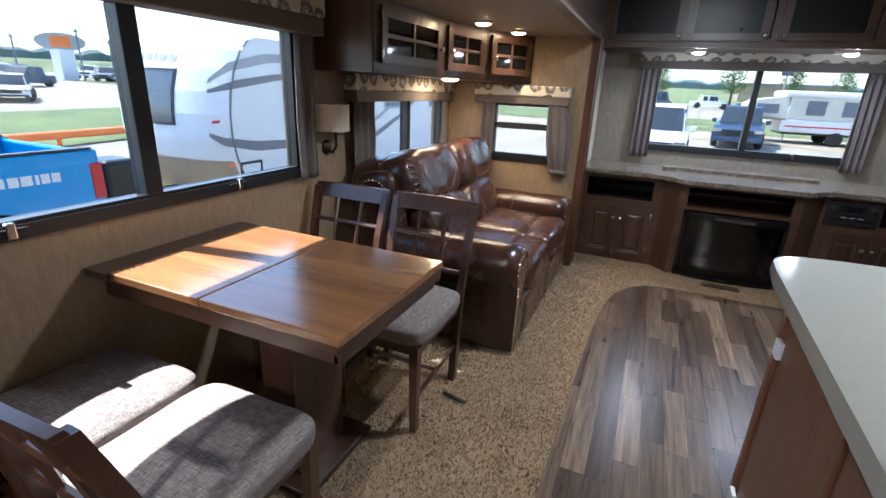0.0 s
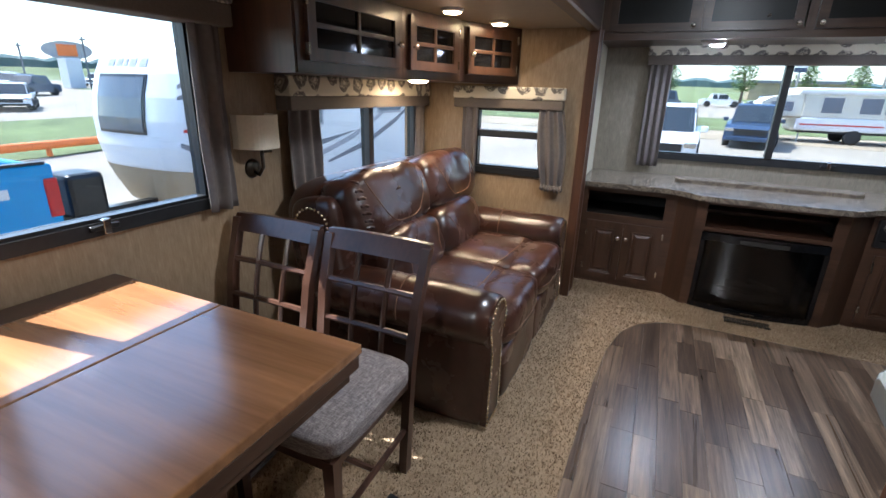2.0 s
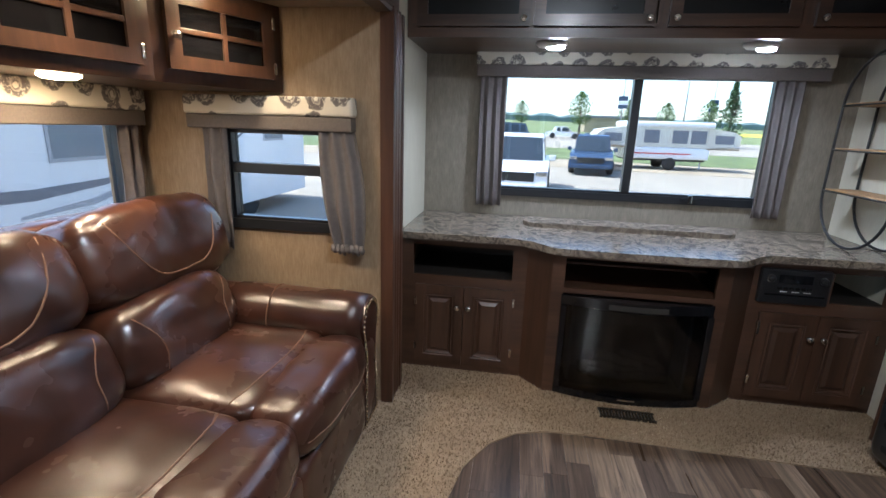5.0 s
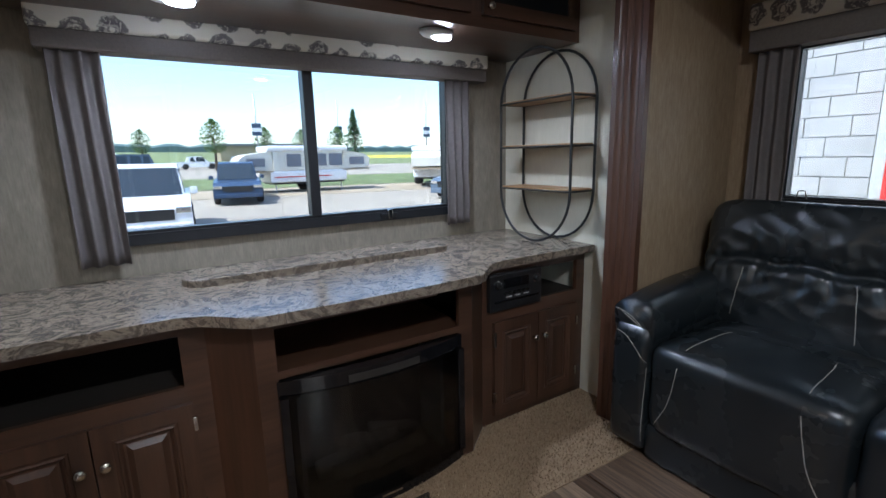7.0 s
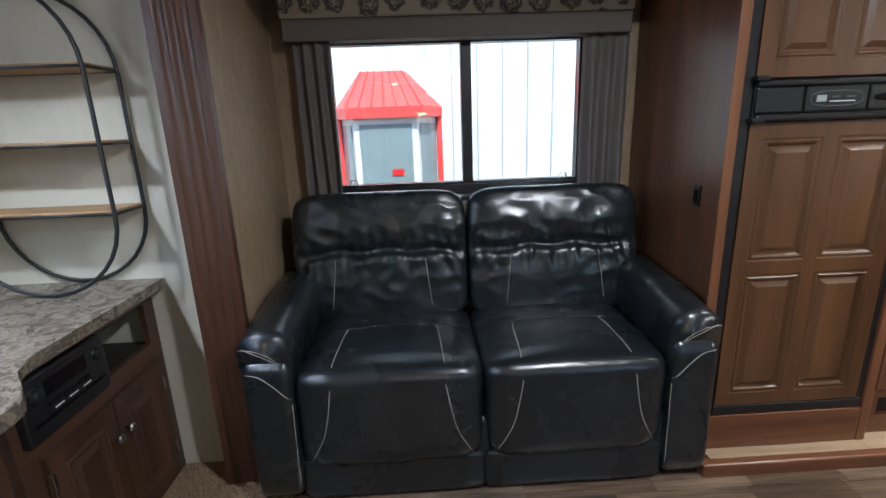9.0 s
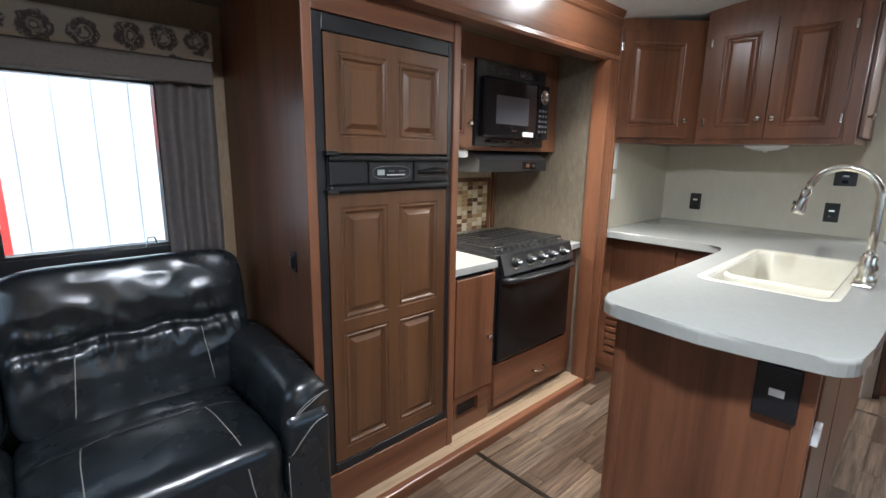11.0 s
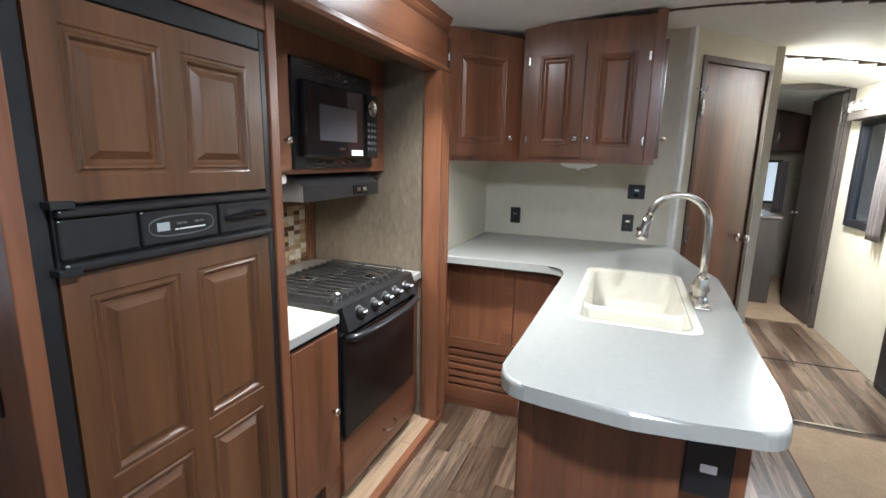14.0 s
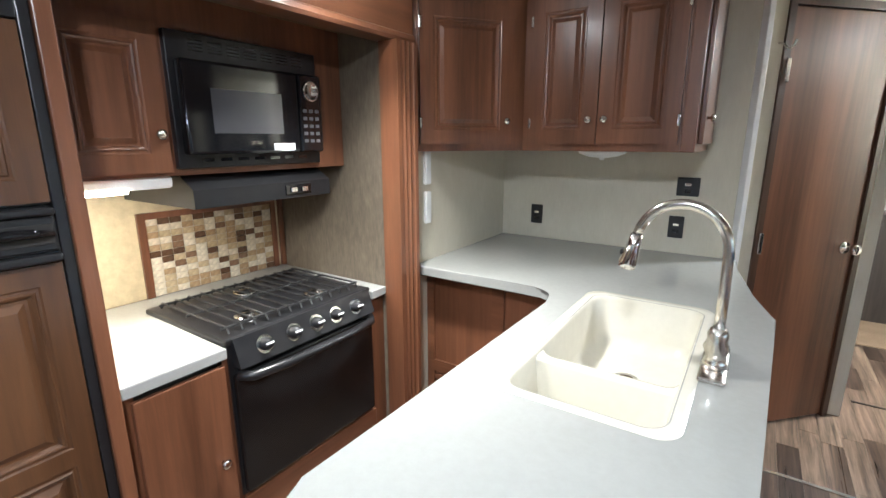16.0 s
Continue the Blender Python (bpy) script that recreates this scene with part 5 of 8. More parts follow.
for y0, y1 in ((1.964, 2.111), (1.763, 1.958), (1.584, 1.757)):
    part("band_plate", boxbm(1.960, 1.971, y0, y1, 1.246, 1.322, 0.005), M_BPLAST, band)
part("band_lip", boxbm(1.952, 1.972, 1.582, 2.112, 1.324, 1.340, 0.005), M_BPLAST, band)
part("band_lip", boxbm(1.950, 1.972, 1.582, 2.112, 1.223, 1.242, 0.006), M_BPLAST, band)
DC = [(1.861 + 0.082 * math.copysign(abs(math.cos(a)) ** 0.7, math.cos(a)), 1.284 + 0.022 * math.copysign(abs(math.sin(a)) ** 0.7, math.sin(a))) for a in np.linspace(0, 2 * math.pi, 41)]
part("display_rim", tube(bmesh.new(), [(1.9595, y, z) for y, z in DC], 0.0016, 6), M_GRIM, band, "grey oval rim", True)
part("display_screen", boxbm(1.9575, 1.9605, 1.895, 1.925, 1.275, 1.294, 0.001), plain("lcd_grey", (0.33, 0.36, 0.35), 0.25), band, "small grey display")
for y in (1.872, 1.858, 1.826, 1.812):
    part("button", boxbm(1.9572, 1.9605, y - 0.006, y + 0.006, 1.286, 1.291, 0.001), M_GRIM, band)
for y, w in ((1.878, 0.004), (1.867, 0.003), (1.845, 0.020), (1.815, 0.012)):
    part("lettering", boxbm(1.9585, 1.9603, y - w, y + w, 1.274, 1.277), M_WHITE, band, "pale unreadable marks")
# Flat dark plate: the shade of the handle recess is its colour.
part("handle_recess_shade", boxbm(1.9585, 1.9605, 1.590, 1.735, 1.262, 1.306, 0.001), M_DARKIN, band)
part("latch_handle", tube(bmesh.new(), [(1.962, 1.742, 1.284), (1.950, 1.715, 1.286), (1.945, 1.67, 1.292), (1.945, 1.63, 1.290), (1.955, 1.592, 1.284)], [0.006, 0.009, 0.011, 0.010, 0.006], 10), M_BGLOSS, band, smooth=True)
for z in (1.348, 1.226):
    part("hinge", boxbm(1.946, 1.985, 2.085, 2.125, z - 0.007, z + 0.007, 0.002), M_BPLAST, t)
part("foot_bar", boxbm(1.970, 2.0, 1.56, 2.115, 0.194, 0.228, 0.004), M_BPLAST, t)
t = thing("fridge_surround", (2.3, 2.165, 0.046), "tall wood panel cabinet round the fridge", "cabinet")
part("side_panel", boxbm(1.985, 2.665, 2.152, 2.17, 0.046, 1.90), M_KWOOD, t)
part("front_stile", boxbm(1.968, 1.985, 2.150, 2.185, 0.046, 1.90, 0.003), M_KWOOD, t)
part("front_stile", boxbm(1.968, 1.998, 1.518, 1.553, 0.046, 1.90, 0.003), M_KWOOD, t)
part("top_rail", boxbm(1.972, 1.998, 1.553, 2.150, 1.768, 1.90, 0.003), M_KWOODY, t)
part("plinth", boxbm(1.968, 2.66, 1.555, 2.149, 0.052, 0.190, 0.003), M_KWOODY, t)
t = thing("slide_switch", (2.112, 2.171, 0.94), "small black rocker switch on the wood panel", "switch")
part("plate", boxbm(2.092, 2.132, 2.170, 2.176, 0.94, 1.015, 0.003), M_BPLAST, t)
part("rocker", boxbm(2.102, 2.122, 2.175, 2.182, 0.955, 1.0, 0.003), M_BGLOSS, t)

# ---- cooker side ----
t = thing("cooker_cabinet", (2.3, 1.0, 0.046), "cherry wood base cabinet round the cooker with a drawer", "cabinet")
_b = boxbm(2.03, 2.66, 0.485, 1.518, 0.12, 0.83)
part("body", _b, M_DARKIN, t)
part("stile", boxbm(2.005, 2.03, 1.19, 1.235, 0.12, 0.832, 0.002), M_KWOOD, t)
part("stile", boxbm(2.005, 2.03, 1.48, 1.518, 0.046, 0.832, 0.002), M_KWOOD, t)
part("stile", boxbm(2.005, 2.03, 0.485, 0.60, 0.12, 0.832, 0.002), M_KWOOD, t)
part("plinth", boxbm(2.02, 2.66, 0.485, 1.233, 0.046, 0.12), M_KWOODY, t)
_b = bmesh.new()
wall_cells(_b, 'x', 2.005, 2.03, 1.235, 1.48, 0.046, 0.24, [(1.31, 1.455, 0.125, 0.20)])
part("vent_rail", _b, M_KWOODY, t)
d = part("door", boxbm(1.988, 2.006, 1.232, 1.49, 0.245, 0.81, 0.004), M_KWOOD, t)
part("knob", knob_bm(pose(1.988, 1.275, 0.50, 0, 0, -90)), M_NICKEL, d, "brushed nickel knob", True)
d = part("drawer", boxbm(1.988, 2.006, 0.57, 1.21, 0.10, 0.325, 0.004), M_KWOODY, t)
part("handle", tube(bmesh.new(), [(1.988, 0.89, 0.20), (1.965, 0.885, 0.20), (1.958, 0.84, 0.195), (1.965, 0.795, 0.20), (1.988, 0.79, 0.20)], 0.006, 8), M_NICKEL, d, "brushed nickel bow handle", True)
_b = bmesh.new()
prism(_b, [(1.985, 1.225), (1.985, 1.516), (2.668, 1.516), (2.668, 0.485), (1.985, 0.485), (1.985, 0.575), (2.50, 0.575), (2.50, 1.225)], 0.832, 0.866, 0.006)
single("cooker_worktop", _b, M_SOLID, "cream-white solid worktop beside the cooker", "worktop")
t = thing("gas_cooker", (2.25, 0.9, 0.33), "black gas cooker with wire grates and front knobs", "cooker")
part("body", boxbm(2.0, 2.49, 0.585, 1.215, 0.33, 0.862), M_BPLAST, t)
part("hob", boxbm(1.995, 2.495, 0.578, 1.222, 0.862, 0.884, 0.006), M_BPLAST, t)
_b = bmesh.new()
v = [_b.verts.new(p) for p in ((1.958, 1.20, 0.79), (1.958, 0.595, 0.79), (1.99, 0.595, 0.882), (1.99, 1.20, 0.882), (2.01, 1.20, 0.79), (2.01, 0.595, 0.79), (2.01, 0.595, 0.882), (2.01, 1.20, 0.882))]
for q in ((0, 1, 2, 3), (4, 7, 6, 5), (0, 4, 5, 1), (3, 2, 6, 7), (0, 3, 7, 4), (1, 5, 6, 2)):
    _b.faces.new([v[i] for i in q])
cp = part("control_panel", _b, M_BPLAST, t)
for k, y in enumerate((1.10, 0.985, 0.885, 0.79, 0.685)):
    kb = part("knob", lathe(bmesh.new(), [(0.022, 0), (0.022, 0.006), (0.017, 0.010), (0.015, 0.028), (0.001, 0.03)], pose(1.974, y, 0.836, 0, -71, 0), 18), M_BPLAST, cp, "black control knob", True)
    part("pointer", boxbm(-0.003, 0.003, -0.014, 0.014, 0.0285, 0.032), M_WHITE, kb, m=pose(1.974, y, 0.836, 0, -71, 0))
    part("scale_ring", lathe(bmesh.new(), [(0.031, 0.0), (0.031, 0.0012), (0.026, 0.0012)], pose(1.974, y, 0.836, 0, -71, 0), 20), M_CHROME, cp)
part("oven_door", boxbm(1.975, 2.0, 0.592, 1.208, 0.345, 0.765, 0.006), M_OVEN, t, "black oven door")
part("oven_handle", tube(bmesh.new(), [(1.978, 1.20, 0.765), (1.945, 1.17, 0.762), (1.930, 1.05, 0.76), (1.928, 0.9, 0.76), (1.930, 0.75, 0.76), (1.945, 0.63, 0.762), (1.978, 0.60, 0.765)], 0.016, 10), M_BPLAST, t, "bowed black handle", True)
_b = bmesh.new()
for i in range(13):
    y = 0.615 + 0.57 * i / 12
    tube(_b, [(2.03, y, 0.886), (2.04, y, 0.906), (2.44, y, 0.906), (2.45, y, 0.886)], 0.004, 5)
for x in (2.05, 2.25, 2.43):
    tube(_b, [(x, 0.60, 0.902), (x, 1.20, 0.902)], 0.005, 5)
part("grate", _b, M_IRON, t, "black wire pan grate")
for x, y in ((2.12, 0.76), (2.12, 1.06), (2.36, 0.91)):
    part("burner", lathe(bmesh.new(), [(0.045, 0.884), (0.043, 0.892), (0.03, 0.894), (0.028, 0.900), (0.001, 0.901)], pose(x, y, 0), 18), M_CHROME, t, "pale metal burner", True)

# backsplash frame (its tiles come last)
splash = thing("tile_backsplash", (2.66, 0.83, 0.87), "small mosaic tile panel in a wooden frame behind the cooker", "backsplash")
_b = bmesh.new()
wall_cells(_b, 'x', 2.648, 2.668, 0.525, 1.14, 0.868, 1.205, [(0.548, 1.112, 0.868, 1.18)])
part("frame", _b, M_KWOOD, splash, "wooden frame")
part("grout", boxbm(2.660, 2.668, 0.548, 1.112, 0.868, 1.18), plain("grout", (0.5, 0.45, 0.36), 0.8), splash)
single("trim_strip", boxbm(2.64, 2.668, 0.486, 0.505, 0.868, 1.28, 0.003), M_KWOOD, "thin wood strip in the corner by the cooker", "trim", kind="structure")
structure("wall_cooker_back", boxbm(2.662, 2.6705, 0.482, 1.516, 0.868, 1.45), plain("splash_cream", (0.50, 0.42, 0.27), 0.5, 0, 0.12, 30), "cream-tan wall behind the cooker")
t = thing("range_hood", (2.4, 0.9, 1.265), "black sloped range hood under the microwave", "hood")
_b = bmesh.new()
prof = [(2.175, 1.265), (2.175, 1.325), (2.26, 1.375), (2.66, 1.375), (2.66, 1.265)]
lo = [_b.verts.new((x, 0.60, z)) for x, z in prof]
hi = [_b.verts.new((x, 1.165, z)) for x, z in prof]
_b.faces.new(lo)
_b.faces.new(hi[::-1])
for i in range(5):
    _b.faces.new((lo[i], lo[(i + 1) % 5], hi[(i + 1) % 5], hi[i]))
hd = part("shell", _b, M_BPLAST, t)
part("switch_panel", boxbm(2.170, 2.176, 0.70, 0.82, 1.277, 1.315, 0.002), M_BGLOSS, t)
for y in (0.735, 0.785):
    part("switch", boxbm(2.164, 2.172, y - 0.014, y + 0.014, 1.287, 1.305, 0.002), M_CHROME, t)

# wall units over the cooker
t = thing("microwave_cabinet", (2.4, 1.0, 1.38), "cherry wood wall cabinet holding the microwave", "cabinet")
_b = bmesh.new()
wall_cells(_b, 'x', 2.205, 2.225, 0.485, 1.516, 1.38, 1.90, [(0.64, 1.185, 1.405, 1.79)])
part("face_frame", _b, M_KWOOD, t)
part("bottom", boxbm(2.205, 2.66, 0.485, 1.516, 1.372, 1.38), M_KWOODY, t)
part("inside", boxbm(2.45, 2.66, 0.486, 1.515, 1.38, 1.90), M_DARKIN, t)
cabinet_door(t, "door", pose(2.186, 1.505, 1.385, 0, 0, -90), 0.295, 0.42, M_KWOOD, knob=(0.265, 0.11), stile=0.055)
t = thing("microwave_oven", (2.3, 0.91, 1.405), "black built-in microwave oven with a vented trim", "microwave")
part("trim_frame", boxbm(2.185, 2.21, 0.632, 1.192, 1.392, 1.795, 0.004), M_BPLAST, t)
part("body", boxbm(2.212, 2.44, 0.645, 1.18, 1.41, 1.785), M_BPLAST, t)
part("door", boxbm(2.145, 2.186, 0.755, 1.175, 1.435, 1.715, 0.010, 3), M_BGLOSS, t, "glossy black door")
part("door_window", boxbm(2.1435, 2.1455, 0.83, 1.09, 1.50, 1.635), plain("mesh_glass", (0.05, 0.05, 0.055), 0.12, 0, 0.05, 10), t, "grey mesh window")
part("badge", boxbm(2.1425, 2.1452, 0.925, 0.965, 1.466, 1.476), M_CHROME, t)
part("paper_label", boxbm(2.1425, 2.1452, 0.785, 0.875, 1.445, 1.468), M_WHITE, t, "white paper label")
pn = part("keypad", boxbm(2.145, 2.186, 0.645, 0.752, 1.435, 1.715, 0.008), M_BGLOSS, t)
part("dial_ring", lathe(bmesh.new(), [(0.036, 0.0), (0.036, 0.006), (0.030, 0.006), (0.029, 0.002), (0.001, 0.002)], pose(2.145, 0.698, 1.655, 0, -90, 0), 24), M_CHROME, pn, "chrome ring", True)
for i in range(3):
    for j in range(5):
        part("key", boxbm(2.1425, 2.1452, 0.665 + 0.028 * i, 0.682 + 0.028 * i, 1.47 + 0.027 * j, 1.482 + 0.027 * j, 0.0005), plain("key_grey", (0.075, 0.075, 0.08), 0.5) if (i, j) == (0, 0) else bpy.data.materials["key_grey"], pn)
for k in range(7):
    y = 0.70 + 0.063 * k
    for z in (1.742, 1.752, 1.762, 1.772):
        part("vent_slat", boxbm(2.1835, 2.1855, y, y + 0.045, z, z + 0.004), M_OVEN, t)
    part("lower_slot", boxbm(2.1835, 2.1855, y, y + 0.04, 1.412, 1.422), M_DGLASS, t)
t = thing("worktop_light", (2.4, 1.38, 1.35), "lit white strip light under the wall cabinet", "light")
part("housing", boxbm(2.215, 2.30, 1.20, 1.50, 1.335, 1.372, 0.010), M_WHITE, t)
part("lens", boxbm(2.212, 2.295, 1.33, 1.49, 1.328, 1.337, 0.003), glow("warm_strip", (1.0, 0.86, 0.66), 9.0), t, "lit lens")
lamp("strip_lamp", (2.27, 1.40, 1.325), (2.35, 1.40, 0), 0.55, (1.0, 0.85, 0.66), 0.12)

# ---- peninsula ----
PEN = [(0.66, 1.44)] + [(0.745 - 0.075 * math.cos(a), 1.53 + 0.075 * math.sin(a)) for a in np.linspace(0, math.pi / 2, 7)] + [(0.86, 1.622), (0.98, 1.634), (1.10, 1.622)] \
    + [(1.195 + 0.095 * math.sin(a), 1.512 + 0.095 * math.cos(a)) for a in np.linspace(0.2, math.pi / 2, 7)] \
    + [(1.285, 1.3), (1.275, 0.46)] + [(1.275 + 0.10 * (1 - math.cos(a)), 0.42 - 0.105 * math.sin(a)) for a in np.linspace(0.2, math.pi / 2, 6)] + [(1.5, 0.312), (1.972, 0.312), (1.972, -0.598), (0.745, -0.598), (0.735, -0.40), (0.672, -0.02), (0.607, 0.21), (0.618, 0.45)]
SINK = (0.800, 1.155, 0.262, 1.045)


def worktop_with_sinks():
    """The L-shaped top with the sink cut through it."""
    bm = prism(bmesh.new(), PEN, 0.885, 0.925, 0.010)
    me = bpy.data.meshes.new("kitchen_worktop")
    bmesh.ops.recalc_face_normals(bm, faces=bm.faces[:])
    bm.to_mesh(me)
    bm.free()
    me.materials.append(M_SOLID)
    ob = new("kitchen_worktop", me)
    tagged(ob, "white solid-surface worktop with a rounded peninsula end", "worktop")
    for x0, x1, y0, y1 in (SINK,):
        c = boxbm(x0, x1, y0, y1, 0.80, 1.0)
        ver = [e for e in c.edges if abs(e.verts[0].co.z - e.verts[1].co.z) > 0.1]
        bmesh.ops.bevel(c, geom=ver, offset=0.05, segments=5, profile=0.5, affect='EDGES')
        bmesh.ops.recalc_face_normals(c, faces=c.faces[:])
        cm = bpy.data.meshes.new("cut")
        c.to_mesh(cm)
        c.free()
        co = new("cut", cm)
        md = ob.modifiers.new("cut", 'BOOLEAN')
        md.operation, md.object, md.solver = 'DIFFERENCE', co, 'EXACT'
        dg = bpy.context.evaluated_depsgraph_get()
        res = bpy.data.meshes.new_from_object(ob.evaluated_get(dg))
        ob.modifiers.clear()
        ob.data = res
        bpy.data.objects.remove(co)
    return ob


worktop_with_sinks()


def round_rect(x0, x1, y0, y1, r, n=6):
    o = []
    for cx, cy, a0 in ((x1 - r, y1 - r, 0), (x0 + r, y1 - r, 90), (x0 + r, y0 + r, 180), (x1 - r, y0 + r, 270)):
        for i in range(n + 1):
            a = radians(a0 + 90 * i / n)
            o.append((cx + r * math.cos(a), cy + r * math.sin(a)))
    return o


t = thing("kitchen_sink", (1.0, 0.65, 0.74), "cream double-bowl sink set into the white worktop", "sink")
x0, x1, y0, y1 = SINK
b = bmesh.new()
rings = []
for g, z in ((0.030, 0.9250), (0.029, 0.9262), (0.006, 0.9262), (0.0, 0.924), (-0.006, 0.912), (-0.016, 0.79), (-0.028, 0.762), (-0.060, 0.750), (-0.10, 0.748)):
    rings.append([b.verts.new((x, y, z)) for x, y in round_rect(x0 - g, x1 + g, y0 - g, y1 + g, 0.055, 8)])
for A, B in zip(rings, rings[1:]):
    for j in range(len(A)):
        b.faces.new((A[j], A[(j + 1) % len(A)], B[(j + 1) % len(A)], B[j]))
b.faces.new(rings[-1])
bw = part("basin", b, M_SINK, t, "cream moulded basin", True)
b = bmesh.new()
rows = []
for u in range(25):
    x = x0 + 0.001 + (x1 - x0 - 0.002) * u / 24
    e = abs(2 * u / 24 - 1)
    top = 0.902 + 0.012 * max(0.0, (e - 0.80) / 0.20) ** 2
    wd = 0.015 + 0.022 * max(0.0, (e - 0.82) / 0.18) ** 2
    rows.append([b.verts.new((x, 0.815 + wd * dy, z)) for dy, z in ((-1.9, 0.747), (-1.2, 0.80), (-1.0, top - 0.012), (-0.7, top - 0.002), (0, top), (0.7, top - 0.002), (1.0, top - 0.012), (1.2, 0.80), (1.9, 0.747))])
for A, B in zip(rows, rows[1:]):
    for j in range(8):
        b.faces.new((A[j], A[j + 1], B[j + 1], B[j]))
    b.faces.new((A[8], A[0], B[0], B[8]))
b.faces.new(rows[0])
b.faces.new(rows[-1][::-1])
part("divider", b, M_SINK, t, "low rounded divider between the bowls", True)
for y in (0.53, 0.93):
    part("drain", lathe(bmesh.new(), [(0.042, 0.7485), (0.040, 0.753), (0.03, 0.751), (0.001, 0.750)], pose((x0 + x1) / 2, y, 0), 18), M_CHROME, bw, "chrome drain", True)
t = thing("kitchen_tap", (0.745, 0.68, 0.925), "brushed nickel gooseneck tap with a pull-down spout", "tap")
part("base_plate", boxbm(0.715, 0.775, 0.57, 0.79, 0.925, 0.938, 0.006), M_NICKEL, t)
part("neck", lathe(bmesh.new(), [(0.032, 0.936), (0.026, 0.95), (0.022, 0.965), (0.030, 0.985), (0.022, 1.005), (0.024, 1.02), (0.017, 1.035)], pose(0.745, 0.70, 0), 20), M_NICKEL, t, smooth=True)
arc = [(0.745, 0.70, 1.03), (0.745, 0.70, 1.12), (0.747, 0.70, 1.22)]
for i in range(1, 15):
    a = math.pi * i / 14 * 0.93
    arc.append((0.747 + 0.103 * (1 - math.cos(a)), 0.70, 1.22 + 0.108 * math.sin(a)))
part("spout", tube(bmesh.new(), arc, 0.0125, 14), M_NICKEL, t, smooth=True)
e = Vector(arc[-1])
part("spray_head", tube(bmesh.new(), [e, e + Vector((0.006, 0, -0.03)), e + Vector((0.016, 0, -0.075)), e + Vector((0.019, 0, -0.09))], [0.015, 0.017, 0.024, 0.022], 14), M_CHROME, t, smooth=True)
part("spray_button", lathe(bmesh.new(), [(0.009, 0), (0.007, 0.005), (0.001, 0.006)], pose(e.x + 0.032, e.y, e.z - 0.05, 0, 80, 0), 10), M_BPLAST, t, smooth=True)
part("lever", tube(bmesh.new(), [(0.745, 0.70, 0.99), (0.745, 0.655, 0.985), (0.742, 0.62, 1.0)], [0.012, 0.010, 0.008], 10), M_NICKEL, t, smooth=True)
part("side_knob", lathe(bmesh.new(), [(0.022, 0.936), (0.018, 0.96), (0.024, 0.975), (0.014, 0.99), (0.001, 0.993)], pose(0.745, 0.60, 0), 16), M_NICKEL, t, smooth=True)

t = thing("peninsula_cabinet", (1.0, 0.6, 0), "reddish-brown wood peninsula base cabinet", "cabinet")
part("end_panel", boxbm(0.745, 1.225, 1.527, 1.545, 0.0, 0.885, 0.002), M_KWOOD, t)
part("long_side", boxbm(0.745, 0.763, -0.595, 1.527, 0.0, 0.885, 0.002), M_KWOOD, t)
part("long_side", boxbm(1.207, 1.225, 0.19, 1.527, 0.0, 0.885, 0.002), M_KWOOD, t)
part("bottom", boxbm(0.763, 1.207, -0.595, 1.527, 0.0, 0.05), M_DARKIN, t)
part("corner_post", boxbm(0.735, 0.775, 1.52, 1.552, 0.0, 0.884, 0.004), M_KWOOD, t)
part("corner_post", boxbm(1.195, 1.235, 1.52, 1.552, 0.0, 0.884, 0.004), M_KWOOD, t)
for y in (0.55, 1.02):
    part("side_panel", boxbm(0.735, 0.748, y, y + 0.44, 0.05, 0.86, 0.004), M_KWOOD, t)
for y, z in ((1.46, 0.66), (1.46, 0.12)):
    part("hinge", boxbm(0.722, 0.736, y, y + 0.045, z, z + 0.05, 0.002), M_WHITE, t, "pale hinge")
for z in (0.76, 0.10):
    part("catch", boxbm(1.235, 1.248, 1.46, 1.505, z, z + 0.06, 0.003), M_NICKEL, t, "metal catch")
t = thing("cabinet_outlet", (0.81, 1.553, 0.72), "black power outlet on the peninsula end", "outlet")
part("plate", boxbm(0.765, 0.86, 1.545, 1.558, 0.72, 0.86, 0.004), M_BPLAST, t)
part("socket", boxbm(0.795, 0.828, 1.556, 1.560, 0.78, 0.80, 0.002), M_WHITE, t, "white socket insert")
t = thing("corner_cabinet", (1.6, 0.18, 0), "cherry wood corner base cabinet with a louvred vent", "cabinet")
part("body", boxbm(1.225, 1.97, -0.59, 0.185, 0.0, 0.885), M_KWOOD, t)
_b = bmesh.new()
wall_cells(_b, 'y', 0.185, 0.205, 1.235, 1.97, 0.0, 0.885, [(1.62, 1.93, 0.42, 0.84), (1.27, 1.56, 0.42, 0.84), (1.27, 1.93, 0.12, 0.36)])
part("face_frame", _b, M_KWOODX, t)
for k in range(5):
    z = 0.135 + 0.045 * k
    sl = boxbm(1.27, 1.93, 0.186, 0.202, z, z + 0.03, 0.003)
    part("louvre", sl, M_KWOODX, t)
for x in (1.62, 1.27):
    part("panel", boxbm(x, x + 0.31, 0.186, 0.192, 0.42, 0.84), M_KWOOD, t)

# ---- kitchen wall units ----
t = thing("corner_wall_cabinet", (1.8, 0.0, 1.43), "angled cherry wood wall cabinet with one raised-panel door", "cabinet")
_b = bmesh.new()
prism(_b, [(1.972, 0.315), (1.64, -0.115), (1.64, -0.598), (1.972, -0.598)], 1.43, 2.10)
part("body", _b, M_KWOOD, t)
DM = pose(1.972, 0.315, 1.43, 0, 0, math.degrees(math.atan2(-0.43, -0.332))) @ pose(0, -0.004, 0)
cabinet_door(t, "door", DM @ pose(0.04, -0.018, 0.03), 0.43, 0.575, M_KWOOD, knob=(0.395, 0.10), hinge=0.002, stile=0.06)
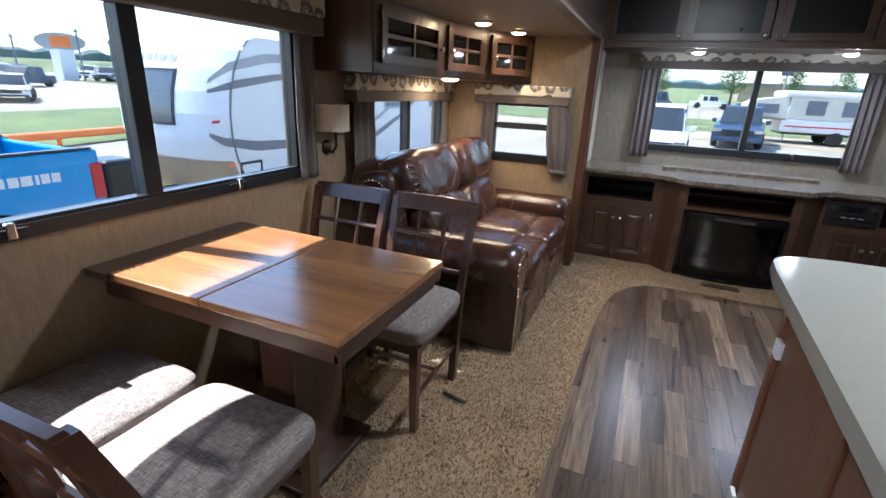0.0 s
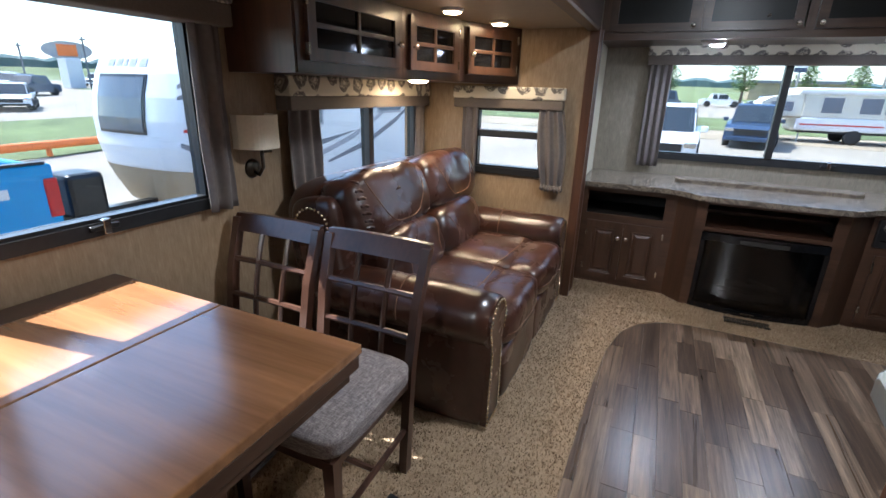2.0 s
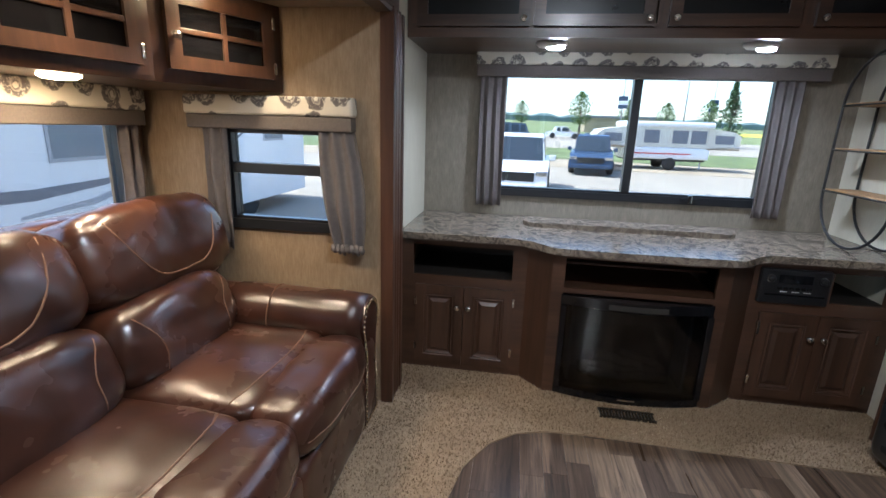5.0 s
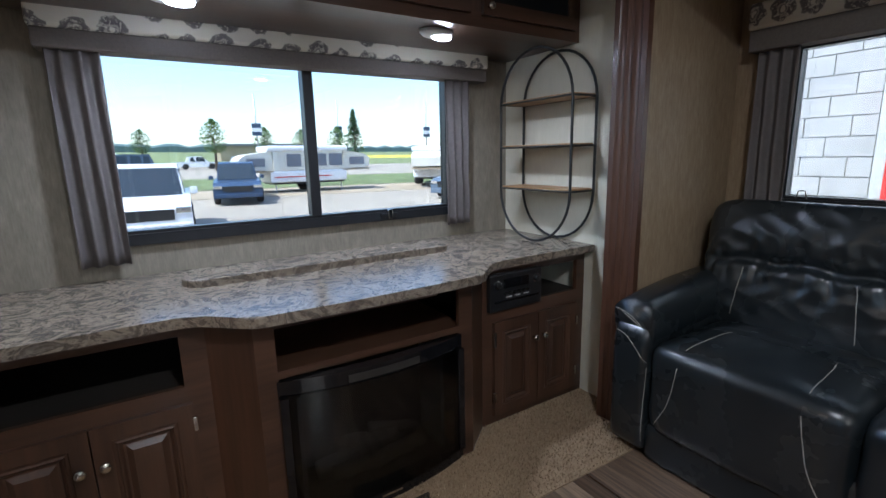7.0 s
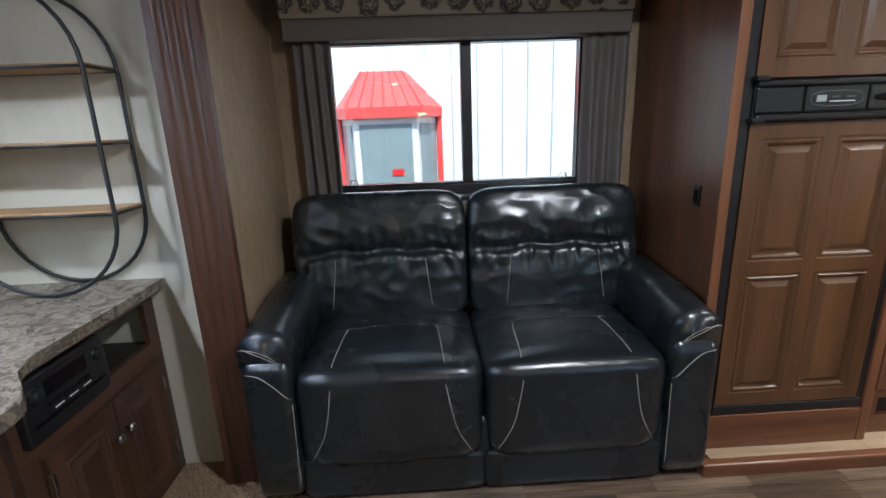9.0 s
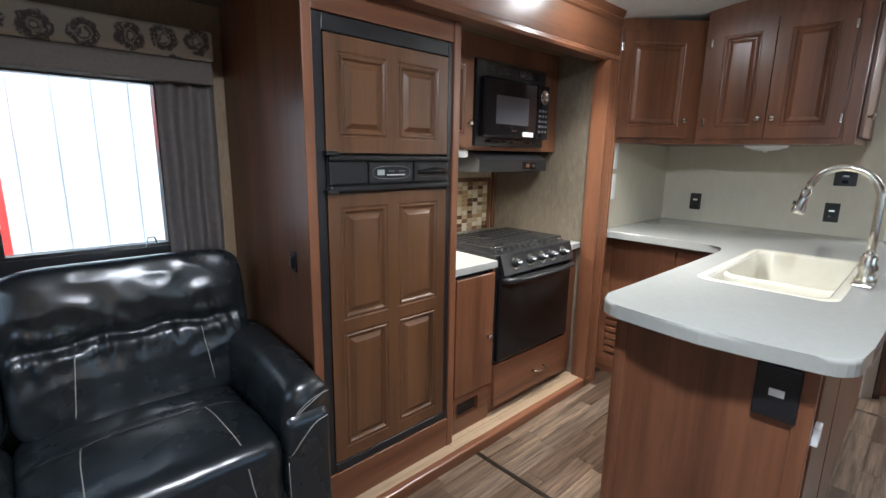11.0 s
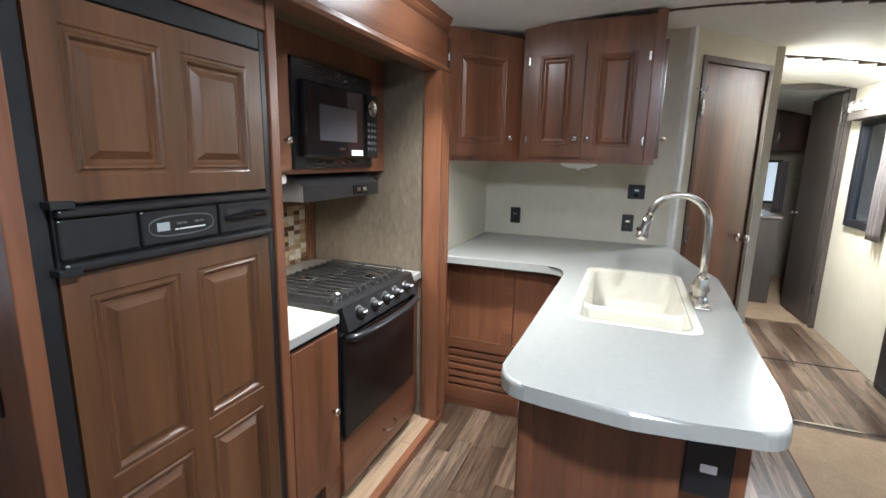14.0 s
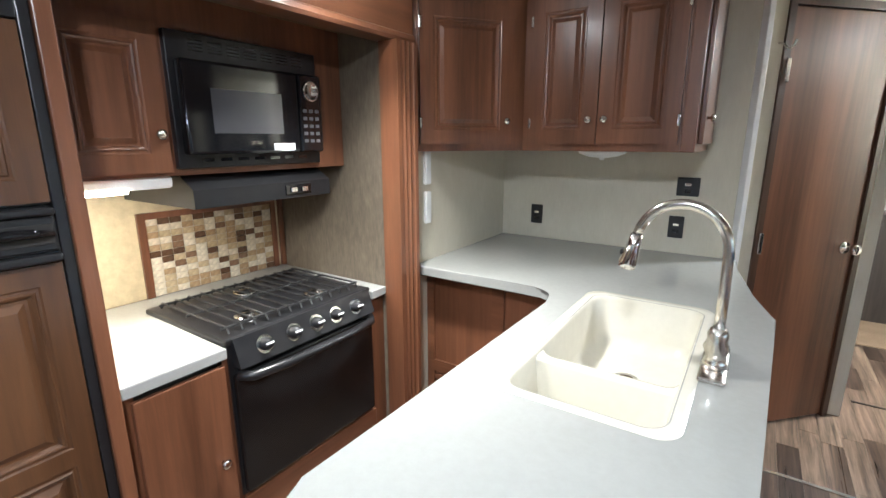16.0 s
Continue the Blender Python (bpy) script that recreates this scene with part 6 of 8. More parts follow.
t = thing("wall_cabinet", (1.28, -0.35, 1.43), "cherry wood wall cabinet with two raised-panel doors", "cabinet")
_b = boxbm(0.925, 1.638, -0.598, -0.10, 1.43, 2.17)
part("body", _b, M_KWOOD, t)
KM = pose(1.636, -0.098, 1.43, 0, 0, 180)
cabinet_door(t, "door", KM @ pose(0.035, -0.019, 0.03), 0.30, 0.60, M_KWOOD, knob=(0.27, 0.10), hinge=0.002, stile=0.06)
cabinet_door(t, "door", KM @ pose(0.34, -0.019, 0.03), 0.31, 0.60, M_KWOOD, knob=(0.03, 0.10), hinge=0.308, stile=0.06)
part("end_stile", boxbm(0.925, 0.975, -0.11, -0.085, 1.43, 2.19, 0.003), M_KWOOD, t)
d = part("side_door", boxbm(0.905, 0.924, -0.56, -0.14, 1.46, 2.06, 0.004), M_KWOOD, t)
part("knob", knob_bm(pose(0.905, -0.19, 1.56, 0, 0, -90)), M_NICKEL, d, "brushed nickel knob", True)
t = thing("puck_light", (1.30, -0.3, 1.43), "white dome light under the wall cabinet", "light")
part("dome", lathe(bmesh.new(), [(0.11, 0.0), (0.10, -0.014), (0.06, -0.028), (0.012, -0.034), (0.010, -0.042), (0.001, -0.043)], pose(1.32, -0.28, 1.43), 24), M_WHITE, t, smooth=True)
for x, z, n in ((1.755, 1.06, 1), (1.02, 1.055, 1), (0.985, 1.255, 0)):
    t = thing("wall_outlet", (x, -0.6, z - 0.06), "black outlet plate on the cream wall", "outlet")
    w, h = (0.035, 0.055) if n else (0.05, 0.045)
    part("plate", boxbm(x - w, x + w, -0.60, -0.592, z - h, z + h, 0.004), M_BPLAST, t)
    part("insert", boxbm(x - 0.014, x + 0.014, -0.594, -0.589, z + 0.004, z + 0.018, 0.002), M_CHROME, t, "pale insert")
    part("button", boxbm(x - 0.014, x + 0.014, -0.594, -0.590, z - 0.03, z - 0.012, 0.002), M_BGLOSS, t)
for z in (1.10, 1.28):
    single("wall_hook_strip", boxbm(1.955, 1.975, 0.18, 0.225, z, z + 0.15, 0.008, 3), M_WHITE, "white plastic holder on the side wall", "holder")

# ---- bathroom door ----
t = thing("door_1", (0.5, -0.85, 0), "reddish-brown flat bathroom door, closed", "door", kind="structure")
_b = bmesh.new()
wall_cells(_b, 'y', -0.010, 0.05, 0.07, 0.73, 0, 2.07, [(0.105, 0.695, 0.0, 2.035)])
part("door_frame", _b, M_WOOD, t, "dark wood frame", m=BM)
part("leaf", boxbm(0.108, 0.692, 0.002, 0.035, 0.012, 2.032, 0.003), M_KWOOD, t, m=BM)
for z in (1.72, 0.95, 0.25):
    part("hinge", boxbm(0.088, 0.112, -0.016, -0.004, z, z + 0.10, 0.003), M_NICKEL, t, "nickel hinge", m=BM)
hn = part("handle", lathe(bmesh.new(), [(0.032, 0), (0.030, 0.008), (0.012, 0.012), (0.011, 0.035), (0.026, 0.045), (0.028, 0.062), (0.018, 0.072), (0.001, 0.073)], BM @ pose(0.63, 0.002, 0.95, 90, 0, 0), 18), M_CHROME, t, "round chrome door knob", True)
single("coat_hook", tube(bmesh.new(), [(0.045, -0.002, 1.88), (0.045, -0.03, 1.87), (0.05, -0.045, 1.85), (0.07, -0.05, 1.86), (0.08, -0.05, 1.885)], 0.005, 8), M_CHROME, "chrome coat hook on the cream wall", "hook", True, BM)

# ---- ceiling and slide lamps ----
def puck(x, y, z, label, material, r=0.055):
    t = thing("ceiling_puck_light", (x, y, z), label, "light", "round ceiling lights")
    part("rim", lathe(bmesh.new(), [(r, 0.0), (r, -0.010), (r * 0.82, -0.016)], pose(x, y, z), 24), M_WHITE, t, smooth=True)
    part("lens", lathe(bmesh.new(), [(r * 0.84, -0.010), (r * 0.75, -0.019), (r * 0.4, -0.024), (0.001, -0.025)], pose(x, y, z), 24), material, t, "lit lens", True)


for x, y in ((-0.72, 2.92), (-0.63, 3.38)):
    puck(x, y, 1.72, "lit warm round light in the low ceiling", WARM)
    lamp("warm_lamp", (x, y, 1.685), (x, y, 0), 0.4, (1.0, 0.74, 0.48), 0.09, 115)
t = thing("cabinet_puck_light", (-1.0, 3.11, 1.38), "lit warm round light under the wall cabinet", "light")
part("lens", lathe(bmesh.new(), [(0.055, 0.002), (0.055, -0.004), (0.04, -0.012), (0.001, -0.016)], pose(-1.0, 3.11, 1.395), 24), WARM, t, smooth=True)
lamp("cabinet_lamp", (-1.0, 3.11, 1.372), (-1.0, 3.11, 0), 0.5, (1.0, 0.74, 0.48), 0.08)
HALL = glow("hall_led", (1.0, 0.96, 0.88), 12.0)
# The passage light is seen; kitchen and living ones are unseen, added to brighten.
for x, y in ((-0.20, -1.46), (1.66, 0.85), (0.70, 2.25)):
    t = thing("ceiling_light_and_fill", (x, y, ceil_z(x)), "white rectangular lit ceiling light; kitchen and living ones unseen, added", "light", "ceiling lights")
    z = ceil_z(x) - 0.002
    part("housing", boxbm(x - 0.075, x + 0.075, y - 0.05, y + 0.05, z - 0.022, z, 0.008), M_WHITE, t)
    part("lens", boxbm(x - 0.06, x + 0.06, y - 0.038, y + 0.038, z - 0.032, z - 0.02, 0.006), HALL, t, "lit lens")
# Two added fill lamps; the passage lamp also stands in for entry-door daylight.
for x, y, w, spread, tint in ((-0.20, -1.46, 7.5, 180, (1.0, 0.97, 0.92)), (1.66, 0.85, 1.65, 92, (1.0, 0.94, 0.84)), (0.70, 2.25, 4.2, 180, (0.96, 0.97, 0.98))):
    lamp("ceiling_lamp_and_fill", (x, y, ceil_z(x) - 0.05), (x, y, 0), w, tint, 0.14, spread)

# ---- wall cabinet over the brown sofa ----
LINE = [(-0.95, 2.07), (-0.925, 2.79), (-0.82, 3.28), (-0.60, 3.722)]
t = thing("sofa_wall_cabinet", (-1.1, 2.9, 1.395), "dark wood wall cabinet of angled glazed doors over the brown sofa", "cabinet")
part("bottom", prism(bmesh.new(), [(-1.285, 2.07), (-0.95, 2.07), (-0.925, 2.79), (-0.82, 3.28), (-0.60, 3.722), (-1.285, 3.722)], 1.395, 1.412), M_WOODY, t)
part("end_panel", boxbm(-1.285, -0.955, 2.06, 2.078, 1.395, 1.718), M_WOOD, t)
for (x0, y0), (x1, y1) in zip(LINE, LINE[1:]):
    w = math.hypot(x1 - x0, y1 - y0)
    m = pose(x0, y0, 1.395, 0, 0, math.degrees(math.atan2(y1 - y0, x1 - x0)))
    f = bmesh.new()
    wall_cells(f, 'y', 0.0, 0.02, 0, w, 0, 0.323, [(0.06, w - 0.06, 0.06, 0.28)])
    part("face_frame", f, M_WOOD, t, m=m)
    a, b2, c, d2 = 0.045, w - 0.045, 0.045, 0.295
    g = bmesh.new()
    wall_cells(g, 'y', -0.02, -0.001, a, b2, c, d2, [(a + 0.045, b2 - 0.045, c + 0.045, d2 - 0.045)])
    dr = part("door", g, M_WOOD, t, m=m)
    mu = boxbm((a + b2) / 2 - 0.009, (a + b2) / 2 + 0.009, -0.018, -0.008, c + 0.045, d2 - 0.045, 0.003)
    part("glazing_bar", mu, M_WOOD, dr, m=m)
    part("glazing_bar", boxbm(a + 0.045, b2 - 0.045, -0.0165, -0.007, (c + d2) / 2 - 0.009, (c + d2) / 2 + 0.009, 0.003), M_WOOD, dr, m=m)
    part("glass", boxbm(a + 0.04, b2 - 0.04, -0.009, -0.006, c + 0.04, d2 - 0.04), M_DGLASS, dr, "black glass", m=m)
    kx = b2 - 0.022 if x0 == -0.95 else a + 0.022
    part("knob", knob_bm(m @ pose(kx, -0.02, 0.15)), M_NICKEL, dr, "brushed nickel knob", True)
    hx = a if x0 == -0.95 else b2
    for z in (0.085, 0.25):
        part("hinge", boxbm(hx - 0.007, hx + 0.005, -0.024, -0.005, z - 0.022, z + 0.022, 0.002), M_NICKEL, dr, "nickel hinge", m=m)

t = thing("wall_sconce", (-1.25, 2.13, 1.05), "cream fabric-shaded wall lamp on a bronze bracket, unlit", "lamp")
b = bmesh.new()
rows = []
for z in (1.10, 1.235):
    rows.append([b.verts.new((-1.285 + 0.005 + 0.115 * (1 - abs(u) ** 4 * 0.75), 2.13 + 0.092 * u, z)) for u in [-1 + i / 8 for i in range(17)]])
for i in range(16):
    b.faces.new((rows[0][i], rows[0][i + 1], rows[1][i + 1], rows[1][i]))
for k in (0, 1):
    q = [(-1.284, 2.13 - 0.092, (1.10, 1.235)[k]), (-1.284, 2.13 + 0.092, (1.10, 1.235)[k])]
e0 = [b.verts.new((-1.284, 2.038, z)) for z in (1.10, 1.235)]
e1 = [b.verts.new((-1.284, 2.222, z)) for z in (1.10, 1.235)]
b.faces.new((e0[0], rows[0][0], rows[1][0], e0[1]))
b.faces.new((rows[0][-1], e1[0], e1[1], rows[1][-1]))
part("shade", b, M_LAMPSH, t, "cream fabric shade")
part("bracket", tube(bmesh.new(), [(-1.285, 2.13, 1.0), (-1.25, 2.13, 0.985), (-1.225, 2.13, 1.02), (-1.225, 2.13, 1.10)], 0.008, 8), M_BRONZE, t, "bronze arm", True)
part("back_plate", lathe(bmesh.new(), [(0.042, 0), (0.038, 0.008), (0.02, 0.014), (0.001, 0.016)], pose(-1.288, 2.13, 1.01, 0, 90, 0), 18), M_BRONZE, t, smooth=True)
part("turn_switch", tube(bmesh.new(), [(-1.225, 2.13, 1.085), (-1.20, 2.16, 1.085)], 0.006, 6), M_CHROME, t)
single("strap", boxbm(-0.06, 0.06, -0.011, 0.011, 0.0, 0.004, 0.001), M_BPLAST, "short black strap lying on the carpet", "strap", m=pose(-0.315, 1.707, 0.014, 0, 2, -8))

# ---- entry door, bedroom beyond the passage ----
t = thing("door_2", (-0.66, -0.83, 0), "black-framed entry door with a dark screen, closed", "door", kind="structure")
f = bmesh.new()
wall_cells(f, 'x', -0.67, -0.622, -1.18, -0.48, 0.0, 1.92, [(-1.10, -0.56, 0.28, 1.80)])
part("door_frame", f, M_BPLAST, t)
part("screen", boxbm(-0.655, -0.648, -1.10, -0.56, 0.28, 1.80), M_DGLASS, t, "dark screen panel")
part("threshold", boxbm(-0.63, -0.575, -1.18, -0.48, 0.0, 0.02, 0.004), M_NICKEL, t, "metal door sill")
t = thing("door_3", (-0.6, -2.4, 0), "dark grey-brown bedroom door standing open", "door", kind="structure")
part("leaf", boxbm(0.0, 0.03, -0.62, 0.0, 0.02, 2.05, 0.003), M_GWOOD, t, m=pose(-0.6, -2.41, 0, 0, 0, 3))
part("handle", lathe(bmesh.new(), [(0.026, 0), (0.010, 0.01), (0.010, 0.03), (0.024, 0.042), (0.018, 0.058), (0.001, 0.06)], pose(-0.6, -2.41, 0, 0, 0, 3) @ pose(0.03, -0.56, 0.98, 0, 90, 0), 14), M_CHROME, t, smooth=True)
for z in (1.8, 0.3):
    part("hinge", boxbm(-0.60, -0.575, -2.42, -2.395, z, z + 0.09, 0.002), M_NICKEL, t)
f = bmesh.new()
wall_cells(f, 'y', -2.36, -2.335, -0.628, 0.17, 0, 2.12, [(-0.585, 0.11, 0.0, 2.07)])
structure("trim_bedroom_door", f, M_GWOOD, "dark wood casing of the bedroom opening")
structure("floor_bedroom", boxbm(-1.45, 1.1, -4.6, -2.41, -0.012, 0.008), M_CARPET, "beige bedroom carpet")
t = thing("dresser", (-0.55, -3.1, 0), "dark brown dresser with three drawers in the bedroom", "dresser")
part("body", boxbm(-0.42, 0.0, -3.75, -3.02, 0.008, 0.90, 0.004), M_GWOOD, t)
part("top", boxbm(-0.44, 0.02, -3.77, -3.0, 0.90, 0.93, 0.006), plain("dresser_top", (0.16, 0.13, 0.11), 0.3), t)
for k in range(3):
    dd = part("drawer", boxbm(0.0, 0.018, -3.68, -3.08, 0.10 + 0.26 * k, 0.33 + 0.26 * k, 0.004), M_DARK, t)
    part("handle", tube(bmesh.new(), [(0.018, -3.43, 0.22 + 0.26 * k), (0.04, -3.42, 0.22 + 0.26 * k), (0.04, -3.34, 0.22 + 0.26 * k), (0.018, -3.33, 0.22 + 0.26 * k)], 0.005, 6), M_NICKEL, dd, smooth=True)
single("paper_sheet", boxbm(-0.28, -0.04, -3.4, -3.08, 0.93, 0.934), M_WHITE, "white papers on the dresser", "paper")
t = thing("bedroom_cabinet", (-0.5, -4.3, 1.6), "dark bedroom overhead cabinet", "cabinet")
part("body", boxbm(-0.92, -0.14, -4.58, -4.2, 1.62, 2.15, 0.004), M_DARK, t)
for x in (-0.90, -0.52):
    dd = part("door", boxbm(x, x + 0.36, -4.2, -4.185, 1.65, 2.12, 0.004), M_DARK, t)
    part("handle", tube(bmesh.new(), [(x + 0.33, -4.185, 1.70), (x + 0.33, -4.165, 1.70), (x + 0.33, -4.165, 1.82), (x + 0.33, -4.185, 1.82)], 0.005, 6), M_NICKEL, dd, smooth=True)
t = thing("window_7", (-0.4, -4.59, 1.0), "small bedroom window, its daylight a faint glow of the pane", "window", kind="structure")
f = bmesh.new()
wall_cells(f, 'y', -4.605, -4.575, -0.75, -0.40, 0.95, 1.50, [(-0.72, -0.43, 0.98, 1.47)])
part("window_frame", f, M_BFRAME, t)
# The pane itself glows faintly in place of daylight; the wall behind is solid.
part("pane", boxbm(-0.72, -0.43, -4.597, -4.592, 0.98, 1.47), glow("pane_daylight_glow", (0.75, 0.85, 0.9), 0.05), t, "glass pane glowing in place of daylight")
for x in (-0.81, -0.49):
    single("curtain", curtain_bm(0.12, 0.62, pose(x, -4.54, 0.86), 2, 0.015, 0, 3), M_CURT, "dark bedroom curtain drawn aside", "curtain", True)
structure("trim_floor_seam_3", boxbm(-0.62, 0.10, -1.39, -1.375, 0.0, 0.004), M_DARKIN, "dark floor seam in the passage")


# ---- outside: the sales lot, which slopes a little under the parked trailer ----
def ground_z(x, y):
    return -1.05 + 0.021 * y - 0.012 * x


def patch(outline, lift):
    """A thin sheet that follows the slope of the lot."""
    b = bmesh.new()
    lo = [b.verts.new((x, y, ground_z(x, y) + lift - 0.3)) for x, y in outline]
    hi = [b.verts.new((x, y, ground_z(x, y) + lift)) for x, y in outline]
    b.faces.new(lo[::-1])
    b.faces.new(hi)
    for i in range(len(outline)):
        b.faces.new((lo[i], lo[(i + 1) % len(outline)], hi[(i + 1) % len(outline)], hi[i]))
    return b


M_LOT = plain("lot_gravel_asphalt", (0.33, 0.285, 0.225), 0.95, 0, 0.18, 0.35, 0.3)
M_GRASS = plain("dry_grass", (0.13, 0.16, 0.055), 0.95, 0, 0.35, 0.5, 0.3)
M_FIELD = plain("far_green_field", (0.16, 0.19, 0.07), 0.95, 0, 0.2, 0.05)
M_CANOLA = plain("yellow_canola_field", (0.55, 0.46, 0.05), 0.95, 0, 0.1, 0.1)
M_DIRT = plain("pale_dirt", (0.36, 0.29, 0.20), 0.95, 0, 0.2, 0.6)
# Blue-grey for far trees: distance haze is put into the colour.
M_HILL = plain("far_wood_haze_blue", (0.10, 0.15, 0.15), 0.95, 0, 0.15, 0.02)
BIG = 900
structure("ground", patch([(-BIG, -BIG), (BIG, -BIG), (BIG, BIG), (-BIG, BIG)], 0.0), M_LOT, "pale dusty asphalt lot")
structure("ground_grass_1", patch([(-60, 33), (120, 29), (120, 44), (-60, 43)], 0.02), M_GRASS, "dry grass strip beyond the lot")
structure("ground_dirt", patch([(-40, 28), (60, 24), (60, 29), (-40, 33)], 0.015), M_DIRT, "pale dirt edge of the lot")
structure("ground_field", patch([(-BIG, 75), (BIG, 75), (BIG, BIG), (-BIG, BIG)], 0.03), M_FIELD, "far green fields")
structure("ground_canola", patch([(30, 130), (260, 130), (260, 200), (30, 200)], 0.06), M_CANOLA, "yellow canola field")
structure("ground_grass_2", patch([(-26, 3), (-15, 3), (-15, 26), (-26, 26)], 0.02), M_GRASS, "green grass strip beside the lot")
structure("ground_grass_3", patch([(-BIG, -200), (-95, -200), (-95, 200), (-BIG, 200)], 0.03), M_FIELD, "far fields")


def far_wood(name, a, b2, h, seed):
    """A long uneven far tree line."""
    rng = random.Random(seed)
    bm = bmesh.new()
    A, B = Vector(a), Vector(b2)
    n = 90
    side = Vector((-(B - A).y, (B - A).x)).normalized() * 14
    rows = []
    for i in range(n + 1):
        p = A.lerp(B, i / n)
        z = ground_z(p.x, p.y)
        hh = h * (0.65 + 0.5 * rng.random())
        rows.append([bm.verts.new((p.x, p.y, z - 1)), bm.verts.new((p.x, p.y, z + hh * 0.7)), bm.verts.new((p.x + side.x * 0.5, p.y + side.y * 0.5, z + hh)), bm.verts.new((p.x + side.x, p.y + side.y, z - 1))])
    for R, S in zip(rows, rows[1:]):
        for j in range(3):
            bm.faces.new((R[j], R[j + 1], S[j + 1], S[j]))
    ob = structure(name, bm, M_HILL, "far line of trees, distance haze put into its colour")
    return tagged(ob, kind="stuff")


far_wood("far_woods", (-500, 640), (600, 640), 9, 2)
far_wood("far_woods_west", (-620, -300), (-520, 560), 10, 3)

M_TYRE = plain("tyre_rubber", (0.02, 0.02, 0.02), 0.8)
M_RIM = plain("wheel_metal", (0.45, 0.45, 0.46), 0.3, 0.8)
M_CARGLASS = plain("car_glass", (0.03, 0.04, 0.05), 0.08)
M_VWHITE = plain("white_paint", (0.75, 0.76, 0.77), 0.25, 0, 0.03, 3)
M_VBLUE = plain("dark_blue_paint", (0.035, 0.06, 0.11), 0.25, 0, 0.05, 3)
M_VGREY = plain("grey_blue_paint", (0.10, 0.13, 0.17), 0.3, 0, 0.05, 3)
M_TRUCK = plain("bright_blue_paint", (0.02, 0.28, 0.62), 0.22, 0, 0.05, 2)
M_RED = plain("red_lamp_plastic", (0.5, 0.02, 0.02), 0.3)
M_ORANGE = plain("orange_barrier", (0.85, 0.22, 0.05), 0.5)
M_GMETAL = plain("galvanised_metal", (0.4, 0.4, 0.4), 0.5, 0.5)
M_FIBRE = plain("trailer_white", (0.74, 0.75, 0.76), 0.3, 0, 0.03, 2)
M_STRIPE = plain("trailer_grey_stripe", (0.16, 0.17, 0.20), 0.35, 0, 0.05, 2)
M_CANVAS = plain("cream_canvas", (0.66, 0.62, 0.53), 0.85, 0, 0.06, 4)


def wheel(t, c, r, w, axis):
    m = Matrix.Translation(c) @ (pose(0, 0, 0, 0, 90, 0) if axis == 'x' else pose(0, 0, 0, 90, 0, 0))
    ty = part("wheel", lathe(bmesh.new(), [(r * 0.62, -w / 2), (r * 0.95, -w / 2), (r, -w / 3), (r, w / 3), (r * 0.95, w / 2), (r * 0.62, w / 2)], m, 20), M_TYRE, t, smooth=True)
    part("rim", lathe(bmesh.new(), [(r * 0.60, -w * 0.42), (r * 0.3, -w * 0.3), (r * 0.3, w * 0.3), (r * 0.60, w * 0.42)], m, 14), M_RIM, ty, smooth=True)


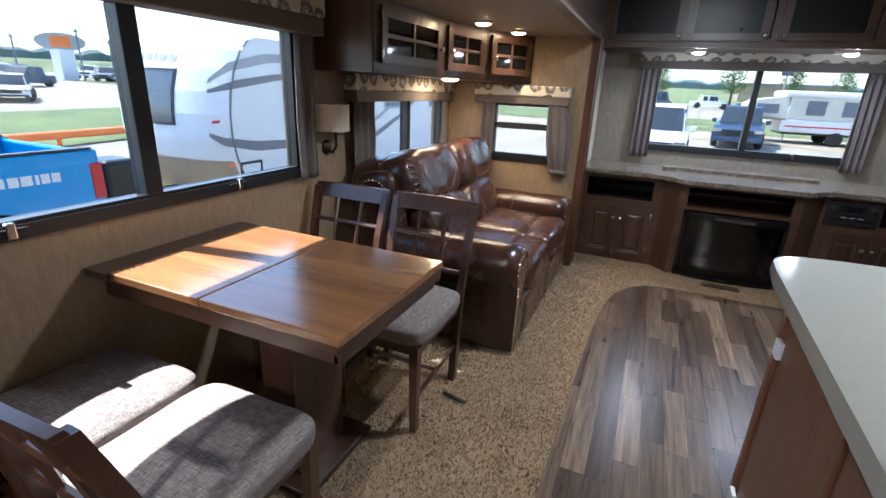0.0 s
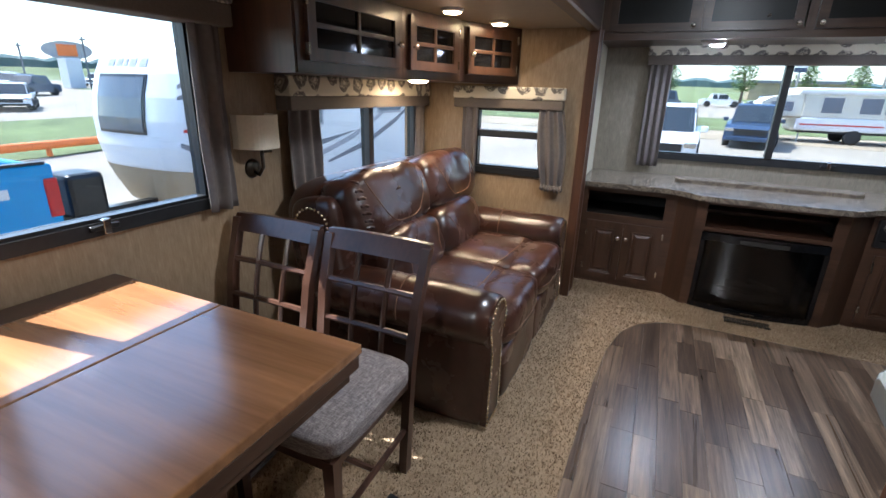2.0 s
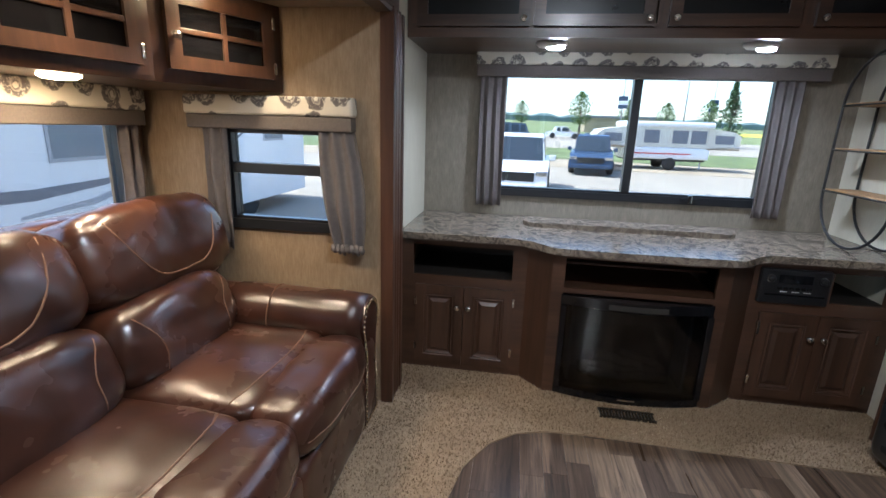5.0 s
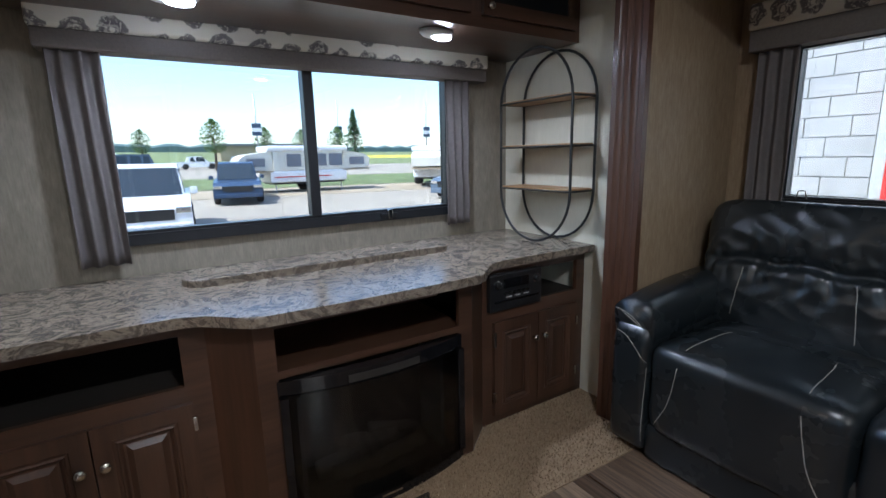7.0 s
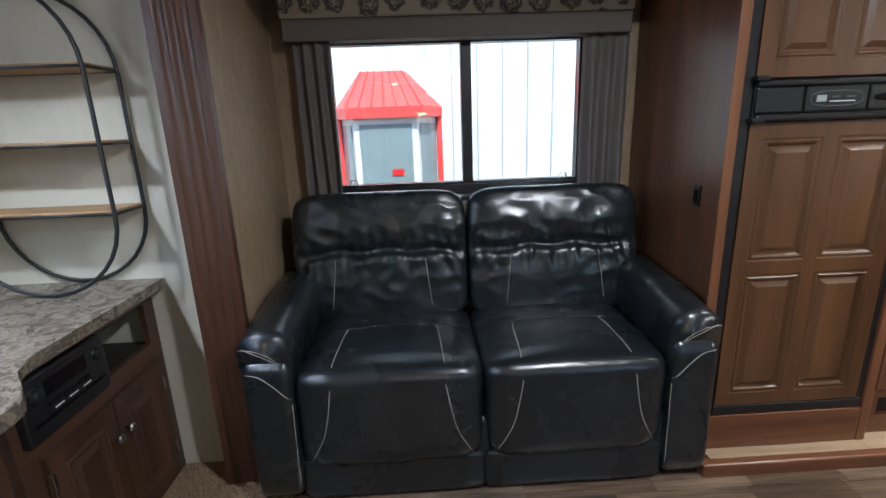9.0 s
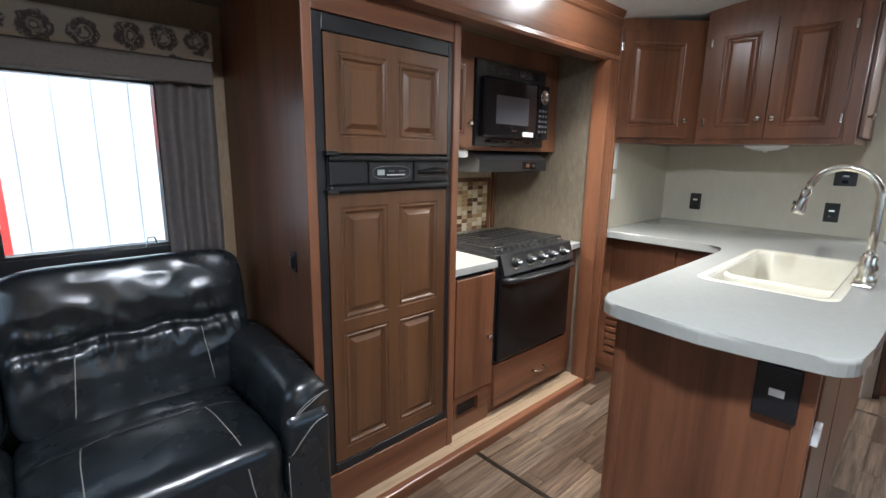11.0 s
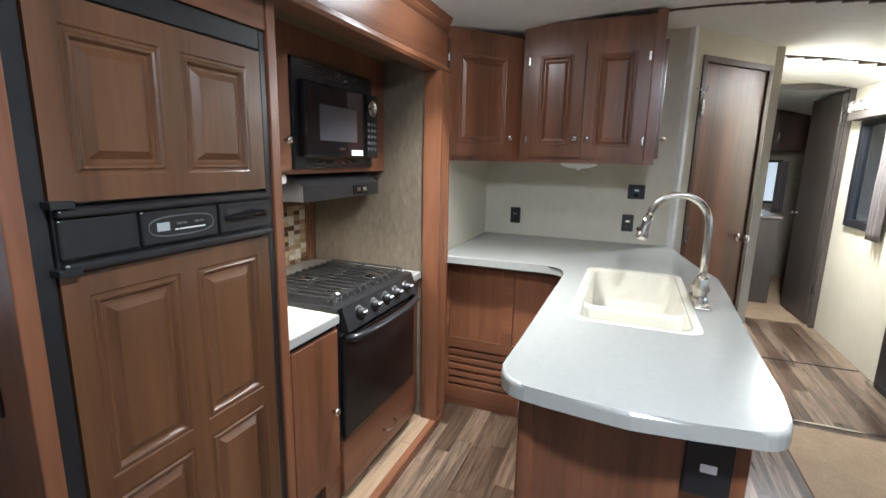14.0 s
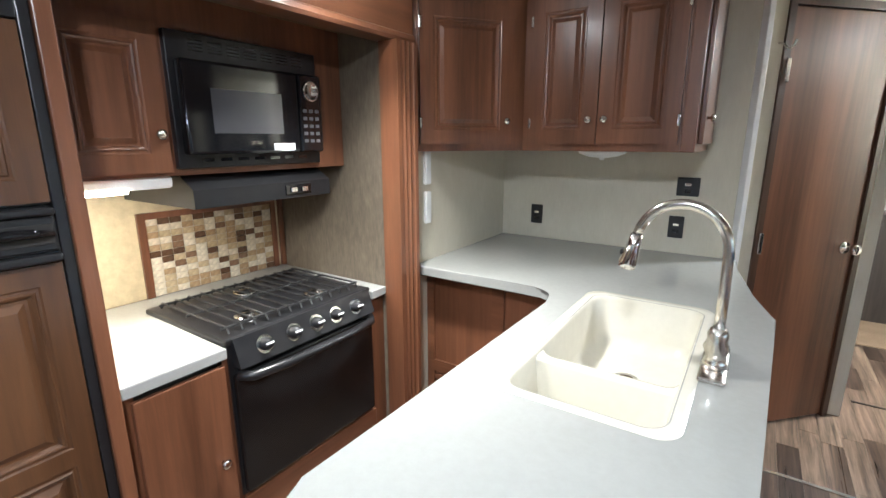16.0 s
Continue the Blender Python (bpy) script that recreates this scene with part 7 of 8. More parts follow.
def car(m, paint, label, length=4.6, width=1.85, height=1.7, suv=True, name="parked_car"):
    """A parked car whose nose points to local -y; the ground at z = 0."""
    t = thing(name, m.translation, label, "car")
    L, W, Hh = length, width, height
    bl = 0.55 * Hh

    def body(bm, prof, w0, w1):
        k = len(prof)
        rings = []
        for s, q in ((-1, 0.93), (-1, 1.0), (1, 1.0), (1, 0.93)):
            rings.append([bm.verts.new((s * (w0 + (w1 - w0) * (z / Hh)) / 2 * (1 if q == 1.0 else 1.0) * (1.0 if q == 1.0 else 0.985), y * (1 if q == 1.0 else 0.985), z)) for y, z in prof])
        for A, B in zip(rings, rings[1:]):
            for j in range(k):
                bm.faces.new((A[j], A[(j + 1) % k], B[(j + 1) % k], B[j]))
        bm.faces.new(rings[0])
        bm.faces.new(rings[-1][::-1])
        return bm
    lower = [(-L / 2, 0.28), (-L / 2 + 0.02, bl * 0.80), (-L / 2 + 0.35, bl * 0.95), (-L * 0.22, bl * 1.05), (L * 0.44, bl * 1.06), (L / 2, bl * 0.95), (L / 2 - 0.02, 0.30)]
    part("body", body(bmesh.new(), lower, W, W * 0.96), paint, t, m=m)
    rear = L * 0.46 if suv else L * 0.30
    cab = [(-L * 0.24, bl), (-L * 0.10, Hh * 0.97), (-L * 0.04, Hh), (rear - 0.25, Hh * 0.985), (rear, bl)]
    part("cabin", body(bmesh.new(), cab, W * 1.0, W * 0.74), paint, t, m=m)
    g = bmesh.new()
    y0, y1 = -L * 0.235, -L * 0.108
    q = [g.verts.new(p) for p in ((-W * 0.40, y0 - 0.02, bl * 1.06), (W * 0.40, y0 - 0.02, bl * 1.06), (W * 0.36, y1 - 0.03, Hh * 0.94), (-W * 0.36, y1 - 0.03, Hh * 0.94))]
    r = [g.verts.new((v.co.x, v.co.y + 0.02, v.co.z)) for v in q]
    g.faces.new(q)
    g.faces.new(r[::-1])
    for j in range(4):
        g.faces.new((q[j], q[(j + 1) % 4], r[(j + 1) % 4], r[j]))
    part("windscreen", g, M_CARGLASS, t, m=m)
    for s in (-1, 1):
        for a, b3 in ((-0.16, 0.06), (0.08, 0.26 if suv else 0.2), (0.28, 0.40))[: 3 if suv else 2]:
            g = bmesh.new()
            z0, z1 = bl * 1.08, Hh * 0.92
            xx0, xx1 = s * (W * (1 - 0.26 * z0 / Hh) / 2 + 0.012), s * (W * (1 - 0.26 * z1 / Hh) / 2 + 0.012)
            q = [g.verts.new(p) for p in ((xx0, a * L, z0), (xx0, b3 * L, z0), (xx1, (b3 - 0.01) * L, z1), (xx1, (a + 0.03) * L, z1))]
            r = [g.verts.new((v.co.x - s * 0.03, v.co.y, v.co.z)) for v in q]
            g.faces.new(q)
            g.faces.new(r[::-1])
            for j in range(4):
                g.faces.new((q[j], q[(j + 1) % 4], r[(j + 1) % 4], r[j]))
            part("side_window", g, M_CARGLASS, t, m=m)
        part("headlight", boxbm(s * W * 0.40 - 0.16, s * W * 0.40 + 0.16, -L / 2 - 0.01, -L / 2 + 0.06, bl * 0.70, bl * 0.84, 0.02), M_CHROME, t, m=m)
        part("mirror", boxbm(s * (W / 2 + 0.08) - 0.09, s * (W / 2 + 0.08) + 0.09, -L * 0.20, -L * 0.17, bl * 1.05, bl * 1.22, 0.02), paint, t, m=m)
        for y in (-L * 0.31, L * 0.31):
            wheel(t, m @ Vector((s * (W / 2 - 0.10), y, 0.34)), 0.34, 0.22, 'x' if abs((m.to_3x3() @ Vector((1, 0, 0))).x) > 0.7 else 'y')
    part("grille", boxbm(-W * 0.30, W * 0.30, -L / 2 - 0.012, -L / 2 + 0.02, bl * 0.55, bl * 0.80, 0.01), M_BPLAST, t, m=m)
    part("bumper", boxbm(-W * 0.46, W * 0.46, -L / 2 - 0.06, -L / 2 + 0.1, 0.28, bl * 0.48, 0.03), M_BPLAST if not suv else paint, t, m=m)
    return t


def at(x, y, rz=0):
    return pose(x, y, ground_z(x, y), 0, 0, rz)


car(at(0.45, 17.4, -4), M_VWHITE, "white sport utility car parked facing the trailer", 4.7, 1.9, 1.85)
car(at(3.85, 25.2, -9), M_VBLUE, "dark blue sport utility car parked on the lot", 4.6, 1.85, 1.70)
car(at(-1.2, 47, -60), M_VGREY, "dark grey pickup-like car far across the lot", 5.0, 1.95, 1.9)
car(at(14.3, 21.6, -62), M_VGREY, "grey-blue sport utility car beside a camper", 5.4, 1.95, 1.85)
for k, (x, y) in enumerate(((6, 66), (11, 66), (14, 67), (44, 66), (50, 68), (56, 66))):
    car(at(x, y, 90), (M_VWHITE, M_VGREY, M_VBLUE, M_VWHITE, M_RED, M_VGREY)[k], "car parked in a far row", 4.5, 1.8, 1.5, False)
car(at(-33, 15.5, 62), M_VWHITE, "white saloon car beyond the grass", 4.8, 1.8, 1.45, False)
for k in range(12):
    x, y = -46 - (k % 3) * 9 - k * 0.4, 13 + 3.4 * k
    car(at(x, y, 30 + 8 * (k % 3)), (M_VBLUE, M_VGREY, M_VWHITE)[k % 3], "car in the far sales rows", 4.7, 1.85, 1.6, k % 2 == 0)


def popup_camper(m, label):
    """A folding camper, opened: white tub, canvas walls, bunk ends and roof. It lies along local x."""
    t = thing("popup_camper", m.translation, label, "camper")
    part("tub", boxbm(-2.1, 2.1, -1.0, 1.0, 0.55, 1.15, 0.08), M_FIBRE, t, "white lower tub", m=m)
    part("stripe", boxbm(-1.9, 1.2, -1.008, -1.0, 0.80, 0.86), M_RED, t, m=m)
    part("skirt", boxbm(-1.95, 1.95, -0.9, 0.9, 0.45, 0.55), M_BPLAST, t, m=m)
    part("canvas", boxbm(-1.9, 1.9, -0.98, 0.98, 1.15, 2.15, 0.03), M_CANVAS, t, m=m)
    for x in (-1.2, 0.2, 1.1):
        part("window", boxbm(x, x + 0.75, -0.992, -0.978, 1.35, 2.0), M_STRIPE, t, "grey mesh window", m=m)
    part("roof", boxbm(-2.2, 2.2, -1.08, 1.08, 2.13, 2.42, 0.10), M_FIBRE, t, "white roof", m=m)
    for s in (-1, 1):
        b = bmesh.new()
        o = [(1.9, 1.15), (3.5, 1.25), (3.55, 1.75), (3.2, 1.98), (1.95, 2.15)]
        A = [b.verts.new((s * x, -0.95, z)) for x, z in o]
        B = [b.verts.new((s * x, 0.95, z)) for x, z in o]
        b.faces.new(A)
        b.faces.new(B[::-1])
        for j in range(5):
            b.faces.new((A[j], A[(j + 1) % 5], B[(j + 1) % 5], B[j]))
        bk = part("bunk_end", b, M_CANVAS, t, "canvas bunk end", m=m)
        part("window", boxbm(min(s * 2.3, s * 3.2), max(s * 2.3, s * 3.2), -0.965, -0.945, 1.38, 1.80), M_STRIPE, bk, m=m)
        part("bunk_floor", boxbm(min(s * 1.9, s * 3.5), max(s * 1.9, s * 3.5), -1.0, 1.0, 1.08, 1.16), M_DIRT, t, m=m)
        wheel(t, m @ Vector((0.2, s * 0.9, 0.33)), 0.33, 0.2, 'y')
        part("jack", boxbm(s * 1.8 - 0.03, s * 1.8 + 0.03, -0.8, -0.74, 0, 0.5), M_GMETAL, t, m=m)
    return t


popup_camper(at(7.85, 28.7, 3), "white folding camper with cream canvas, opened on the lot")
popup_camper(at(16.4, 29.2, 55), "second folding camper with cream canvas bunk ends")


def leafy_tree(x, y, h, label, seed, conifer=False):
    t = thing("tree", (x, y, ground_z(x, y)), label, "tree")
    rng = random.Random(seed)
    z = ground_z(x, y)
    tr = bmesh.new()
    tube(tr, [(x, y, z - 0.1), (x + 0.03 * h * 0.3, y, z + h * 0.45), (x, y, z + h * (0.95 if conifer else 0.7))], [h * 0.03, h * 0.02, h * 0.006], 7)
    for k in range(7):
        a, zz = rng.random() * 6.28, z + h * (0.35 + 0.07 * k)
        tube(tr, [(x, y, zz), (x + math.cos(a) * h * 0.16, y + math.sin(a) * h * 0.16, zz + h * 0.12)], [h * 0.010, h * 0.003], 5)
    part("trunk", tr, plain("bark", (0.12, 0.09, 0.065), 0.9), t, smooth=True)
    vv, ff = [], []
    for k in range(900):
        if conifer:
            u = rng.random() ** 0.75
            r = h * 0.30 * (1 - u) * (0.55 + 0.45 * abs(math.sin(u * 22))) * math.sqrt(rng.random())
            zz = z + h * (0.12 + 0.88 * u)
        else:
            u = rng.random()
            r = h * 0.26 * math.sqrt(max(0.02, 1 - (2 * u - 0.9) ** 2)) * rng.random() ** 0.5
            zz = z + h * (0.36 + 0.64 * u)
        a = rng.random() * 6.28
        if not conifer and math.sin(3 * a + seed) > 0.45 and u > 0.35:
            r *= 0.5
        c = Vector((x + r * math.cos(a), y + r * math.sin(a), zz))
        s = h * (0.032 if conifer else 0.03)
        k0 = len(vv)
        for q in range(4):
            vv.append(tuple(c + Vector((rng.uniform(-s, s), rng.uniform(-s, s), rng.uniform(-s, s) * 0.7))))
        ff += [(k0, k0 + 1, k0 + 2), (k0 + 1, k0 + 2, k0 + 3)]
    me = bpy.data.meshes.new("crown")
    me.from_pydata(vv, [], ff)
    me.materials.append(plain("leaves", (0.05, 0.10, 0.035) if conifer else (0.09, 0.15, 0.04), 0.7, 0, 0.35, 1.5))
    ob = new("crown", me)
    ob.parent = t
    ob.matrix_parent_inverse = Matrix.Translation(t.location).inverted()


leafy_tree(7.0, 58, 5.4, "young green tree beyond the lot", 1)
leafy_tree(12.6, 60, 4.8, "young green tree beside a lamp post", 2)
leafy_tree(16.8, 60, 4.6, "young green tree behind the campers", 3)
leafy_tree(21.3, 60, 5.0, "round green tree beside the spruce", 4)
leafy_tree(23.5, 60, 7.2, "dark green spruce behind the campers", 5, True)
leafy_tree(0.5, 80, 5.0, "small far green tree", 6)
for x, y, h, bn in ((11.4, 58, 8.2, True), (18.6, 60, 10.5, False), (22.2, 62, 8.4, True), (33, 58, 8.5, True), (-3.5, 70, 8.0, False)):
    z = ground_z(x, y)
    t = thing("lamp_post", (x, y, z), "grey lamp post on the lot", "lamp post")
    part("pole", tube(bmesh.new(), [(x, y, z), (x, y, z + h)], 0.09, 8), M_GMETAL, t, smooth=True)
    if bn:
        part("banner", boxbm(x - 0.5, x + 0.5, y - 0.13, y - 0.1, z + h * 0.46, z + h * 0.62), M_VBLUE, t, "blue and white banner")
        part("banner_stripe", boxbm(x - 0.5, x + 0.5, y - 0.14, y - 0.13, z + h * 0.51, z + h * 0.56), M_VWHITE, t)
t = thing("far_shed", (20, 110, ground_z(20, 110)), "low far brown building", "building")
part("wall", boxbm(14, 30, 108, 114, ground_z(20, 110), ground_z(20, 110) + 3.0), M_DIRT, t)
part("roof", boxbm(13.5, 30.5, 107.5, 114.5, ground_z(20, 110) + 3.0, ground_z(20, 110) + 3.5), M_STRIPE, t)

# ---- travel trailer parked alongside ----
t = thing("travel_trailer", (-4.9, 8, ground_z(-4.9, 8)), "white travel trailer with grey stripes parked alongside", "trailer")
SIDE = -3.655
NOSE = [(4.40, 1.88), (4.05, 1.82), (3.80, 1.68), (3.55, 1.41), (3.38, 1.11), (3.30, 0.80), (3.30, 0.45), (3.40, 0.18), (3.60, -0.12), (3.90, -0.46)]


def front_y(x, z):
    """How far forward the moulded nose reaches at this width and height."""
    for (y0, z0), (y1, z1) in zip(NOSE, NOSE[1:]):
        if z1 <= z <= z0:
            y = y0 + (y1 - y0) * (z - z0) / (z1 - z0)
            break
    u = abs((x + 4.83) / 1.175)
    return 4.40 - (4.40 - y) * 0.58 + 0.26 * u ** 3


b = bmesh.new()
rings = []
for k in range(17):
    x = SIDE - 2.35 * k / 16
    ring = [b.verts.new((x, 12.6, -0.46)), b.verts.new((x, 12.6, 1.90))]
    rings.append(ring + [b.verts.new((x, front_y(x, z), z)) for y, z in NOSE])
for A, B in zip(rings, rings[1:]):
    for j in range(len(A)):
        b.faces.new((A[j], A[(j + 1) % len(A)], B[(j + 1) % len(A)], B[j]))
b.faces.new(rings[0])
b.faces.new(rings[-1][::-1])
bmesh.ops.recalc_face_normals(b, faces=b.faces[:])
part("body", b, M_FIBRE, t, "white fibreglass body")


def nose_sheet(x0, x1, z0, z1, lift, n=8):
    """A thin sheet that lies on the curved nose."""
    b = bmesh.new()
    g = []
    for d in (lift, -0.01):
        g.append([[b.verts.new((x0 + (x1 - x0) * i / n, front_y(x0 + (x1 - x0) * i / n, z0 + (z1 - z0) * j / n) - d, z0 + (z1 - z0) * j / n)) for i in range(n + 1)] for j in range(n + 1)])
    for q in g:
        for j in range(n):
            for i in range(n):
                b.faces.new((q[j][i], q[j][i + 1], q[j + 1][i + 1], q[j + 1][i]))
    rim = [(0, i) for i in range(n)] + [(j, n) for j in range(n)] + [(n, n - i) for i in range(n)] + [(n - j, 0) for j in range(n)]
    for (j, i), (j2, i2) in zip(rim, rim[1:] + rim[:1]):
        b.faces.new((g[0][j][i], g[1][j][i], g[1][j2][i2], g[0][j2][i2]))
    bmesh.ops.recalc_face_normals(b, faces=b.faces[:])
    return b


# Grey-blue base colour stands in for sky reflected in the front window.
M_NOSEGLASS = plain("trailer_front_glass_sky_grey", (0.10, 0.12, 0.14), 0.08)
fw = part("front_window", nose_sheet(-5.50, -4.44, 0.62, 1.40, 0.012), M_BPLAST, t, "dark rim of the front window")
part("glass", nose_sheet(-5.46, -4.48, 0.66, 1.36, 0.020), M_NOSEGLASS, fw, "front window, sky reflection put into its grey")
b = bmesh.new()
tube(b, [(SIDE + 0.004, front_y(SIDE, z) + 0.02, z) for y, z in NOSE[1:-1]], 0.016, 6)
part("cap_seam", b, M_STRIPE, t, "dark seam of the front cap")


def swoosh(pts, w, mt):
    b = bmesh.new()
    lo, hi = [], []
    k = len(pts)
    for i, (y, z) in enumerate(pts):
        ww = w * math.sin(math.pi * (0.12 + 0.88 * i / (k - 1)) * 0.97)
        lo.append(b.verts.new((-3.648, y, z - ww / 2)))
        hi.append(b.verts.new((-3.648, y, z + ww / 2)))
    for i in range(k - 1):
        b.faces.new((lo[i], lo[i + 1], hi[i + 1], hi[i]))
    ex = bmesh.ops.extrude_face_region(b, geom=b.faces[:])
    bmesh.ops.translate(b, verts=[v for v in ex["geom"] if isinstance(v, bmesh.types.BMVert)], vec=(-0.012, 0, 0))
    part("stripe", b, mt, t, "grey swoosh stripe")


M_STRIPE2 = plain("trailer_pale_stripe", (0.36, 0.37, 0.40), 0.35)
swoosh([(3.72, 1.25), (4.1, 1.45), (4.8, 1.60), (5.8, 1.68), (7.0, 1.70)], 0.14, M_STRIPE2)
swoosh([(3.70, 1.12), (4.2, 1.22), (5.0, 1.34), (6.2, 1.40)], 0.12, M_STRIPE)
swoosh([(3.66, 0.55), (3.9, 0.44), (4.5, 0.33), (5.4, 0.30), (6.4, 0.36), (7.4, 0.50)], 0.15, M_STRIPE)
swoosh([(5.2, 0.05), (6.2, 0.12), (7.4, 0.40), (8.6, 0.85), (9.6, 1.3)], 0.10, M_STRIPE2)
swoosh([(6.6, 0.0), (7.8, 0.22), (9.0, 0.62), (10.4, 1.25)], 0.12, M_STRIPE)
# Side windows: the reflected sky is put into their pale grey.
for y0, y1, z0, z1 in ((5.65, 6.5, 0.66, 1.25), (8.3, 9.3, 0.80, 1.30), (10.6, 11.5, 0.80, 1.30)):
    w = part("window", boxbm(-3.652, -3.640, y0, y1, z0, z1, 0.004), M_STRIPE2, t, "side window, sky reflection put into its grey")
    part("glass", boxbm(-3.641, -3.636, y0 + 0.05, y1 - 0.05, z0 + 0.05, z1 - 0.05), plain("trailer_glass_sky_grey", (0.20, 0.23, 0.26), 0.06), w)
part("hatch", boxbm(-3.656, -3.648, 4.15, 4.55, -0.18, 0.10, 0.01), M_FIBRE, t)
b = bmesh.new()
wall_cells(b, 'x', -3.655, -3.642, 4.13, 4.57, -0.20, 0.12, [(4.17, 4.53, -0.16, 0.08)])
part("hatch_frame", b, M_BPLAST, t)
part("marker_lamp", boxbm(-3.656, -3.638, 3.92, 4.05, 0.08, 0.12, 0.005), M_ORANGE, t)
part("warning_label", boxbm(-3.656, -3.648, 3.72, 3.85, 0.70, 0.74), M_RED, t)
part("rock_guard", nose_sheet(-5.95, -3.70, -0.44, 0.14, 0.012), M_DIRT, t, "tan lower front panel")
for k, (y0, ln) in enumerate(((0.0, 0.16), (0.22, 0.12), (0.4, 0.05), (0.5, 0.13), (0.7, 0.14))):
    part("lettering", nose_sheet(-5.35 + y0, -5.35 + y0 + ln, 1.50, 1.60, 0.008, 2), M_STRIPE2, t, "grey unreadable lettering")
for y in (9.2, 10.1):
    wheel(t, Vector((-3.85, y, ground_z(-3.9, y) + 0.36)), 0.36, 0.22, 'x')
part("tongue", boxbm(-4.95, -4.80, 2.0, 4.0, -0.45, -0.33), M_BPLAST, t, "black tow bar")
part("gas_cover", boxbm(-5.00, -4.50, 2.72, 3.16, -0.33, 0.22, 0.06), M_BPLAST, t, "dark grey gas bottle cover")

t.location += Vector((-1.58, 1.08, 0.04))

# ---- blue pickup ----
t = thing("pickup_truck", (-5.3, 0.6, ground_z(-5.3, 0.6)), "bright blue pickup truck with white lettering", "truck")
g0 = ground_z(-5.2, 1)
part("bed_side", boxbm(-4.60, -4.52, 1.0, 3.26, g0 + 0.55, 0.55, 0.03), M_TRUCK, t, "bright blue bed side")
part("bed_side", boxbm(-6.38, -6.30, 1.0, 3.26, g0 + 0.55, 0.55, 0.03), M_TRUCK, t)
part("tailgate", boxbm(-6.30, -4.60, 3.16, 3.24, g0 + 0.6, 0.53, 0.03), M_TRUCK, t)
part("bed_floor", boxbm(-6.30, -4.60, 1.0, 3.2, g0 + 0.6, g0 + 0.7), M_STRIPE, t)
part("bed_rail", boxbm(-4.61, -4.51, 1.0, 3.2, 0.55, 0.575, 0.01), M_BPLAST, t)
part("bed_rail", boxbm(-6.39, -6.29, 1.0, 3.2, 0.55, 0.575, 0.01), M_BPLAST, t)
part("tail_lamp", boxbm(-4.61, -4.505, 3.14, 3.275, -0.02, 0.40, 0.02), M_RED, t, "red tail lamp")
part("bumper", boxbm(-6.3, -4.55, 3.27, 3.42, g0 + 0.45, g0 + 0.65, 0.03), M_CHROME, t)
part("cab", boxbm(-6.36, -4.54, -1.2, 1.0, g0 + 0.5, 0.62, 0.05), M_TRUCK, t)
part("cab_roof", boxbm(-6.2, -4.7, -1.0, 0.9, 0.62, 1.05, 0.10), M_TRUCK, t)
part("bonnet", boxbm(-6.36, -4.54, -2.7, -1.2, g0 + 0.5, 0.45, 0.06), M_TRUCK, t)
for y in (2.15, -1.9):
    for x in (-4.66, -6.24):
        wheel(t, Vector((x, y, g0 + 0.42)), 0.42, 0.26, 'x')
b = bmesh.new()
prism(b, [(2.15 + 0.52 * math.cos(a), g0 + 0.45 + 0.52 * math.sin(a)) for a in np.linspace(0, math.pi, 16)], -0.012, 0.0)
part("wheel_arch", b, M_BPLAST, t, m=Matrix.Translation((-4.52, 0, 0)) @ Matrix(((0, 0, 1, 0), (1, 0, 0, 0), (0, 1, 0, 0), (0, 0, 0, 1))))
for y0, ln in ((1.75, 0.30), (2.08, 0.12), (2.23, 0.10), (2.36, 0.09), (2.47, 0.10), (2.60, 0.03), (2.65, 0.08), (2.75, 0.08)):
    part("lettering", boxbm(-4.522, -4.514, y0, y0 + ln, 0.24, 0.34), M_VWHITE, t, "white lettering bar")
t.location += Vector((-0.99, 0.16, -0.04))
# orange barrier and far sign tower
z = ground_z(-16, 10)
single("barrier_rail", boxbm(-0.11, 0.11, -14, 14, 0.16, 0.38, 0.08), M_ORANGE, "long orange barrier rail by the grass", "barrier", m=pose(-15.6, 12, z, 0, 0, 8))
for y in (0, 4, 8, 12, 16, 20):
    single("barrier_post", boxbm(-0.05, 0.05, -0.05, 0.05, 0, 0.2, 0.01), M_ORANGE, "short post under the orange rail", "post", m=pose(-15.6 - (y - 12) * 0.14, y, ground_z(-15.6, y), 0, 0, 8), group="posts of the orange rail")
t = thing("sign_tower", (-61.8, 34.5, ground_z(-61.8, 34.5)), "tall white sign post with an oval top", "sign")
z = ground_z(-61.8, 34.5)
part("post", boxbm(-62.6, -61.0, 33.7, 35.3, z - 0.3, 3.6, 0.05), M_FIBRE, t)
part("oval", lathe(bmesh.new(), [(0.001, -0.4), (1.0, -0.4), (1.0, 0.4), (0.001, 0.4)], pose(-61.8, 34.5, 4.4, 0, 0, 62) @ pose(0, 0, 0, 90, 0, 0) @ Matrix.Diagonal((2.3, 0.95, 1, 1)), 28), M_GMETAL, t, "grey oval board")
part("emblem", boxbm(-0.9, 0.9, -0.5, -0.42, -0.6, 0.6, 0.02), M_ORANGE, t, "orange emblem", m=pose(-61.8, 34.5, 4.4, 0, 0, 62))
for x, y, h in ((-58.5, 34.4, 5.4), (-62, 40, 4.6), (-66, 46, 5.0), (-64, 31, 4.6)):
    z = ground_z(x, y)
    t = thing("utility_pole", (x, y, z), "thin wooden utility pole", "pole")
    part("pole", tube(bmesh.new(), [(x, y, z), (x, y, z + h)], 0.10, 6), M_STRIPE, t)
    part("crossarm", boxbm(x - 0.6, x + 0.6, y - 0.06, y + 0.06, z + h - 0.4, z + h - 0.25), M_STRIPE, t)
t = thing("sales_office", (-30, 5, ground_z(-30, 5)), "low cream building with a dark roof", "building")
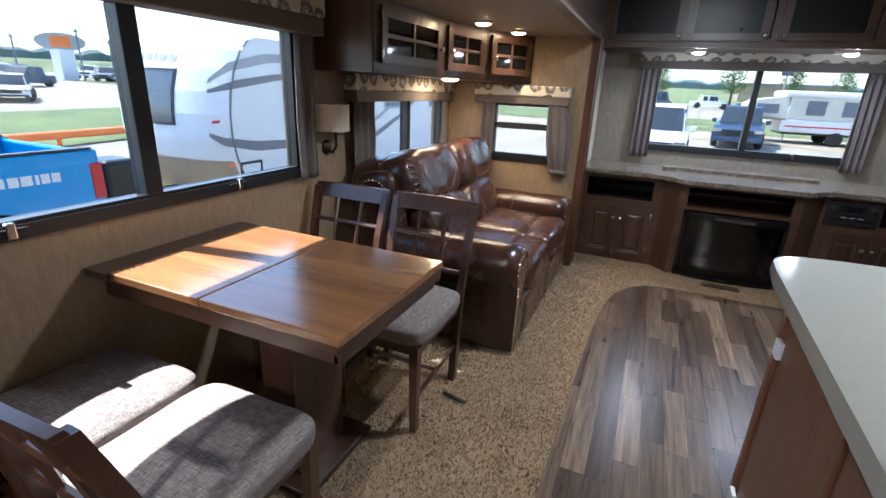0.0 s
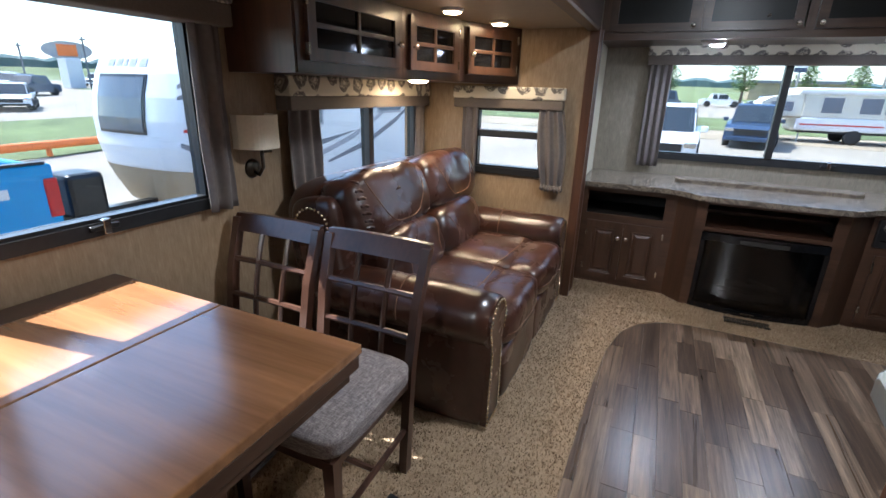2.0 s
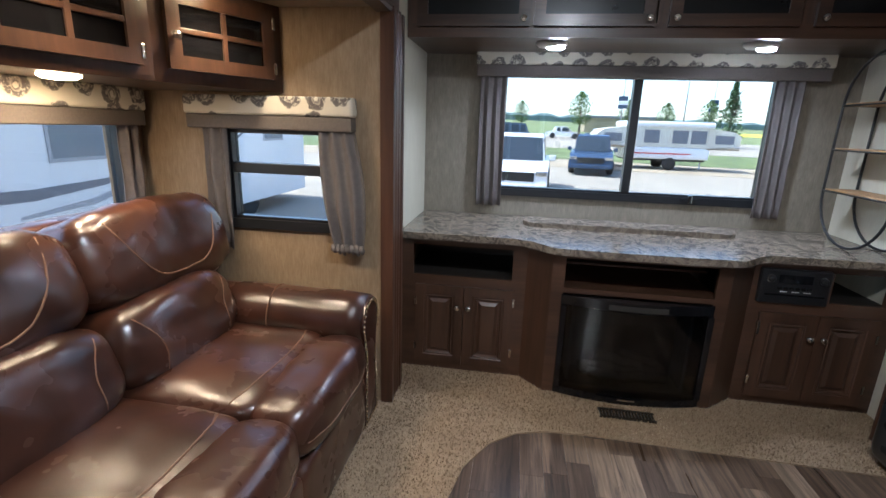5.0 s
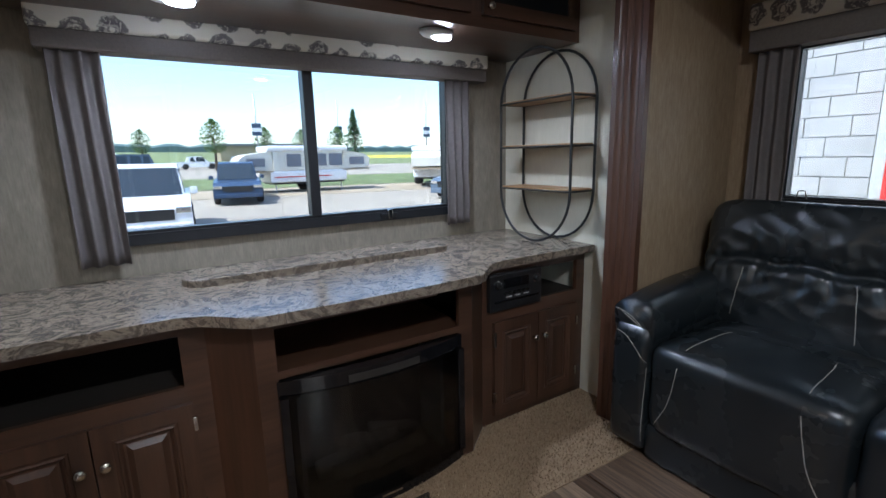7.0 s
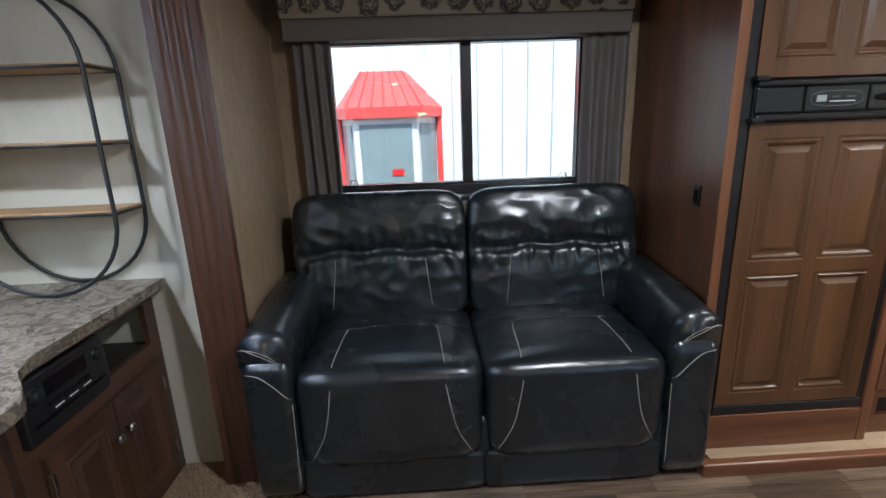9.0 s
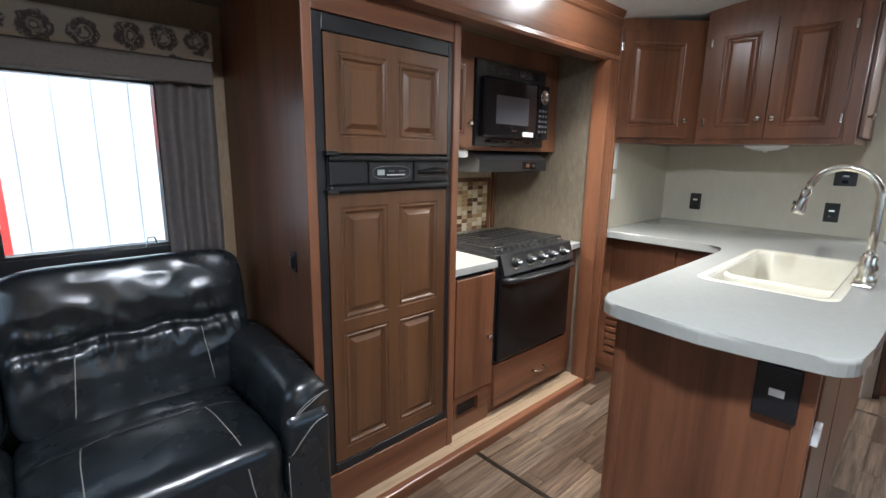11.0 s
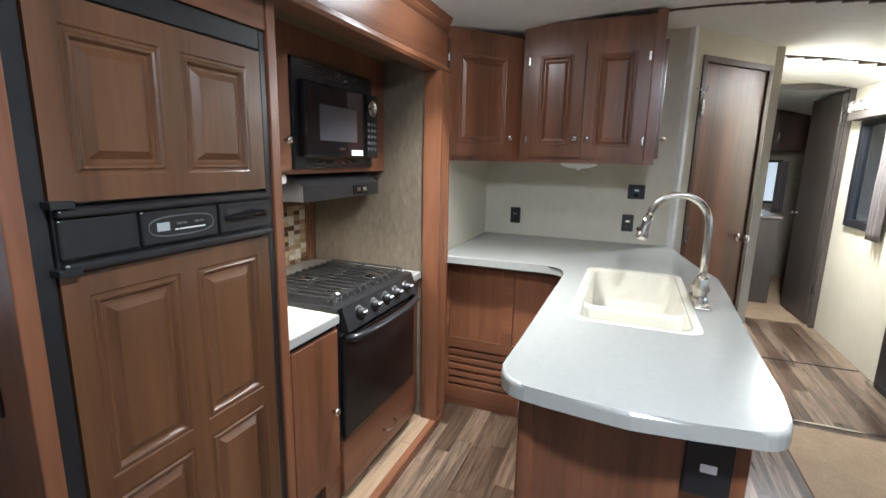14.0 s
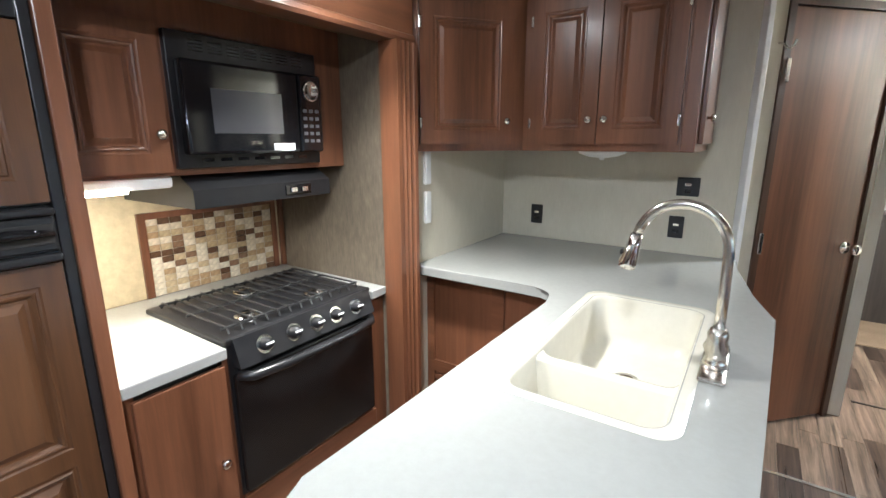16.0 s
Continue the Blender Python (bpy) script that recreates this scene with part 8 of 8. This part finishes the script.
z = ground_z(-34, 9)
part("wall", boxbm(-48, -34, 1.0, 10.0, z, z + 3.0), M_CANVAS, t)
part("roof", boxbm(-48.5, -33.5, 0.5, 10.6, z + 3.0, z + 3.4), M_STRIPE, t)

# ---- ribbed metal building with a red-roofed bay ----
t = thing("metal_building", (7.2, 3, ground_z(7, 3)), "white ribbed metal building with a red-roofed bay window", "building")
z = ground_z(7, 3)
M_METALW = plain("white_metal_wall", (0.52, 0.53, 0.51), 0.45, 0, 0.05, 2)
M_ROOFR = plain("red_metal_roof", (0.62, 0.05, 0.04), 0.4, 0, 0.06, 3)
part("wall", boxbm(6.9, 16, -9.0, 4.22, z, 6.0), M_METALW, t, "white metal cladding")
for k in range(44):
    y = -8.98 + 0.3 * k
    part("rib", boxbm(6.862, 6.9, y - 0.022, y + 0.022, z, 6.0, 0.008, 1), M_METALW, t)
BLK = plain("grey_concrete_block", (0.42, 0.41, 0.39), 0.85, 0, 0.1, 3, 0.3)
bw = part("block_wall", boxbm(6.93, 16, 4.22, 8.6, z, 6.0), plain("block_mortar", (0.39, 0.38, 0.36), 0.9), t, "grey concrete block wall")
for r in range(20):
    for c in range(10):
        y0 = 4.23 + 0.4 * c - (0.2 if r % 2 else 0) * (c > 0)
        part("block", boxbm(6.905, 6.935, y0, y0 + (0.39 if c or not r % 2 else 0.19), -0.9 + 0.2 * r, -0.71 + 0.2 * r), BLK, bw)
bay = [(6.9, 4.06), (6.45, 3.86), (6.45, 3.16), (6.9, 2.93)]
b = bmesh.new()
prism(b, bay, z, 1.36)
by = part("bay", b, M_METALW, t, "white bay frame")
for (x0, y0), (x1, y1) in zip(bay, bay[1:]):
    w = math.hypot(x1 - x0, y1 - y0)
    m = pose(x0, y0, -0.6, 0, 0, math.degrees(math.atan2(y1 - y0, x1 - x0)))
    part("bay_glass", boxbm(0.06, w - 0.06, -0.012, 0.0, 0, 1.88, 0.003), plain("bay_glass", (0.16, 0.20, 0.20), 0.06), by, "grey-green glass", m=m)
b = bmesh.new()
ea = [(6.9, 4.13), (6.36, 3.92), (6.36, 3.10), (6.9, 2.86)]
tp = [(6.9, 3.82), (6.74, 3.77), (6.74, 3.31), (6.9, 3.26)]
A = [b.verts.new((x, y, 1.46)) for x, y in ea]
A0 = [b.verts.new((x, y, 1.35)) for x, y in ea]
B = [b.verts.new((x, y, 1.86)) for x, y in tp]
for j in range(3):
    b.faces.new((A[j], A[j + 1], B[j + 1], B[j]))
    b.faces.new((A0[j], A0[j + 1], A[j + 1], A[j]))
b.faces.new(B)
b.faces.new(A0[::-1])
b.faces.new((A[0], B[0], B[3], A[3], A0[3], A0[0]))
rf = part("bay_roof", b, M_ROOFR, t, "red sheet-metal roof")
for k in range(7):
    u = k / 6
    part("roof_rib", tube(bmesh.new(), [(6.36, 3.92 - 0.82 * u, 1.465), (6.74, 3.77 - 0.46 * u, 1.865)], 0.012, 5), M_ROOFR, rf)
part("corner_trim", boxbm(6.86, 6.92, 4.06, 4.12, z, 1.4), M_ROOFR, t, "red corner trim")
part("corner_trim", boxbm(6.86, 6.92, 2.87, 2.93, z, 1.4), M_ROOFR, t)
part("window_notice", boxbm(6.425, 6.437, 3.33, 3.46, 0.72, 0.79), M_RED, by, "small dark red notice")
t.location += Vector((-0.6, 0, 0))


# ---- pieces: mosaic tiles and floor planks ----
def tile_mats():
    out = []
    for k, c in enumerate(((0.62, 0.55, 0.42), (0.36, 0.25, 0.14), (0.10, 0.055, 0.03), (0.46, 0.36, 0.22), (0.20, 0.12, 0.07))):
        out.append(plain("mosaic_tile_%s" % "abcde"[k], c, 0.18, 0, 0.18, 60))
    return out


def lay_tiles():
    mats = tile_mats()
    rng = random.Random(5)
    meshes = []
    for mt in mats:
        meshes.append(mesh_of("tile", boxbm(-0.003, 0.0, -0.0225, 0.0225, -0.0122, 0.0122, 0.0012, 1), mt))
    for r in range(12):
        for c in range(12):
            ob = new("tile", meshes[rng.choice((0, 0, 0, 1, 2, 3, 3, 4, 1))])
            ob.parent = splash
            ob.matrix_parent_inverse = Matrix.Translation(splash.location).inverted()
            ob.location = (2.6585 + rng.uniform(-0.0006, 0.0004), 0.5715 + 0.0471 * c, 0.8815 + 0.0260 * r)


lay_tiles()
floor_planks = thing("floor_planks", (1.0, 1.0, -0.012), "dark grey-brown vinyl plank floor", "floor", kind="structure")


def lay_planks():
    rng = random.Random(11)
    lengths = (0.34, 0.46, 0.60)
    w = 0.0915
    data = {}
    for ln in lengths + (0.2,):
        bm = bmesh.new()
        box(bm, -w / 2 + 0.0004, w / 2 - 0.0004, 0, ln - 0.001, -0.012, 0.0)
        data[ln] = mesh_of("plank", bm, M_PLANK)
    rest = bmesh.new()
    made = 0
    for k in range(28):
        x = -0.63 + w * (k + 0.5)
        y = -2.40 - rng.random() * 0.4
        while y < 3.80:
            ln = rng.choice(lengths)
            near = x > 0.10 and y > 0.0
            if x < 0.10 and y > -0.3:
                break
            if x > 1.20 and y + ln < 0.20 or (0.80 < x < 1.17 and y + ln < 1.5):
                y += ln
                continue
            if near and made < 300 or (x < 0.7 and made < 300):
                ob = new("plank", data[ln])
                ob.parent = floor_planks
                ob.matrix_parent_inverse = Matrix.Translation(floor_planks.location).inverted()
                ob.location = (x, y, rng.uniform(-0.0003, 0.0003))
                made += 1
            else:
                box(rest, x - w / 2 + 0.0008, x + w / 2 - 0.0008, y + 0.001, y + ln - 0.001, -0.012, 0.0)
            y += ln
    if len(rest.verts):
        tagged(part("plank_rest", rest, M_PLANK_REST, floor_planks), "", "", "", "stuff")
    slide = thing("slide_floor_planks", (2.0, 1.2, 0.046), "lighter vinyl planks on the raised kitchen floor", "floor", kind="structure")
    for x in (1.945, 2.0):
        y = 0.485 - rng.random() * 0.2
        while y < 2.14:
            ln = rng.choice(lengths)
            a, b2 = max(y, 0.485), min(y + ln, 2.14)
            if b2 - a > 0.02:
                part("plank", boxbm(x - 0.0265, x + 0.0265, a + 0.001, b2 - 0.001, 0.046, 0.051), M_PLANK_LIGHT, slide)
            y += ln


def plank_rest_mat():
    """The same vinyl, each joined plank with its own tone."""
    m = M_PLANK.copy()
    m.name = "vinyl_plank_far"
    n, l = m.node_tree.nodes, m.node_tree.links
    geo = n.new("ShaderNodeNewGeometry")
    for lk in list(l):
        if lk.from_node.type == 'OBJECT_INFO':
            s = lk.to_socket
            l.remove(lk)
            l.new(geo.outputs["Random Per Island"], s)
    return m


M_PLANK_REST = plank_rest_mat()
M_PLANK_LIGHT = wood("pale_vinyl_plank", (0.17, 0.105, 0.06), (0.42, 0.30, 0.195), 1, 0.3, 45)
lay_planks()
structure("trim_floor_seam_1", boxbm(1.24, 1.885, 1.425, 1.445, 0.0, 0.004), M_BRONZE, "thin metal floor seam by the peninsula")
structure("trim_floor_seam_2", boxbm(-0.62, 0.74, -0.42, -0.40, 0.0, 0.005), M_NICKEL, "thin metal threshold strip in the passage")
